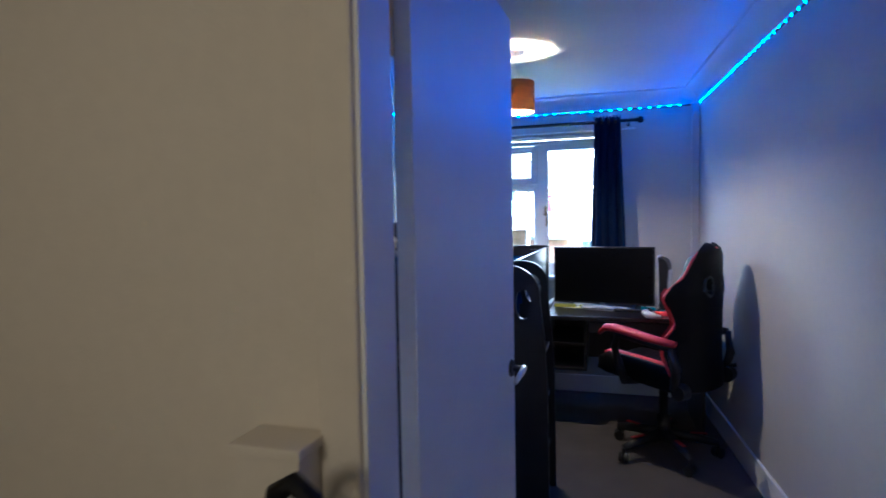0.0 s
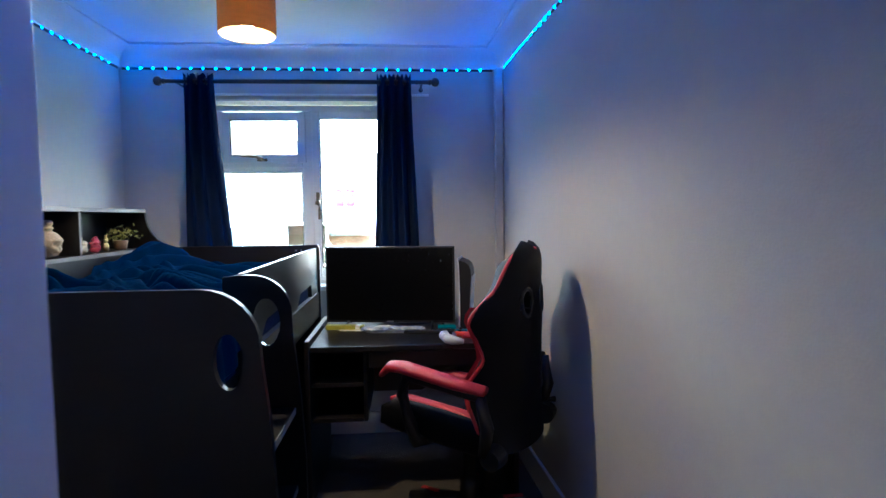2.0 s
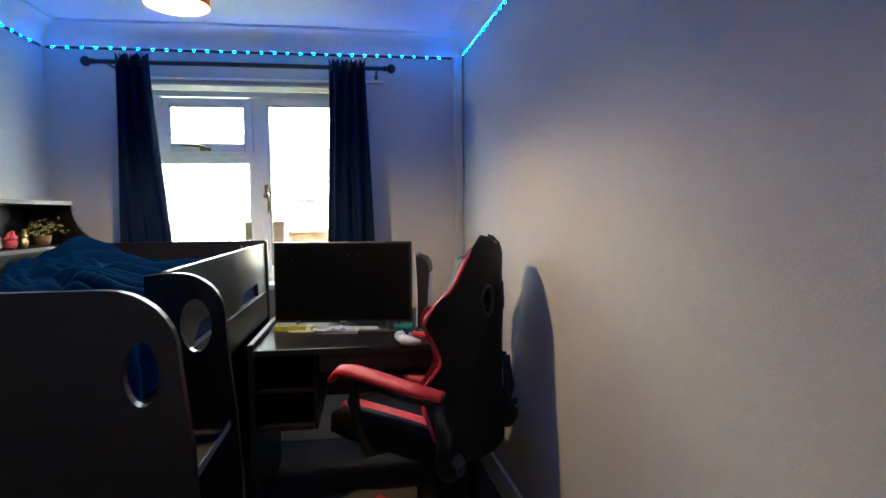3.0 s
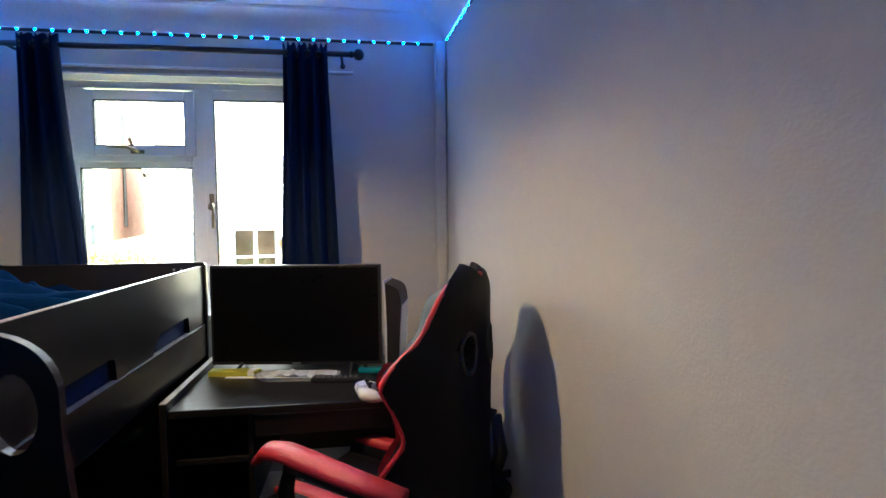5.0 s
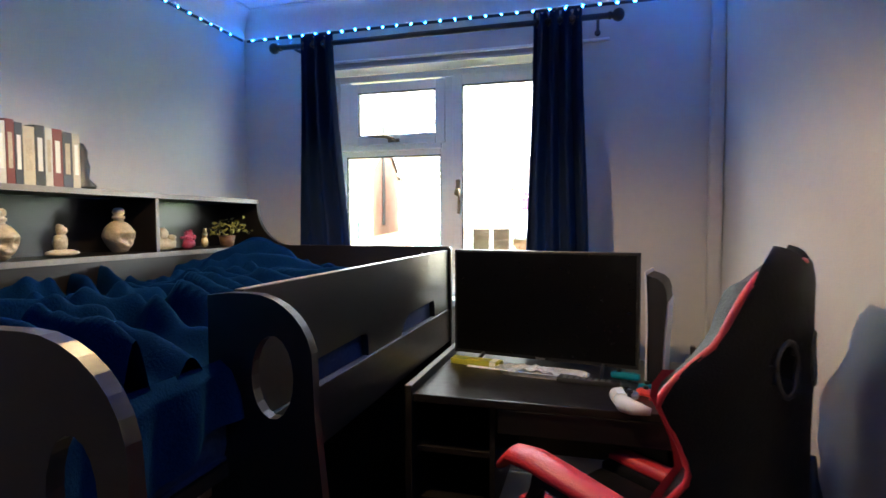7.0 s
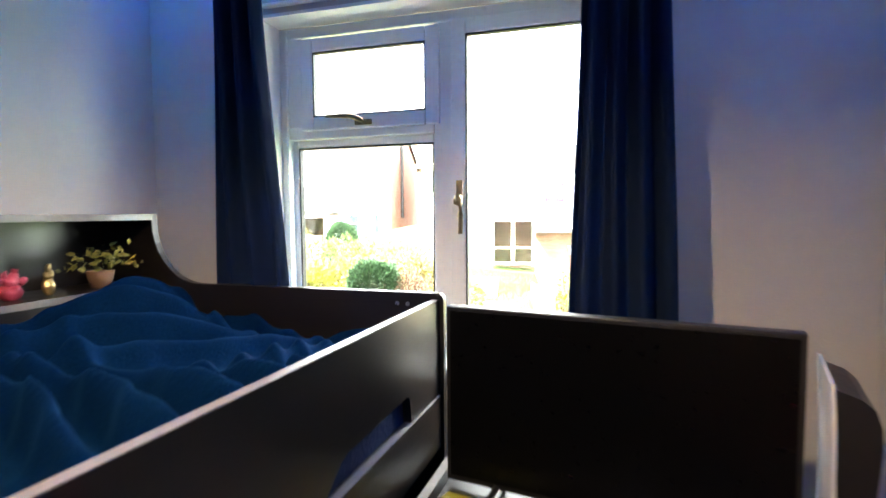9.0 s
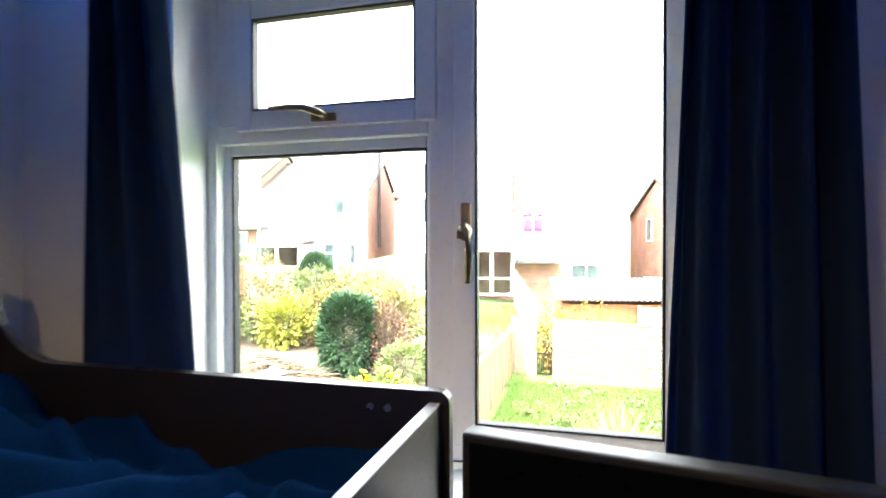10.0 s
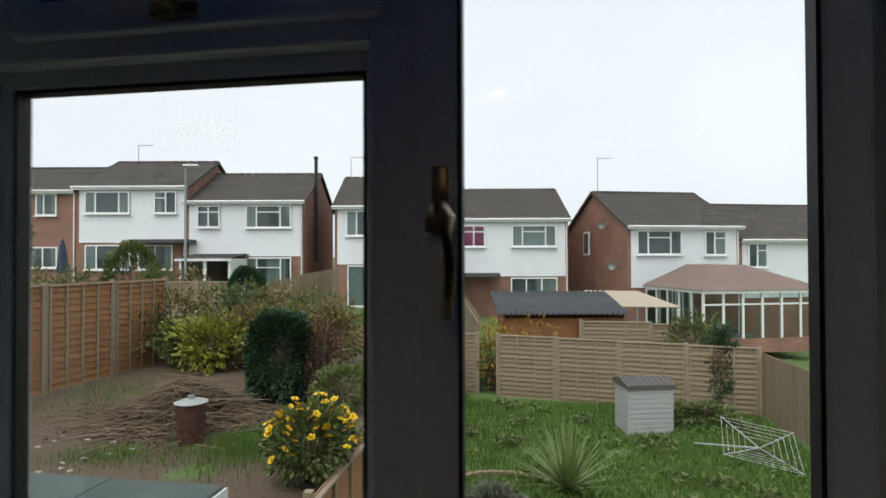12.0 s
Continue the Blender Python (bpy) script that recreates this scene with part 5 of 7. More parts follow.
for sx in (-1, 1):
    bm = bmesh.new()
    rws = [[bm.verts.new(BACK @ (shell(sx * u, 0.10 + 0.50 * j / 16) + Vector((-sx * 0.012, 0.044, 0)))) for u in (0.55, 0.7, 0.85, 0.97)] for j in range(17)]
    for a_, b_ in zip(rws, rws[1:]):
        for i in range(3):
            bm.faces.new((a_[i], a_[i + 1], b_[i + 1], b_[i]))
    part("wing_panel", bm, M["red_leather"], bk, "red wing panel", smooth=True)
    bm = bmesh.new()
    ring = [shell(sx * (0.072 + 0.034 * math.cos(2 * math.pi * k / 16)) / along([(zz, x) for x, zz in HALF], HOLE + 0.058 * math.sin(2 * math.pi * k / 16)), HOLE + 0.058 * math.sin(2 * math.pi * k / 16)) for k in range(17)]
    tube(bm, [BACK @ (p + Vector((0, -0.037, 0))) for p in ring], 0.007, n=6)
    part("opening_trim", bm, M["black_plastic"], bk, "glossy opening surround", smooth=True)
# armrests
for sx in (-1, 1):
    x = sx * 0.325
    pts = [(x, -0.22 if sx < 0 else -0.13, 0.700), (x, -0.10, 0.700), (x, 0.05, 0.708), (x, 0.14, 0.712), (x, 0.20, 0.702), (x, 0.235, 0.665)]
    bm = bmesh.new()
    rings = []
    for i, p in enumerate(pts):
        w = (0.030, 0.036, 0.040, 0.040, 0.036, 0.024)[i]
        t = (0.018, 0.022, 0.024, 0.024, 0.022, 0.016)[i]
        rings.append([bm.verts.new(TILT @ (Vector(p) + Vector((w * math.cos(q), 0, t * math.sin(q))))) for q in [2 * math.pi * k / 14 for k in range(14)]])
    for a, b in zip(rings, rings[1:]):
        for k in range(14):
            bm.faces.new((a[k], a[(k + 1) % 14], b[(k + 1) % 14], b[k]))
    bm.faces.new(rings[0])
    bm.faces.new(rings[-1][::-1])
    arm = part("armrest", bm, M["red_leather"], chair, "curved red armrest pad", smooth=True)
    bm = bmesh.new()
    tube(bm, [TILT @ Vector(p) for p in ((x, -0.20, 0.676), (x, 0.0, 0.680), (x, 0.12, 0.682), (x * 0.98, 0.14, 0.60), (x * 0.94, 0.11, 0.50), (x * 0.88, 0.08, 0.41), (x * 0.6, 0.05, 0.40))], [0.022, 0.022, 0.024, 0.024, 0.026, 0.026, 0.02], n=10)
    part("arm_bracket", bm, M["black_plastic"], arm, "black curved arm bracket", smooth=True)
    bm = bmesh.new()
    tube(bm, [TILT @ Vector(p) for p in ((x, -0.20, 0.68), (x * 0.97, -0.235, 0.56), (x * 0.9, -0.22, 0.45))], [0.022, 0.026, 0.024], n=10)
    part("arm_bracket", bm, M["black_plastic"], arm, "black rear arm bracket", smooth=True)
    bm = bmesh.new()
    cyl(bm, TILT @ Vector((sx * 0.245, -0.25, 0.44)), TILT @ Vector((sx * 0.31, -0.25, 0.44)), 0.045, 0.038, n=20)
    part("recline_hinge", bm, M["black_plastic"], chair, "round black hinge cover")
bm = bmesh.new()
tube(bm, [TILT @ Vector(p) for p in ((0.26, -0.24, 0.47), (0.32, -0.24, 0.48), (0.34, -0.30, 0.50))], [0.012, 0.012, 0.018], n=8)
part("recline_lever", bm, M["black_plastic"], chair, smooth=True)

# ---- small things on the desk ----
M["yellow"] = material("yellow_green_plastic", (0.42, 0.40, 0.05), 0.4, vary=0.15, bump=0.05)
M["clear"] = material("cloudy_clear_plastic", (0.55, 0.58, 0.58), 0.2, vary=0.25, scale=20, fine=60, bump=0.4, bump_scale=40)
M["teal"] = material("teal_plastic", (0.0, 0.20, 0.26), 0.35, vary=0.1)
M["coral"] = material("coral_red_plastic", (0.75, 0.06, 0.05), 0.35, vary=0.1)
M["paper"] = material("white_paper", (0.75, 0.75, 0.72), 0.8, vary=0.05)
M["bone"] = material("cream_ceramic", (0.45, 0.38, 0.27), 0.45, vary=0.25, scale=30, fine=120, bump=0.3)
M["pot_pink"] = material("pink_red_ceramic", (0.40, 0.05, 0.09), 0.4, vary=0.2)
M["clay"] = material("brown_clay", (0.16, 0.085, 0.05), 0.7, vary=0.2)
ob = thing("notebook", "yellow-green thin box lying below the monitor", "box", pose(-0.09, 3.862, DZT, 0, 0, -9))
part("cover", boxes(((-0.10, -0.025, 0.0), (0.10, 0.025, 0.022)), bevel=0.003), M["yellow"], ob)
part("label_strip", boxes(((0.06, -0.0255, 0.004), (0.085, 0.0252, 0.0225))), M["paper"], ob, "pale label")
ob = thing("paper_sheet", "small white paper slip on the desk", "paper", pose(-0.05, 3.822, DZT, 0, 0, -9))
part("sheet", boxes(((-0.07, -0.012, 0.0), (0.07, 0.012, 0.002))), M["paper"], ob)
ob = thing("plastic_tray", "clear plastic tray with crumpled wrapping", "tray", pose(0.165, 3.775, DZT, 0, 0, -6))
bm = bmesh.new()
for i in range(24):
    a0, a1 = 2 * math.pi * i / 24, 2 * math.pi * (i + 1) / 24
    def sq(a, r):
        c, s = math.cos(a), math.sin(a)
        return (r * 0.16 * abs(c) ** 0.5 * (1 if c > 0 else -1), r * 0.05 * abs(s) ** 0.5 * (1 if s > 0 else -1))
    q = [bm.verts.new((*sq(a, r), z)) for a, r, z in ((a0, 0.9, 0.0), (a1, 0.9, 0.0), (a1, 1.0, 0.018), (a0, 1.0, 0.018))]
    bm.faces.new(q)
    q2 = [bm.verts.new((*sq(a, r), z)) for a, r, z in ((a0, 1.0, 0.018), (a1, 1.0, 0.018), (a1, 1.06, 0.016), (a0, 1.06, 0.016))]
    bm.faces.new(q2)
tray = part("rim", bm, M["clear"], ob)
bm = bmesh.new()
gr = [[bm.verts.new((-0.12 + 0.19 * i / 14, -0.038 + 0.07 * j / 8, 0.008 + 0.022 * abs(noise.noise((i * 0.7, j * 0.7, 2))) + 0.012 * math.sin(math.pi * i / 14))) for i in range(15)] for j in range(9)]
for a, b in zip(gr, gr[1:]):
    for i in range(14):
        bm.faces.new((a[i], a[i + 1], b[i + 1], b[i]))
part("wrapping", bm, M["clear"], ob, "crumpled clear wrapping")
ob = thing("remote_control", "black remote control lying on the desk", "remote control", pose(0.33, 3.702, DZT, 0, 0, -7))
part("body", boxes(((-0.105, -0.022, 0.0), (0.105, 0.022, 0.018)), bevel=0.006), M["black_plastic"], ob)
for i in range(8):
    for j in range(3):
        part("button", boxes(((-0.085 + 0.021 * i, -0.014 + 0.011 * j, 0.018), (-0.073 + 0.021 * i, -0.007 + 0.011 * j, 0.0195))), M["lamp_post"], ob)


def gamepad(at, mat, label):
    g = thing("game_controller", label, "game controller", at)
    bm = bmesh.new()
    for sx in (-1, 1):
        tube(bm, [(0, 0.012, 0.026), (sx * 0.04, 0.012, 0.028), (sx * 0.062, -0.01, 0.025), (sx * 0.073, -0.055, 0.018)], [0.022, 0.024, 0.022, 0.011], n=12)
    part("shell", bm, mat, g, smooth=True)
    for sx in (-1, 1):
        bm = bmesh.new()
        cyl(bm, (sx * 0.022, -0.008, 0.04), (sx * 0.022, -0.008, 0.058), 0.006, n=8)
        cyl(bm, (sx * 0.022, -0.008, 0.056), (sx * 0.022, -0.008, 0.062), 0.010, n=12)
        part("thumb_stick", bm, M["black_plastic"], g)
    part("touch_pad", boxes(((-0.02, 0.0, 0.048), (0.02, 0.026, 0.0525)), bevel=0.002), mat, g)
    return g


gamepad(pose(0.435, 3.475, DZT, 0, 0, 100), M["white_plastic"], "white game controller on the desk edge")


def joy(at, mat, label):
    g = thing("joystick_grip", label, "game controller", at)
    part("shell", boxes(((-0.016, -0.05, 0.0), (0.016, 0.05, 0.024)), bevel=0.011), mat, g)
    bm = bmesh.new()
    cyl(bm, (0, 0.022, 0.024), (0, 0.022, 0.033), 0.008, n=12)
    part("thumb_stick", bm, M["black_plastic"], g)
    part("rail", boxes(((0.0162, -0.04, 0.007), (0.0185, 0.04, 0.017))), M["black_plastic"], g)
    return g


joy(pose(0.455, 3.80, DZT, 0, 0, 76), M["teal"], "teal game grip lying below the screen")
joy(pose(0.535, 3.665, DZT, 0, 0, 76), M["teal"], "teal game grip beside the console")
joy(pose(0.525, 3.605, DZT, 0, 0, 60), M["coral"], "coral red game grip beside the controller")
ob = thing("headset_stand", "black box with a coral red strip beside the console", "box", pose(0.685, 3.76, DZT, 0, 0, -10))
part("body", boxes(((-0.045, -0.09, 0.0), (0.03, 0.11, 0.085)), bevel=0.006), M["black_plastic"], ob)
part("strip", boxes(((-0.012, -0.1, 0.0), (0.012, -0.0905, 0.10)), bevel=0.003), M["coral"], ob, "coral red strip")
part("post", boxes(((-0.03, 0.02, 0.0855), (-0.012, 0.05, 0.13)), bevel=0.004), M["black_plastic"], ob)
bm = bmesh.new()
tube(bm, [(0.46, 3.76, DZT + 0.004), (0.52, 3.72, DZT + 0.006), (0.56, 3.66, DZT + 0.004), (0.60, 3.62, DZT + 0.006), (0.66, 3.60, DZT + 0.004)], 0.0035, n=6)
ob = thing("cable", "thin black cable lying on the desk", "cable")
part("wire", bm, M["black_plastic"], ob, smooth=True)

# ---- things on the bed shelf ----
SZ = 1.2142


def ornament(at, prof, mat, label, lumps=0.0, cat="ornament"):
    o = thing("ornament", label, cat, at, group="ornaments on the bed shelf")
    bm = bmesh.new()
    lathe(bm, prof, n=18)
    if lumps:
        for v in bm.verts:
            f = 1 + lumps * noise.noise(v.co * 40)
            v.co.x *= f
            v.co.y *= f
    part("body", bm, mat, o, smooth=True)
    return o


def skull_bottle(at, size, label):
    """A skull-shaped bottle: brow, sockets, cheeks and a row of teeth, with a ribbed stopper above."""
    o = thing("ornament", label, "ornament", at, group="ornaments on the bed shelf")
    bm = bmesh.new()
    bmesh.ops.create_uvsphere(bm, u_segments=36, v_segments=28, radius=1.0)
    for v in bm.verts:
        x, y, z = v.co
        w = 1.0 if z > -0.1 else 1.0 - 0.42 * min(1.0, (-0.1 - z) / 0.6)
        px, py, pz = x * (0.050 if x > 0 else 0.056) * (0.92 if z < 0 else 1), y * 0.045 * w, max(z, -0.93) * 0.056
        if x > 0.2:
            for sy in (-1, 1):
                d = ((y - sy * 0.38) / 0.25) ** 2 + ((z + 0.02) / 0.24) ** 2
                px -= 0.020 * math.exp(-d * 1.6)
                px += 0.006 * math.exp(-((y - sy * 0.5) / 0.2) ** 2 - ((z + 0.36) / 0.12) ** 2)
            px -= 0.012 * math.exp(-(y / 0.12) ** 2 - ((z + 0.30) / 0.12) ** 2)
            px += 0.006 * math.exp(-((z - 0.30) / 0.12) ** 2)
            if -0.80 < z < -0.50:
                px += 0.004 + 0.003 * math.cos(y * 26)
            if abs(z + 0.66) < 0.05:
                px -= 0.005
        v.co = Vector((px, py, pz + 0.0525)) * size
    lathe(bm, [(0.016 * size, 0.100 * size), (0.014 * size, 0.112 * size), (0.019 * size, 0.116 * size), (0.019 * size, 0.122 * size), (0.013 * size, 0.126 * size), (0.018 * size, 0.132 * size), (0.018 * size, 0.142 * size), (0.012 * size, 0.150 * size), (0.0, 0.152 * size)], n=16)
    part("body", bm, M["bone"], o, smooth=True)
    return o


def blob_figure(at, blobs, mat, label, rough=0.12):
    """A small moulded figure, all of one piece, built up from rounded masses."""
    o = thing("ornament", label, "ornament", at, group="ornaments on the bed shelf")
    bm = bmesh.new()
    for c, r in blobs:
        bmesh.ops.create_icosphere(bm, subdivisions=3, radius=1.0, matrix=Matrix.Translation(c) @ Matrix.Diagonal((*r, 1)))
    for v in bm.verts:
        v.co *= 1 + rough * noise.noise(v.co * 60)
        v.co.z = max(v.co.z, 0.0)
    part("body", bm, mat, o, smooth=True)
    return o


skull_bottle(pose(-1.30, 2.98, SZ), 1.0, "cream and brown skull-shaped bottle with a stopper")
blob_figure(pose(-1.30, 3.17, SZ), [((0, 0, 0.012), (0.034, 0.055, 0.013)), ((0, -0.005, 0.045), (0.018, 0.022, 0.032)), ((0, 0.0, 0.085), (0.015, 0.017, 0.018))], M["bone"], "cream seated figure on a reddish brown base")
skull_bottle(pose(-1.30, 3.39, SZ), 1.08, "tall cream skull-shaped bottle with a ribbed stopper")
blob_figure(pose(-1.30, 3.60, SZ), [((0, 0, 0.022), (0.036, 0.058, 0.026)), ((0, -0.012, 0.062), (0.024, 0.028, 0.024)), ((0, 0.036, 0.045), (0.02, 0.02, 0.016)), ((0.012, -0.04, 0.035), (0.016, 0.018, 0.02))], M["bone"], "squat cream moulded creature ornament", 0.2)
blob_figure(pose(-1.29, 3.725, SZ), [((0, 0, 0.02), (0.024, 0.028, 0.022)), ((0, 0, 0.05), (0.018, 0.020, 0.018)), ((0, -0.028, 0.048), (0.010, 0.014, 0.009)), ((0, 0.028, 0.046), (0.010, 0.014, 0.009)), ((0, -0.012, 0.070), (0.008, 0.007, 0.010)), ((0, 0.012, 0.070), (0.008, 0.007, 0.010))], M["pot_pink"], "small pinkish red moulded figure with ears", 0.25)
blob_figure(pose(-1.29, 3.825, SZ), [((0, 0, 0.022), (0.014, 0.018, 0.024)), ((0, 0, 0.054), (0.011, 0.013, 0.014)), ((0, 0, 0.072), (0.007, 0.008, 0.012))], M["brass"], "small brass-coloured seated figure", 0.2)
plant = thing("artificial_plant", "small green and gold plant in a brown pot", "plant", pose(-1.30, 3.99, SZ))
bm = bmesh.new()
lathe(bm, [(0.0, 0.0), (0.028, 0.0), (0.038, 0.05), (0.034, 0.05), (0.0, 0.044)], n=16)
part("pot", bm, M["clay"], plant, smooth=True)
M["leaf_gold"] = material("green_gold_leaf", (0.10, 0.13, 0.03), 0.5, vary=0.5, second=(0.30, 0.27, 0.06), per_object=0.6, island=True)
bm = bmesh.new()
rnd = random.Random(4)
for i in range(90):
    c = Vector((rnd.gauss(0, 0.035), rnd.gauss(0, 0.055), 0.055 + abs(rnd.gauss(0.025, 0.022))))
    q = Euler((rnd.uniform(0, 6), rnd.uniform(0, 6), rnd.uniform(0, 6))).to_matrix()
    vs = [bm.verts.new(c + q @ Vector(p)) for p in ((0, -0.014, 0), (0.007, 0, 0.002), (0, 0.014, 0), (-0.007, 0, 0.002))]
    bm.faces.new(vs)
tagged(part("leaves", bm, M["leaf_gold"], plant, "small green and gold leaves"), kind="stuff")

rnd = random.Random(9)
yb = 2.96
for i in range(9):
    w = rnd.uniform(0.022, 0.036)
    hgt = rnd.uniform(0.175, 0.19)
    col = ((0.55, 0.53, 0.48), (0.16, 0.03, 0.025), (0.03, 0.035, 0.05), (0.45, 0.40, 0.30), (0.03, 0.03, 0.03))[i % 5]
    mt = material("book_cover", col, 0.45, vary=0.1, bump=0.05)
    bk_ = thing("book", "upright paperback book on top of the bed shelf", "book", pose(-1.34, yb + w / 2, 1.4335), group="books on the bed shelf")
    part("cover", boxes(((-0.065, -w / 2, 0), (0.065, -w / 2 + 0.0015, hgt)), ((-0.065, w / 2 - 0.0015, 0), (0.065, w / 2, hgt)), ((0.0635, -w / 2 + 0.0015, 0), (0.065, w / 2 - 0.0015, hgt))), mt, bk_)
    part("pages", boxes(((-0.063, -w / 2 + 0.0017, 0.003), (0.063, w / 2 - 0.0017, hgt - 0.003))), M["paper"], bk_, "cream page block")
    part("spine_bars", boxes(((0.0651, -w * 0.25, hgt * 0.25), (0.0656, w * 0.25, hgt * 0.8))), M["bone"] if i % 2 else M["paper"], bk_, "pale title bar on the spine")
    yb += w + 0.0015
ornament(pose(-1.33, yb + 0.05, 1.4335), [(0.0, 0.0), (0.04, 0.0), (0.042, 0.015), (0.022, 0.04), (0.026, 0.08), (0.018, 0.11), (0.022, 0.135), (0.012, 0.155), (0.0, 0.16)], M["black_plastic"], "dark knobbly figurine beside the books", 0.3)

# landing: cream cupboard with a dark bag before it
cup = thing("low_cupboard", "cream painted narrow cupboard against the landing wall", "cupboard", pose(-0.30, 0.44, 0))
part("body", boxes(((-0.055, -0.02, 0.0), (0.050, 0.055, 1.07)), bevel=0.004), M["hall"], cup)
part("top", boxes(((-0.062, -0.028, 1.071), (0.057, 0.055, 1.088)), bevel=0.004), M["hall"], cup)
bag = thing("hand_bag", "tall black soft bag standing on the landing floor", "bag", pose(-0.212, 0.345, 0))
part("body", boxes(((-0.034, -0.03, 0), (0.034, 0.03, 1.04)), bevel=0.015), M["black_leather"], bag)
bm = bmesh.new()
tube(bm, [(-0.03, 0, 1.03), (-0.024, 0, 1.065), (0.0, 0, 1.08), (0.026, 0, 1.06), (0.03, 0, 1.03)], 0.014, n=8)
part("strap", bm, M["black_leather"], bag, "black carrying strap", smooth=True)

# ---- garden fences ----
def lap_fence(p, q, top, height, mat, label, boards=14, battens=4, drop=0.0, follow=False, post_over=0.05, post_mat=None):
    """Panels of overlapping boards between posts, from p to q; drop: how far the top falls along the way."""
    p, q = Vector((*p, 0)), Vector((*q, 0))
    run = (q - p).length
    n = max(1, round(run / 1.86))
    w = run / n
    ang = math.degrees(math.atan2(q.y - p.y, q.x - p.x))
    f = thing("fence", label, "fence", pose(p.x, p.y, 0, 0, 0, ang))
    bh = height / boards
    def mesh(nm, bm, mt):
        bmesh.ops.recalc_face_normals(bm, faces=bm.faces)
        me = bpy.data.meshes.new(nm)
        bm.to_mesh(me)
        bm.free()
        me.materials.append(mt)
        return me
    bm = bmesh.new()
    v = [bm.verts.new(c) for c in ((0.05, -0.045, 0), (w - 0.05, -0.045, 0), (w - 0.05, -0.006, bh * 1.12), (0.05, -0.006, bh * 1.12), (0.05, 0.004, bh * 1.12), (w - 0.05, 0.004, bh * 1.12), (w - 0.05, -0.030, 0), (0.05, -0.030, 0))]
    for a in ((0, 1, 2, 3), (3, 2, 5, 4), (4, 5, 6, 7), (7, 6, 1, 0), (1, 6, 5, 2), (0, 3, 4, 7)):
        bm.faces.new([v[i] for i in a])
    board = mesh("board", bm, mat)
    bat = mesh("batten", boxes(((-0.020, -0.068, 0), (0.020, -0.0455, height - 0.03))), post_mat or M["post"])
    cap = mesh("cap", boxes(((0.04, -0.07, 0), (w - 0.04, 0.03, 0.03))), post_mat or M["post"])
    pst = mesh("post", boxes(((-0.045, -0.05, -0.25), (0.045, 0.04, height + post_over)), bevel=0.006), post_mat or M["post"])
    for k in range(n + 1):
        zt = top - drop * k / n
        o = new("post", pst)
        o.parent, o.location = f, (k * w, 0, zt - height)
        if k == n:
            break
        zt = top - drop * (k + 0.5) / n
        for b in range(boards):
            o = new("board", board)
            o.parent, o.location = f, (k * w, 0.002 * math.sin(b * 2.3 + k), zt - height + b * bh)
        for b in range(battens):
            o = new("batten", bat)
            o.parent, o.location = f, (k * w + 0.08 + (w - 0.16) * b / (battens - 1), 0, zt - height)
        o = new("cap", cap)
        o.parent, o.location = f, (k * w, 0, zt - 0.03)
    return f


def pale_fence(p, q, z0, z1, mat, label, pitch=0.11, width=0.09):
    """Upright pales on two rails; z0, z1: tops at both ends as (top, height)."""
    p, q = Vector((*p, 0)), Vector((*q, 0))
    run = (q - p).length
    ang = math.degrees(math.atan2(q.y - p.y, q.x - p.x))
    f = thing("fence", label, "fence", pose(p.x, p.y, 0, 0, 0, ang))
    h = z0[1]
    me = bpy.data.meshes.new("pale")
    bm = boxes(((-width / 2, -0.01, 0), (width / 2, 0.01, h)))
    bm.to_mesh(me)
    bm.free()
    me.materials.append(mat)
    n = int(run / pitch)
    for i in range(n + 1):
        o = new("pale", me)
        t = i / n
        o.parent, o.location = f, (run * t, 0.003 * math.sin(i * 1.7), z0[0] + (z1[0] - z0[0]) * t - h + 0.012 * math.sin(i * 2.9))
    for dz in (0.35, h - 0.3):
        bm = bmesh.new()
        a, b = z0[0] - h + dz, z1[0] - h + dz
        v = [bm.verts.new(c) for c in ((0, 0.0105, a), (run, 0.0105, b), (run, 0.0105, b + 0.08), (0, 0.0105, a + 0.08), (0, 0.05, a), (run, 0.05, b), (run, 0.05, b + 0.08), (0, 0.05, a + 0.08))]
        for k in ((0, 1, 2, 3), (4, 5, 6, 7), (0, 1, 5, 4), (3, 2, 6, 7), (0, 3, 7, 4), (1, 2, 6, 5)):
            bm.faces.new([v[i] for i in k])
        part("rail", bm, mat, f)
    return f


lap_fence((-9.85, 8.2), (-9.45, 16.6), 0.93, 2.10, M["fence_orange"], "orange-brown lapped board garden fence", 15, 5, 0.05)
lap_fence((DIV, 5.4), (DIV - 0.1, 20.4), -1.00, 1.65, M["fence_orange"], "orange lapped board fence dividing the gardens", 12, 4, 0.25, post_over=0.12)
lap_fence((-1.15, 20.2), (5.62, 19.0), -0.88, 1.85, M["fence_grey"], "weathered lapped board fence behind the lawn", 14, 4, 0.06)
lap_fence((-2.45, 20.55), (-1.75, 20.4), -0.9, 1.85, M["fence_grey"], "narrow weathered fence panel beside the gate", 14, 3)
lap_fence(tuple(S(4.4, 17.6))[:2], tuple(S(8.6, 16.9))[:2], -0.62, 1.85, M["fence_grey"], "second weathered board fence farther back", 14, 4, 0.1)
pale_fence((5.66, 18.9), (5.75, 11.5), (-1.05, 1.6), (-1.0, 1.6), M["fence_grey"], "weathered upright pale fence beside the lawn")
pale_fence(tuple(S(1.15, 17.4))[:2], tuple(S(0.62, 27.0))[:2], (-0.45, 2.1), (0.15, 2.1), M["fence_grey"], "pale green-grey slatted fence running to the houses", 0.16, 0.10)
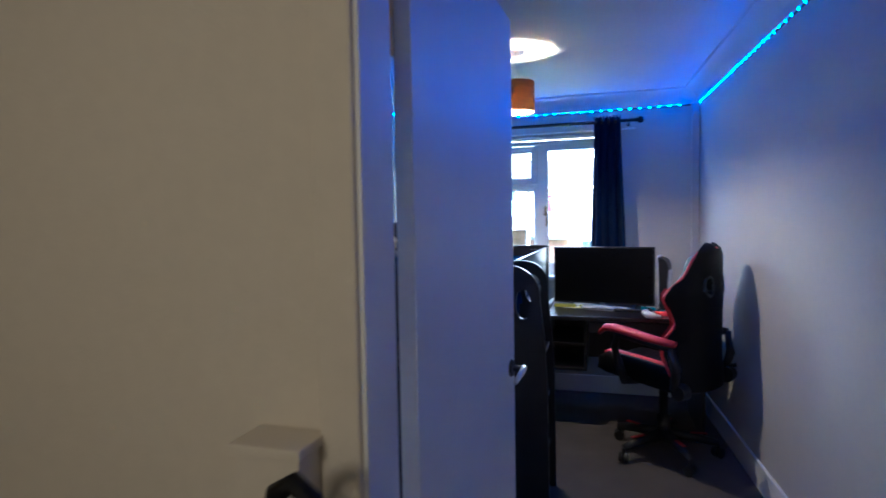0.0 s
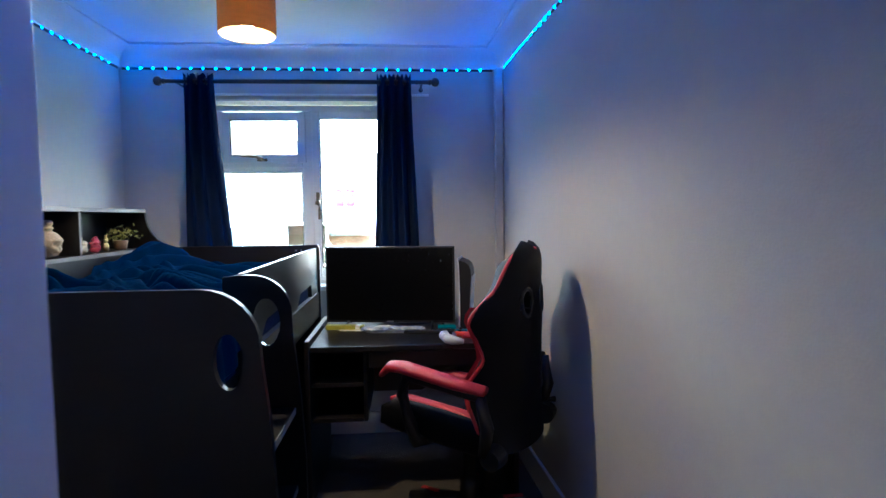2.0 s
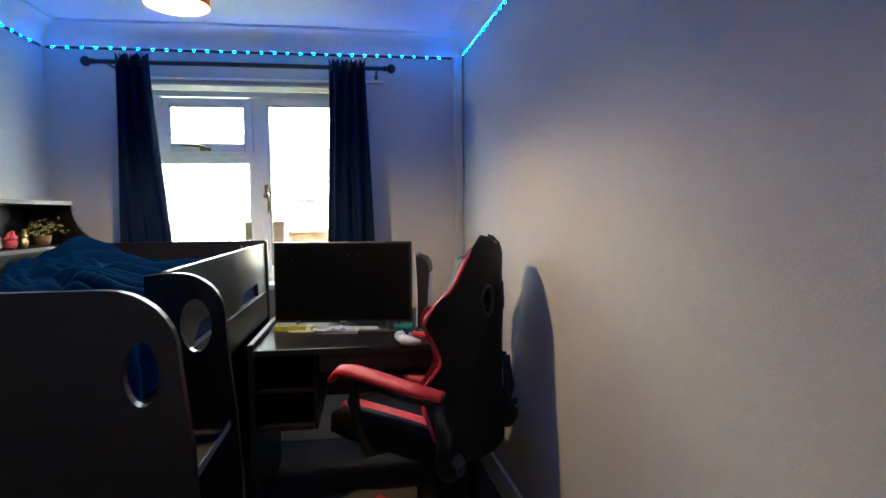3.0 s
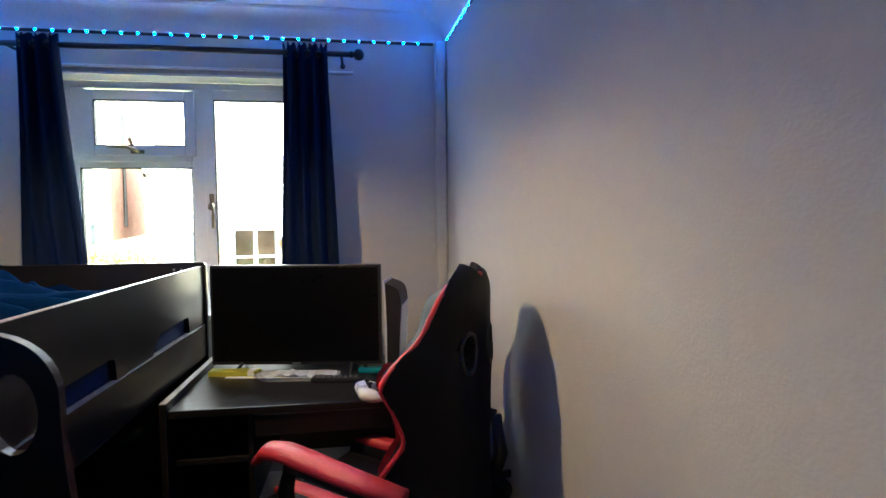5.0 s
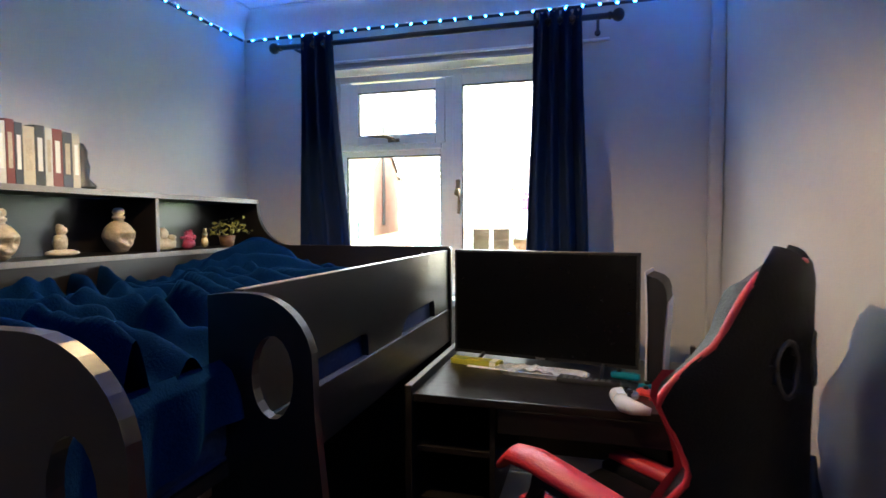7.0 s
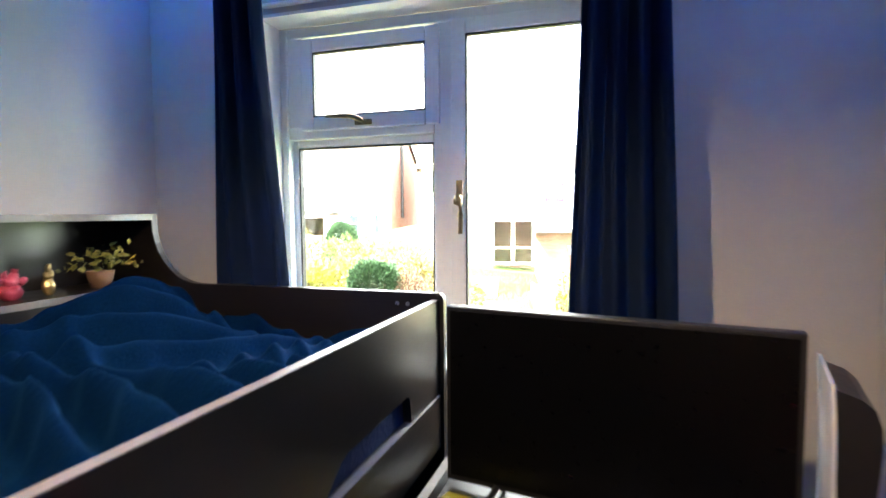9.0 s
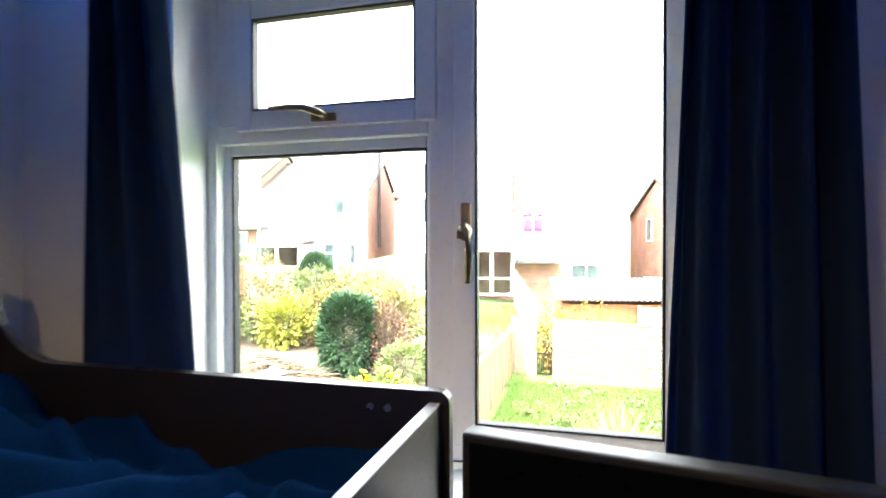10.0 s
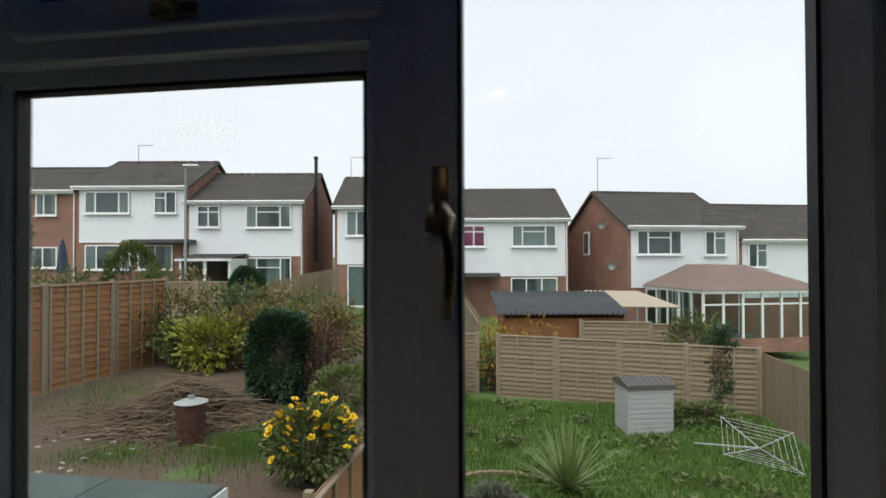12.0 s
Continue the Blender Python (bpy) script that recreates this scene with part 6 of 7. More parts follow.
pale_fence(tuple(S(-7.3, 20.0))[:2], tuple(S(-5.0, 26.0))[:2], (0.35, 1.8), (0.95, 1.8), M["fence_grey"], "slatted fence rising towards the houses", 0.16, 0.10)
lap_fence(tuple(S(-9.8, 18.6))[:2], tuple(S(-7.0, 18.6))[:2], 0.62, 1.8, M["fence_grey"], "weathered fence behind the shrubs", 14, 4)
# low iron gate
gate = thing("garden_gate", "low dark metal bar gate between fences", "gate", pose(-1.72, 20.35, -2.70, 0, 0, -6))
for i in range(7):
    bm = bmesh.new()
    cyl(bm, (0.07 * i + 0.03, 0, 0.05), (0.07 * i + 0.03, 0, 0.75), 0.010, n=6)
    part("bar", bm, M["black_plastic"], gate)
for z in (0.1, 0.72):
    part("rail", boxes(((0.0, -0.012, z), (0.5, 0.012, z + 0.03))), M["black_plastic"], gate)
binn = thing("dustbin", "dark grey plastic bin behind the gate", "bin", pose(-1.38, 21.2, -2.66))
bm = bmesh.new()
lathe(bm, [(0.0, 0.0), (0.20, 0.0), (0.26, 0.75), (0.29, 0.76), (0.29, 0.82), (0.10, 0.88), (0.0, 0.88)], n=16)
part("body", bm, M["lamp_post"], binn)

# ---- sheds, box, roof ----
M["shed_wood"] = material("orange_shed_board", (0.27, 0.115, 0.045), 0.8, vary=0.25, scale=3, bump=0.3, stretch=(1, 1, 6))
M["corrugated"] = material("dark_corrugated_sheet", (0.055, 0.058, 0.064), 0.75, vary=0.25, scale=3, bump=0.2)
M["canvas"] = material("beige_awning_sheet", (0.42, 0.36, 0.27), 0.8, vary=0.12)
shed = thing("garden_shed", "orange wooden shed with a dark corrugated roof", "shed", LAST_VIEW @ pose(2.0, 17.9, 0))
for i in range(14):
    part("board", boxes(((0, -0.012 - 0.004 * (i % 2), -2.6 + 0.145 * i), (3.9, 0.01, -2.46 + 0.145 * i))), M["shed_wood"], shed)
part("side_wall", boxes(((0, 0.011, -2.6), (0.03, 2.4, -0.45)), ((3.87, 0.011, -2.6), (3.9, 2.4, -0.45)), ((0.03, 2.37, -2.6), (3.87, 2.4, -0.45))), M["shed_wood"], shed)
bm = bmesh.new()
nn = 120
r0 = [bm.verts.new((-0.25 + 4.3 * i / nn, -0.3, -0.42 + 0.03 * math.sin(i * 1.3))) for i in range(nn + 1)]
r1 = [bm.verts.new((-0.25 + 4.3 * i / nn, 2.6, 0.14 + 0.03 * math.sin(i * 1.3))) for i in range(nn + 1)]
for i in range(nn):
    bm.faces.new((r0[i], r0[i + 1], r1[i + 1], r1[i]))
ob = part("roof", bm, M["corrugated"], shed, "dark corrugated roof sheet", smooth=True)
ob.modifiers.new("thick", "SOLIDIFY").thickness = 0.012
awn = thing("awning", "beige flat awning sheet on thin posts", "awning", LAST_VIEW @ pose(5.9, 19.0, 0))
bm = bmesh.new()
v = [bm.verts.new(c) for c in ((0, 0, -0.33), (2.35, 0, -0.36), (1.6, 2.2, 0.06), (-0.5, 2.2, 0.10))]
bm.faces.new(v)
ob = part("sheet", bm, M["canvas"], awn)
ob.modifiers.new("thick", "SOLIDIFY").thickness = 0.03
for x, y, z in ((0.05, 0.05, -0.36), (2.25, 0.05, -0.4), (1.55, 2.1, 0.02), (-0.45, 2.1, 0.06)):
    bm = bmesh.new()
    cyl(bm, (x, y, -2.75), (x, y, z), 0.03, n=8)
    part("post", bm, M["clad"], awn)

sb = thing("storage_box", "pale grey plastic garden storage box with a dark lid", "storage box", pose(2.45, 17.45, -2.74, 0, 0, 14))
M["grey_plastic"] = material("pale_grey_plastic", (0.42, 0.43, 0.42), 0.5, vary=0.08, scale=2, bump=0.08)
M["dark_lid"] = material("brown_grey_lid", (0.10, 0.09, 0.085), 0.6, vary=0.15, bump=0.1)
part("body", boxes(((-0.55, -0.38, 0), (0.55, 0.38, 1.12)), bevel=0.02), M["grey_plastic"], sb)
for i in range(9):
    part("rib", boxes(((-0.50, -0.39, 0.08 + 0.115 * i), (0.50, -0.379, 0.165 + 0.115 * i)), bevel=0.004), M["grey_plastic"], sb)
    part("rib", boxes(((-0.561, -0.33, 0.08 + 0.115 * i), (-0.549, 0.33, 0.165 + 0.115 * i)), bevel=0.004), M["grey_plastic"], sb)
bm = bmesh.new()
prism(bm, [(-0.44, 1.125), (0.42, 1.125), (0.42, 1.24), (0.0, 1.32), (-0.44, 1.20)], 1.18, Matrix(((0, 1, 0, 0), (1, 0, 0, 0), (0, 0, 1, 0), (0, 0, 0, 1))))
lid = part("lid", bm, M["dark_lid"], sb, "dark brown-grey sloping lid")
for i in range(8):
    x = -0.5 + 0.14 * i
    bm = bmesh.new()
    v = [bm.verts.new(c) for c in ((x, -0.44, 1.203), (x + 0.06, -0.44, 1.203), (x + 0.06, 0.0, 1.325), (x, 0.0, 1.325), (x, -0.44, 1.215), (x + 0.06, -0.44, 1.215), (x + 0.06, 0.0, 1.337), (x, 0.0, 1.337))]
    for k in ((0, 1, 2, 3), (4, 5, 6, 7), (0, 1, 5, 4), (0, 3, 7, 4), (1, 2, 6, 5), (3, 2, 6, 7)):
        bm.faces.new([v[i2] for i2 in k])
    part("lid_rib", bm, M["dark_lid"], lid)

ext = thing("flat_roof_extension", "rear extension with a green-grey felt flat roof", "extension")
part("wall", boxes(((-8.5, YN + 0.31, -3.0), (-2.62, 7.75, -0.48))), M["brick"], ext, "red brick extension wall")
part("felt_roof", boxes(((-8.6, YN + 0.302, -0.48), (-2.60, 7.86, -0.36)), bevel=0.03), M["felt"], ext, "green-grey mineral felt roof")
part("fascia", boxes(((-2.597, YN + 0.302, -0.56), (-2.58, 7.88, -0.39))), M["clad"], ext, "white roof edge board")
part("felt_lap", boxes(((-3.6, YN + 0.31, -0.3595), (-3.57, 7.84, -0.354))), M["felt"], ext, "felt lap joint")

inc = thing("incinerator_bin", "rusty perforated metal bin with a lid", "bin", LAST_VIEW @ pose(-3.74, 8.15, -1.30))
M["rust"] = material("rusty_steel", (0.10, 0.045, 0.03), 0.85, metal=0.2, vary=0.45, scale=10, fine=60, bump=0.4)
M["zinc"] = material("dull_zinc", (0.42, 0.44, 0.42), 0.5, metal=0.6, vary=0.15, bump=0.1)
bm = bmesh.new()
lathe(bm, [(0.0, 0.0), (0.19, 0.0), (0.20, 0.30), (0.21, 0.58), (0.0, 0.58)], n=24)
part("drum", bm, M["rust"], inc, "rusty drum", smooth=False)
# solid black studs; their colour gives the shade inside the holes
bm = bmesh.new()
for k in range(18):
    for r in range(4):
        a = 2 * math.pi * (k + 0.5 * (r % 2)) / 18
        cyl(bm, (0.19 * math.cos(a), 0.19 * math.sin(a), 0.1 + 0.13 * r), (0.2125 * math.cos(a), 0.2125 * math.sin(a), 0.1 + 0.13 * r), 0.012, n=6)
tagged(part("vent_studs", bm, M["gasket"], inc, "black studs painted as shaded vent holes"), kind="stuff")
bm = bmesh.new()
lathe(bm, [(0.0, 0.59), (0.235, 0.585), (0.24, 0.60), (0.12, 0.64), (0.05, 0.65), (0.05, 0.70), (0.035, 0.70), (0.035, 0.65), (0.0, 0.65)], n=24)
part("lid", bm, M["zinc"], inc, "pale metal lid with a short chimney")

airer = thing("rotary_airer", "fallen grey wire clothes airer on the lawn", "clothes airer", LAST_VIEW @ pose(6.3, 11.0, -2.66))
for i in range(4):
    a = radians(90 * i + 20)
    bm = bmesh.new()
    cyl(bm, (0, 0, 0.25), (0.95 * math.cos(a), 0.95 * math.sin(a), 0.35 + 0.3 * math.sin(a)), 0.014, n=6)
    part("arm", bm, M["zinc"], airer)
for r in (0.35, 0.5, 0.65, 0.8, 0.93):
    bm = bmesh.new()
    pts = [(r * math.cos(radians(90 * i + 20)), r * math.sin(radians(90 * i + 20)), 0.25 + (0.1 + 0.3 * math.sin(radians(90 * i + 20))) * r / 0.95) for i in range(5)]
    tube(bm, pts, 0.004, n=5)
    part("line", bm, M["white_plastic"], airer)
bm = bmesh.new()
cyl(bm, (0, 0, 0.25), (-0.9, 0.9, 0.05), 0.02, n=8)
part("mast", bm, M["zinc"], airer)


# ---- planting ----
def leaf_mat(name, a, b, rough=0.55):
    return material(name, a, rough, vary=0.35, second=b, scale=3, fine=20, bump=0.0, per_object=0.7, island=True)


LEAF = {"yellow": leaf_mat("variegated_leaf", (0.10, 0.14, 0.02), (0.42, 0.42, 0.06)), "dark": leaf_mat("dark_green_leaf", (0.014, 0.042, 0.018), (0.05, 0.105, 0.04)),
        "mid": leaf_mat("green_leaf", (0.05, 0.085, 0.023), (0.17, 0.21, 0.055)), "olive": leaf_mat("autumn_leaf", (0.08, 0.075, 0.024), (0.26, 0.21, 0.055)),
        "brown": leaf_mat("dry_brown_leaf", (0.07, 0.035, 0.02), (0.17, 0.09, 0.05)), "gold": leaf_mat("gold_leaf", (0.20, 0.13, 0.02), (0.48, 0.34, 0.05)),
        "grass": leaf_mat("grass_blade", (0.045, 0.105, 0.018), (0.17, 0.29, 0.05)), "straw": leaf_mat("dry_stalk", (0.085, 0.058, 0.032), (0.22, 0.155, 0.09)),
        "yucca": leaf_mat("pale_green_sword_leaf", (0.12, 0.19, 0.055), (0.34, 0.42, 0.15)), "lav": leaf_mat("grey_green_leaf", (0.09, 0.10, 0.07), (0.20, 0.21, 0.16)),
        "bark": material("twig_bark", (0.075, 0.052, 0.036), 0.9, vary=0.3)}


def leaves_mesh(name, centres, normals_rnd, size, mat, aspect=0.55, seed=1):
    """Many small pointed leaves at the given places."""
    r = np.random.RandomState(seed)
    n = len(centres)
    ax = r.normal(size=(n, 3))
    ax /= np.linalg.norm(ax, axis=1)[:, None]
    bx = np.cross(ax, r.normal(size=(n, 3)))
    bx /= np.linalg.norm(bx, axis=1)[:, None]
    s = size * (0.6 + 0.8 * r.rand(n))[:, None]
    c = np.asarray(centres)
    v = np.stack([c - ax * s, c + bx * s * aspect, c + ax * s, c - bx * s * aspect], 1).reshape(-1, 3)
    me = bpy.data.meshes.new(name)
    me.from_pydata(v.tolist(), [], [(4 * i, 4 * i + 1, 4 * i + 2, 4 * i + 3) for i in range(n)])
    me.materials.append(mat)
    return me


def bush(name, at, rx, ry, h, n, size, mat, label, seed, cat="shrub", lumps=0.35, fill=0.55, twigs=8, square=2.0):
    """A shrub: stems from the ground and a crown of many leaves with an uneven outline."""
    r = np.random.RandomState(seed)
    g = ground_z(at[0], at[1]) if len(at) < 3 else at[2]
    t = thing(name, label, cat, pose(at[0], at[1], g))
    d = r.normal(size=(n, 3))
    d /= (np.abs(d) ** square).sum(1)[:, None] ** (1 / square)
    rad = fill + (1 - fill) * r.rand(n) ** 0.4
    bump = np.array([noise.noise((p[0] * 2.2 + seed, p[1] * 2.2, p[2] * 2.2)) for p in d]) * lumps + np.array([noise.noise((p[0] * 6, p[1] * 6 + seed, p[2] * 6)) for p in d]) * lumps * 0.45
    rad = rad * (1 + bump)
    c = d * rad[:, None] * np.array([rx, ry, h * 0.5]) + np.array([0, 0, h * 0.52])
    c[:, 2] = np.maximum(c[:, 2], 0.03)
    ob = new("leaves", leaves_mesh("leaves", c, None, size, mat, seed=seed))
    ob.parent = t
    tagged(ob, kind="stuff")
    bm = bmesh.new()
    rr = random.Random(seed)
    for i in range(twigs):
        a = rr.uniform(0, 6.28)
        k = rr.uniform(0.3, 0.8)
        tube(bm, [(0.05 * math.cos(a), 0.05 * math.sin(a), -0.03), (rx * k * 0.4 * math.cos(a), ry * k * 0.4 * math.sin(a), h * 0.4), (rx * k * math.cos(a), ry * k * math.sin(a), h * rr.uniform(0.6, 0.95))], [0.018, 0.012, 0.004], n=5)
    part("stems", bm, LEAF["bark"], t, "brown stems")
    return t


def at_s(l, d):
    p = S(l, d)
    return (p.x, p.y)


bush("shrub", at_s(-3.05, 10.2), 0.52, 0.5, 1.62, 17000, 0.042, LEAF["dark"], "dense dark green clipped conifer shrub", 21, lumps=0.16, fill=0.80, square=3.6)
bush("shrub", at_s(-5.5, 12.9), 0.8, 0.7, 1.25, 3000, 0.055, LEAF["yellow"], "bright yellow-green variegated shrub", 22, lumps=0.75, fill=0.35, twigs=24)
bush("shrub", at_s(-2.3, 10.4), 0.48, 0.5, 1.5, 2400, 0.03, LEAF["brown"], "bare reddish brown twiggy shrub", 23, fill=0.3, twigs=46)
for i, (l, d, rx, h, mt, n) in enumerate(((-6.9, 14.2, 1.0, 1.9, "olive", 2600), (-5.6, 14.8, 1.1, 2.0, "mid", 2600), (-4.4, 14.6, 1.0, 1.9, "olive", 2400), (-3.4, 14.2, 0.9, 1.7, "mid", 2200), (-6.3, 13.2, 0.7, 1.2, "mid", 1600), (-2.9, 13.3, 0.7, 1.5, "olive", 1500), (-4.6, 13.3, 0.9, 1.5, "olive", 2200), (-3.7, 12.4, 0.8, 1.5, "mid", 2000), (-7.6, 13.4, 0.8, 1.5, "olive", 1600), (-2.5, 12.6, 0.7, 1.7, "olive", 1800))):
    bush("shrub", at_s(l, d), rx, rx * 0.8, h, n, 0.045, LEAF[mt], "loose autumn garden shrub with thin twigs", 30 + i, fill=0.3, twigs=22, lumps=0.5)
bush("shrub", at_s(-12.5, 22.0), 1.1, 1.0, 2.95, 4600, 0.07, LEAF["mid"], "rounded green laurel shrub", 41, lumps=0.2, fill=0.75)
bush("shrub", at_s(-6.8, 18.9), 0.72, 0.7, 2.3, 9000, 0.05, LEAF["dark"], "round clipped dark green shrub", 42, lumps=0.10, fill=0.85)
for i, (l, d) in enumerate(((-10.5, 20.0), (-9.0, 19.6), (-13.5, 20.0), (-15.5, 20.5))):
    bush("shrub", at_s(l, d), 0.9, 0.8, 2.3, 1900, 0.05, LEAF["olive" if i % 2 else "mid"], "straggly shrub behind the fence", 50 + i, fill=0.3, twigs=20)
bush("shrub", at_s(1.55, 16.9), 0.6, 0.5, 2.1, 1300, 0.05, LEAF["gold"], "golden autumn climber over the fence", 60, fill=0.2, twigs=24, lumps=0.6)
bush("shrub", at_s(2.8, 16.9), 0.9, 0.3, 2.3, 500, 0.05, LEAF["gold"], "thin golden climber along the shed", 61, fill=0.5, twigs=10)
bush("ivy", at_s(7.35, 14.55), 0.45, 0.35, 2.3, 2600, 0.05, LEAF["dark"], "dark ivy climbing the fence corner", 62, lumps=0.5, fill=0.4)
bush("ivy", at_s(7.6, 16.6), 0.9, 0.6, 2.4, 2600, 0.05, LEAF["mid"], "green climber plant growing over the back fence", 63, lumps=0.4)
bush("shrub", at_s(6.3, 13.6), 0.9, 0.6, 0.5, 1500, 0.05, LEAF["mid"], "low green weeds by the fence", 64, lumps=0.5)
bush("shrub", at_s(0.80, 8.9), 0.50, 0.40, 0.45, 1800, 0.03, LEAF["lav"], "low grey-green lavender shrub", 65, fill=0.3, twigs=30)
bush("shrub", at_s(-1.75, 9.6), 0.55, 0.5, 0.8, 1500, 0.04, LEAF["mid"], "green shrub beside the dividing fence", 66)
bush("shrub", at_s(-1.3, 12.6), 0.5, 0.6, 0.9, 1500, 0.04, LEAF["mid"], "green shrub along the dividing fence", 67)
bush("conifer_tree", at_s(-13.2, 15.5), 1.1, 1.1, 6.0, 20000, 0.10, LEAF["mid"], "tall dark green conifer tree", 68, "tree", 0.25, 0.7)

# roses: leafy bush with yellow flowers
rose = bush("rose_bush", at_s(-1.62, 6.75), 0.55, 0.6, 0.95, 2600, 0.04, LEAF["mid"], "leafy rose bush with bright yellow flowers", 70, lumps=0.4, fill=0.3, twigs=20)
M["petal"] = material("yellow_petal", (0.80, 0.56, 0.02), 0.5, vary=0.12, scale=20)
rnd = random.Random(5)
bm = bmesh.new()
for ring, (nn, r, tilt) in enumerate(((5, 0.038, 0.25), (5, 0.028, 0.6), (4, 0.016, 1.0))):
    for i in range(nn):
        a = 2 * math.pi * i / nn + ring
        c, s = math.cos(a), math.sin(a)
        ct, st = math.cos(tilt), math.sin(tilt)
        pts = [(0.0, 0.0, 0.0), (r * 0.6 * ct, -r * 0.5, r * 0.6 * st), (r * ct, 0, r * st + 0.004), (r * 0.6 * ct, r * 0.5, r * 0.6 * st)]
        bm.faces.new([bm.verts.new((c * x - s * y, s * x + c * y, z)) for x, y, z in pts])
FLOWER = bpy.data.meshes.new("flower")
bm.to_mesh(FLOWER)
bm.free()
FLOWER.materials.append(M["petal"])
for i in range(78):
    o = new("flower", FLOWER)
    a, k = rnd.uniform(0, 6.28), rnd.uniform(0.35, 1.0)
    o.parent = rose
    o.location = (0.62 * k * math.cos(a), 0.62 * k * math.sin(a), 0.95 - 0.45 * k * k + rnd.uniform(-0.08, 0.14))
    o.rotation_euler = (rnd.uniform(-0.7, 0.7), rnd.uniform(-0.7, 0.7), rnd.uniform(0, 6))
    o.scale = (1.55,) * 3

# yucca
yu = thing("spiky_plant", "pale green spiky sword-leaved plant on the lawn", "plant", pose(*at_s(2.15, 9.6), -2.72))
rnd = random.Random(6)
bm = bmesh.new()
for i in range(190):
    a, e = rnd.uniform(0, 6.28), rnd.uniform(0.45, 1.5)
    ln = rnd.uniform(0.95, 1.45)
    dirh, up = math.cos(e), math.sin(e)
    w = 0.018
    prev = None
    for s in range(4):
        t = s / 3
        rr = ln * dirh * t
        z = 0.08 + ln * up * t - 0.25 * dirh * t * t
        ww = w * (1 - t) + 0.001
        p = (rr * math.cos(a), rr * math.sin(a), z)
        l0 = bm.verts.new((p[0] - ww * math.sin(a), p[1] + ww * math.cos(a), z))
        l1 = bm.verts.new((p[0] + ww * math.sin(a), p[1] - ww * math.cos(a), z))
        if prev:
            bm.faces.new((prev[0], prev[1], l1, l0))
        prev = (l0, l1)
tagged(part("leaves", bm, LEAF["yucca"], yu, "long pale green pointed leaves"), kind="stuff")

# brushwood heap
heap = thing("brushwood_heap", "heap of cut dry twigs and stalks on bare soil", "brushwood", pose(*at_s(-4.3, 9.3), -1.30))
rnd = random.Random(7)
bm = bmesh.new()
for i in range(900):
    cx, cy = rnd.gauss(0, 0.80), rnd.gauss(0, 0.50)
    hz = 0.68 * math.exp(-(cx / 0.8) ** 2 - (cy / 0.6) ** 2)
    a, ln = rnd.gauss(0.1, 0.9), rnd.uniform(0.2, 0.65)
    z = rnd.uniform(0.01, 0.06 + hz)
    dz = rnd.uniform(-0.08, 0.16)
    dx, dy = ln * math.cos(a), ln * math.sin(a)
    tube(bm, [(cx - dx, cy - dy, max(0.01, z - dz)), (cx, cy, z + 0.03), (cx + dx, cy + dy, max(0.01, z + dz * 0.5))], [0.007, 0.009, 0.004], n=4)
tagged(part("twigs", bm, LEAF["straw"], heap, "dry pale twigs"), kind="stuff")
r = np.random.RandomState(8)
c = np.stack([r.normal(0, 0.9, 4000), r.normal(0, 0.55, 4000), np.zeros(4000)], 1)
c[:, 2] = 0.02 + r.rand(4000) * 0.55 * np.exp(-(c[:, 0] / 0.8) ** 2 - (c[:, 1] / 0.6) ** 2)
ob = new("dry_leaves", leaves_mesh("dry_leaves", c, None, 0.03, LEAF["brown"], seed=9))
ob.parent = heap
tagged(ob, kind="stuff")


# grass blades and lawn weeds
def grass(name, n, place, hmin, hmax, mat, label, seed, w=0.006):
    r = np.random.RandomState(seed)
    v, f = [], []
    for i in range(n):
        p = place(r)
        if p is None:
            continue
        x, y = p
        z = ground_z(x, y)
        a, h = r.rand() * 6.283, hmin + (hmax - hmin) * r.rand()
        dx, dy, lean = math.cos(a) * w, math.sin(a) * w, h * 0.6 * (r.rand() - 0.5)
        k = len(v)
        v += [(x - dx, y - dy, z - 0.01), (x + dx, y + dy, z - 0.01), (x + lean * math.sin(a), y - lean * math.cos(a), z + h)]
        f.append((k, k + 1, k + 2))
    me = bpy.data.meshes.new(name)
    me.from_pydata(v, [], f)
    me.materials.append(mat)
    return tagged(new(name, me), label, "grass", "", "stuff")


def lawn(r):
    x, y = -2.3 + 7.9 * r.rand(), 9.0 + 10.6 * r.rand() ** 1.2
    if noise.noise((x * 0.6, y * 0.6, 4)) < -0.5:
        return None
    return x, y


def patch(l, d, rl, rd):
    def f(r):
        p = S(l + r.normal() * rl, d + r.normal() * rd)
        return (p.x, p.y) if p.x < DIV - 0.32 else None
    return f


grass("lawn_grass", 85000, lawn, 0.05, 0.16, LEAF["grass"], "rough tufted green lawn grass", 1, 0.009)
grass("grass_patch", 4500, patch(-2.75, 8.0, 0.5, 0.5), 0.05, 0.17, LEAF["grass"], "bright grass tufts on bare soil", 2)
grass("grass_patch", 1600, patch(-4.6, 7.6, 0.55, 0.25), 0.03, 0.10, LEAF["grass"], "thin grass on bare soil", 3)
grass("grass_patch", 2200, patch(-6.5, 10.8, 0.9, 0.8), 0.03, 0.10, LEAF["grass"], "thin grass along the fence", 4)
grass("grass_patch", 2500, patch(-2.0, 11.5, 0.5, 1.4), 0.03, 0.12, LEAF["grass"], "grass beside the dividing fence", 5)
r = np.random.RandomState(12)
c = np.stack([-2.2 + 7.6 * r.rand(2600), 10 + 9 * r.rand(2600), np.zeros(2600)], 1)
c[:, 2] = -2.66 + 0.05 * r.rand(2600)
tagged(new("lawn_weeds", leaves_mesh("lawn_weeds", c, None, 0.045, LEAF["mid"], seed=13)), "broad-leaved weeds in the lawn", "weeds", "", "stuff")
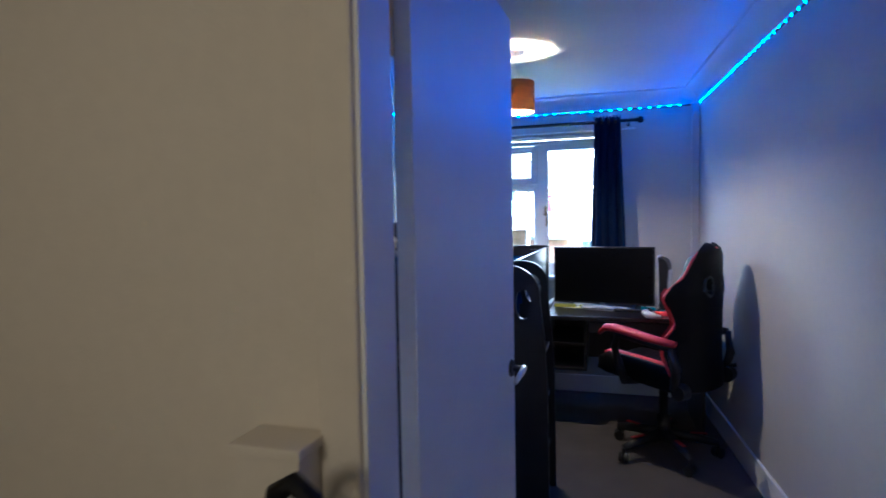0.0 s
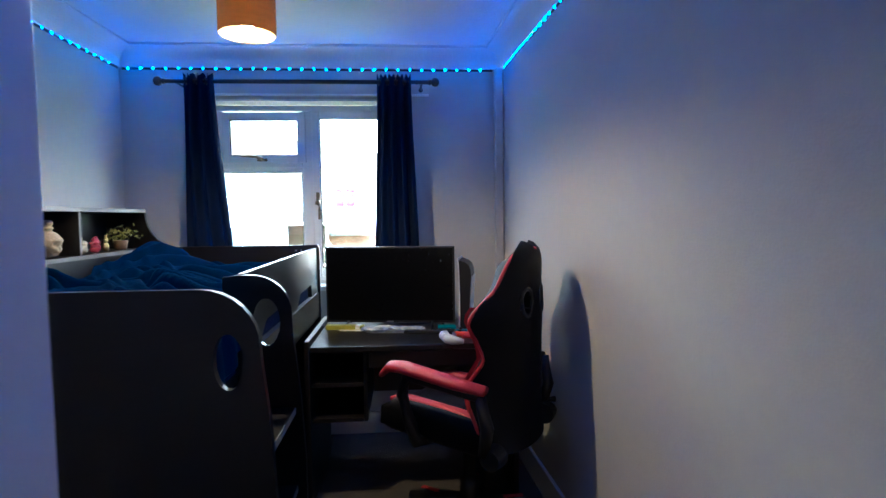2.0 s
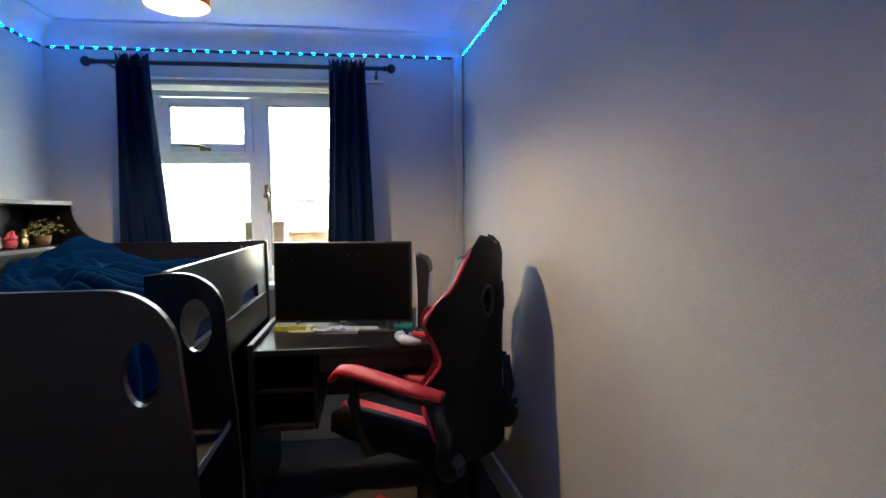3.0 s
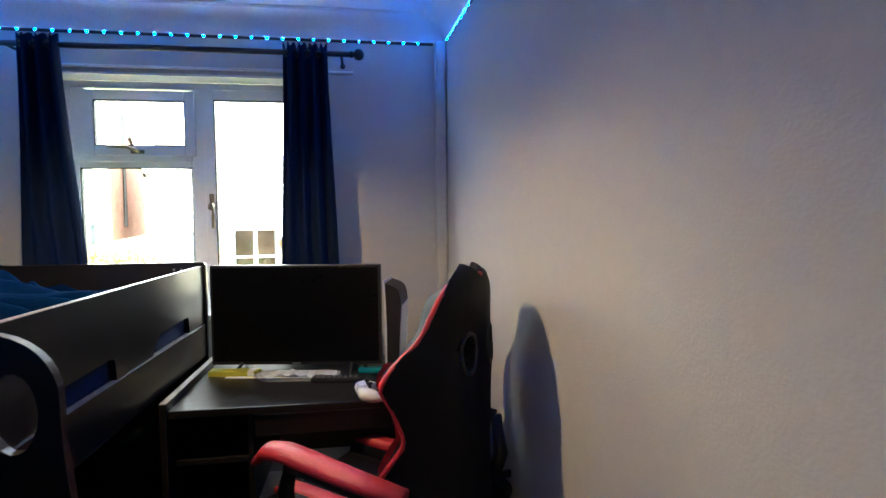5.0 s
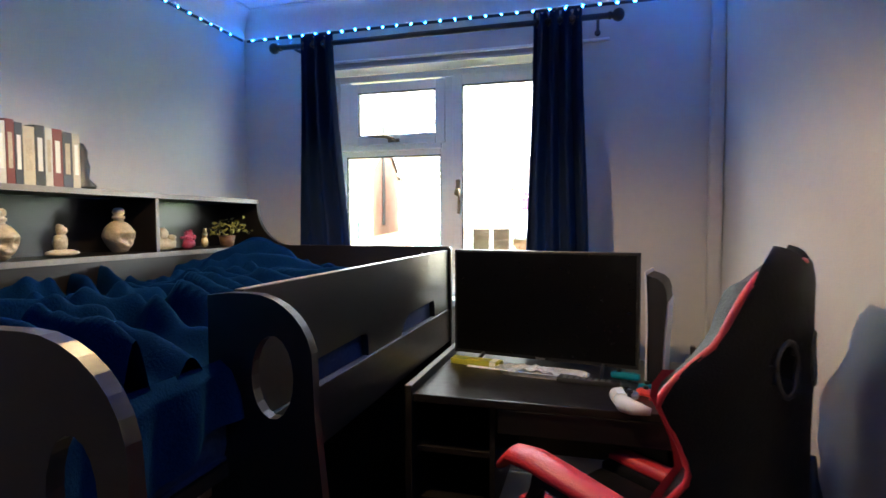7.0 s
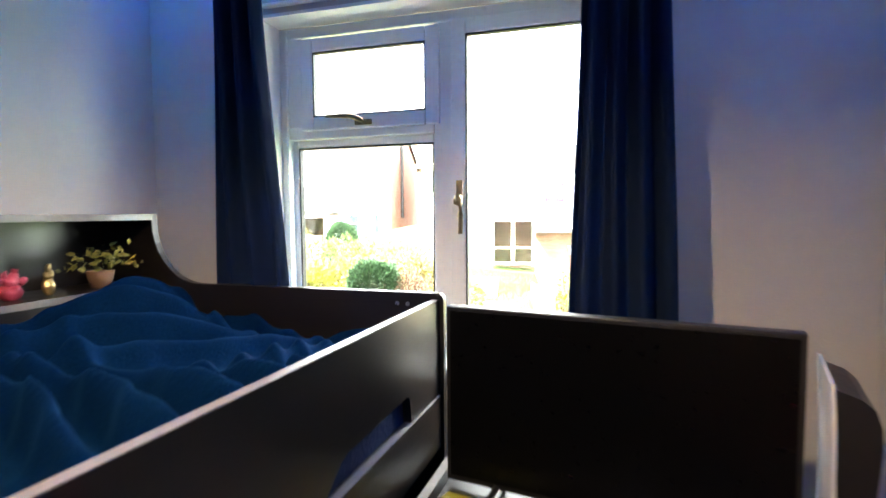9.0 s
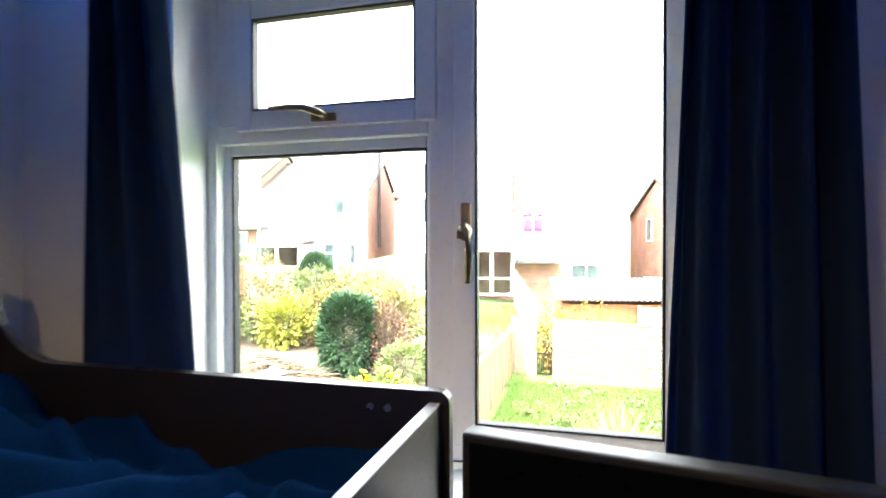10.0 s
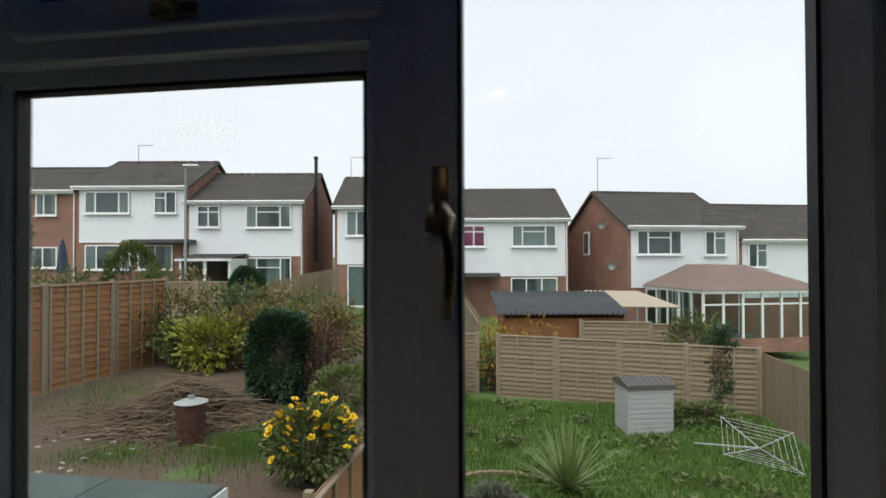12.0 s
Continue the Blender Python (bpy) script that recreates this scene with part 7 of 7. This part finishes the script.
# rosettes of dock and dandelion that stand out of the lawn
r = np.random.RandomState(31)
for i in range(34):
    x, y = -1.9 + 7.0 * r.rand(), 10.5 + 8.5 * r.rand() ** 0.9
    n = int(40 + 60 * r.rand())
    c = np.stack([r.normal(0, 0.16, n), r.normal(0, 0.14, n), 0.05 + 0.14 * r.rand(n)], 1)
    o = new("weed_clump", leaves_mesh("weed_clump", c, None, 0.075, LEAF["mid"] if i % 3 else LEAF["grass"], 0.3, 200 + i))
    o.location = (x, y, ground_z(x, y))
    tagged(o, "leafy weed clump growing in the rough lawn", "weed", "weeds in the lawn")
# stones and litter on the soil
rnd = random.Random(14)
for i in range(26):
    p = S(rnd.uniform(-6.2, -2.6), rnd.uniform(7.0, 9.0))
    bm = bmesh.new()
    bmesh.ops.create_icosphere(bm, subdivisions=1, radius=1.0)
    for v in bm.verts:
        v.co *= 1 + 0.35 * noise.noise(v.co * 2 + Vector((i, 0, 0)))
    bmesh.ops.scale(bm, vec=(rnd.uniform(0.03, 0.07), rnd.uniform(0.02, 0.05), rnd.uniform(0.012, 0.03)), verts=bm.verts)
    o = finish("stone", bm, M["concrete"], None, "small pale stone on bare soil", False, "stone", "stones on the soil")
    o.location = (p.x, p.y, ground_z(p.x, p.y) + 0.01)
# brick edging of a flower bed
edge = thing("bed_edging", "curved row of bricks edging a flower bed", "edging", pose(*at_s(1.1, 9.9), -2.70))
for i in range(13):
    a = radians(200 - 14 * i)
    part("brick", box(bmesh.new(), (-0.10, -0.05, 0), (0.10, 0.05, 0.09), 0.006, Matrix.Translation((0.85 * math.cos(a), 0.5 * math.sin(a), 0)) @ Matrix.Rotation(a + radians(90), 4, "Z")), M["fence_grey"], edge)
# raised timber bed beyond the left garden
for i in range(3):
    sl_ = thing("timber_sleeper", "weathered timber sleeper edging a terrace", "sleeper", LAST_VIEW @ pose(-2.6, 15.6 + 0.25 * i, -1.2 + 0.2 * i))
    part("beam", boxes(((0, 0, 0), (1.9, 0.2, 0.19)), bevel=0.01), M["fence_grey"], sl_)


def beyond(r):
    p = S(-4.2 + 5.0 * r.rand(), 15.0 + 12.5 * r.rand())
    return (p.x, p.y)


grass("far_grass", 16000, beyond, 0.05, 0.18, LEAF["grass"], "long grass on the plot beyond the shrubs", 6, 0.012)
# closed parasol by the far brick house
para = thing("parasol", "closed dark blue garden parasol", "parasol", LAST_VIEW @ pose(-18.3, 26.3, 0))
M["parasol"] = material("dark_blue_canvas", (0.03, 0.045, 0.085), 0.85, vary=0.2)
bm = bmesh.new()
lathe(bm, [(0.0, 2.35), (0.05, 2.33), (0.14, 1.9), (0.22, 1.2), (0.26, 0.75), (0.20, 0.70), (0.0, 0.72)], n=12)
for i, v in enumerate(bm.verts):
    v.co.x *= 1 + 0.12 * math.sin(i * 2.6)
part("canopy", bm, M["parasol"], para, "folded blue canopy")
bm = bmesh.new()
cyl(bm, (0, 0, -0.4), (0, 0, 2.4), 0.025, n=8)
part("pole", bm, M["lamp_post"], para)
# stick leaning on the fence, post by the roses
stick = thing("garden_cane", "thin pale cane leaning on the orange fence", "cane")
bm = bmesh.new()
tube(bm, [(-9.0, 11.9, -1.27), (-9.72, 11.7, 0.1)], [0.018, 0.015], n=6)
part("cane", bm, M["post"], stick)
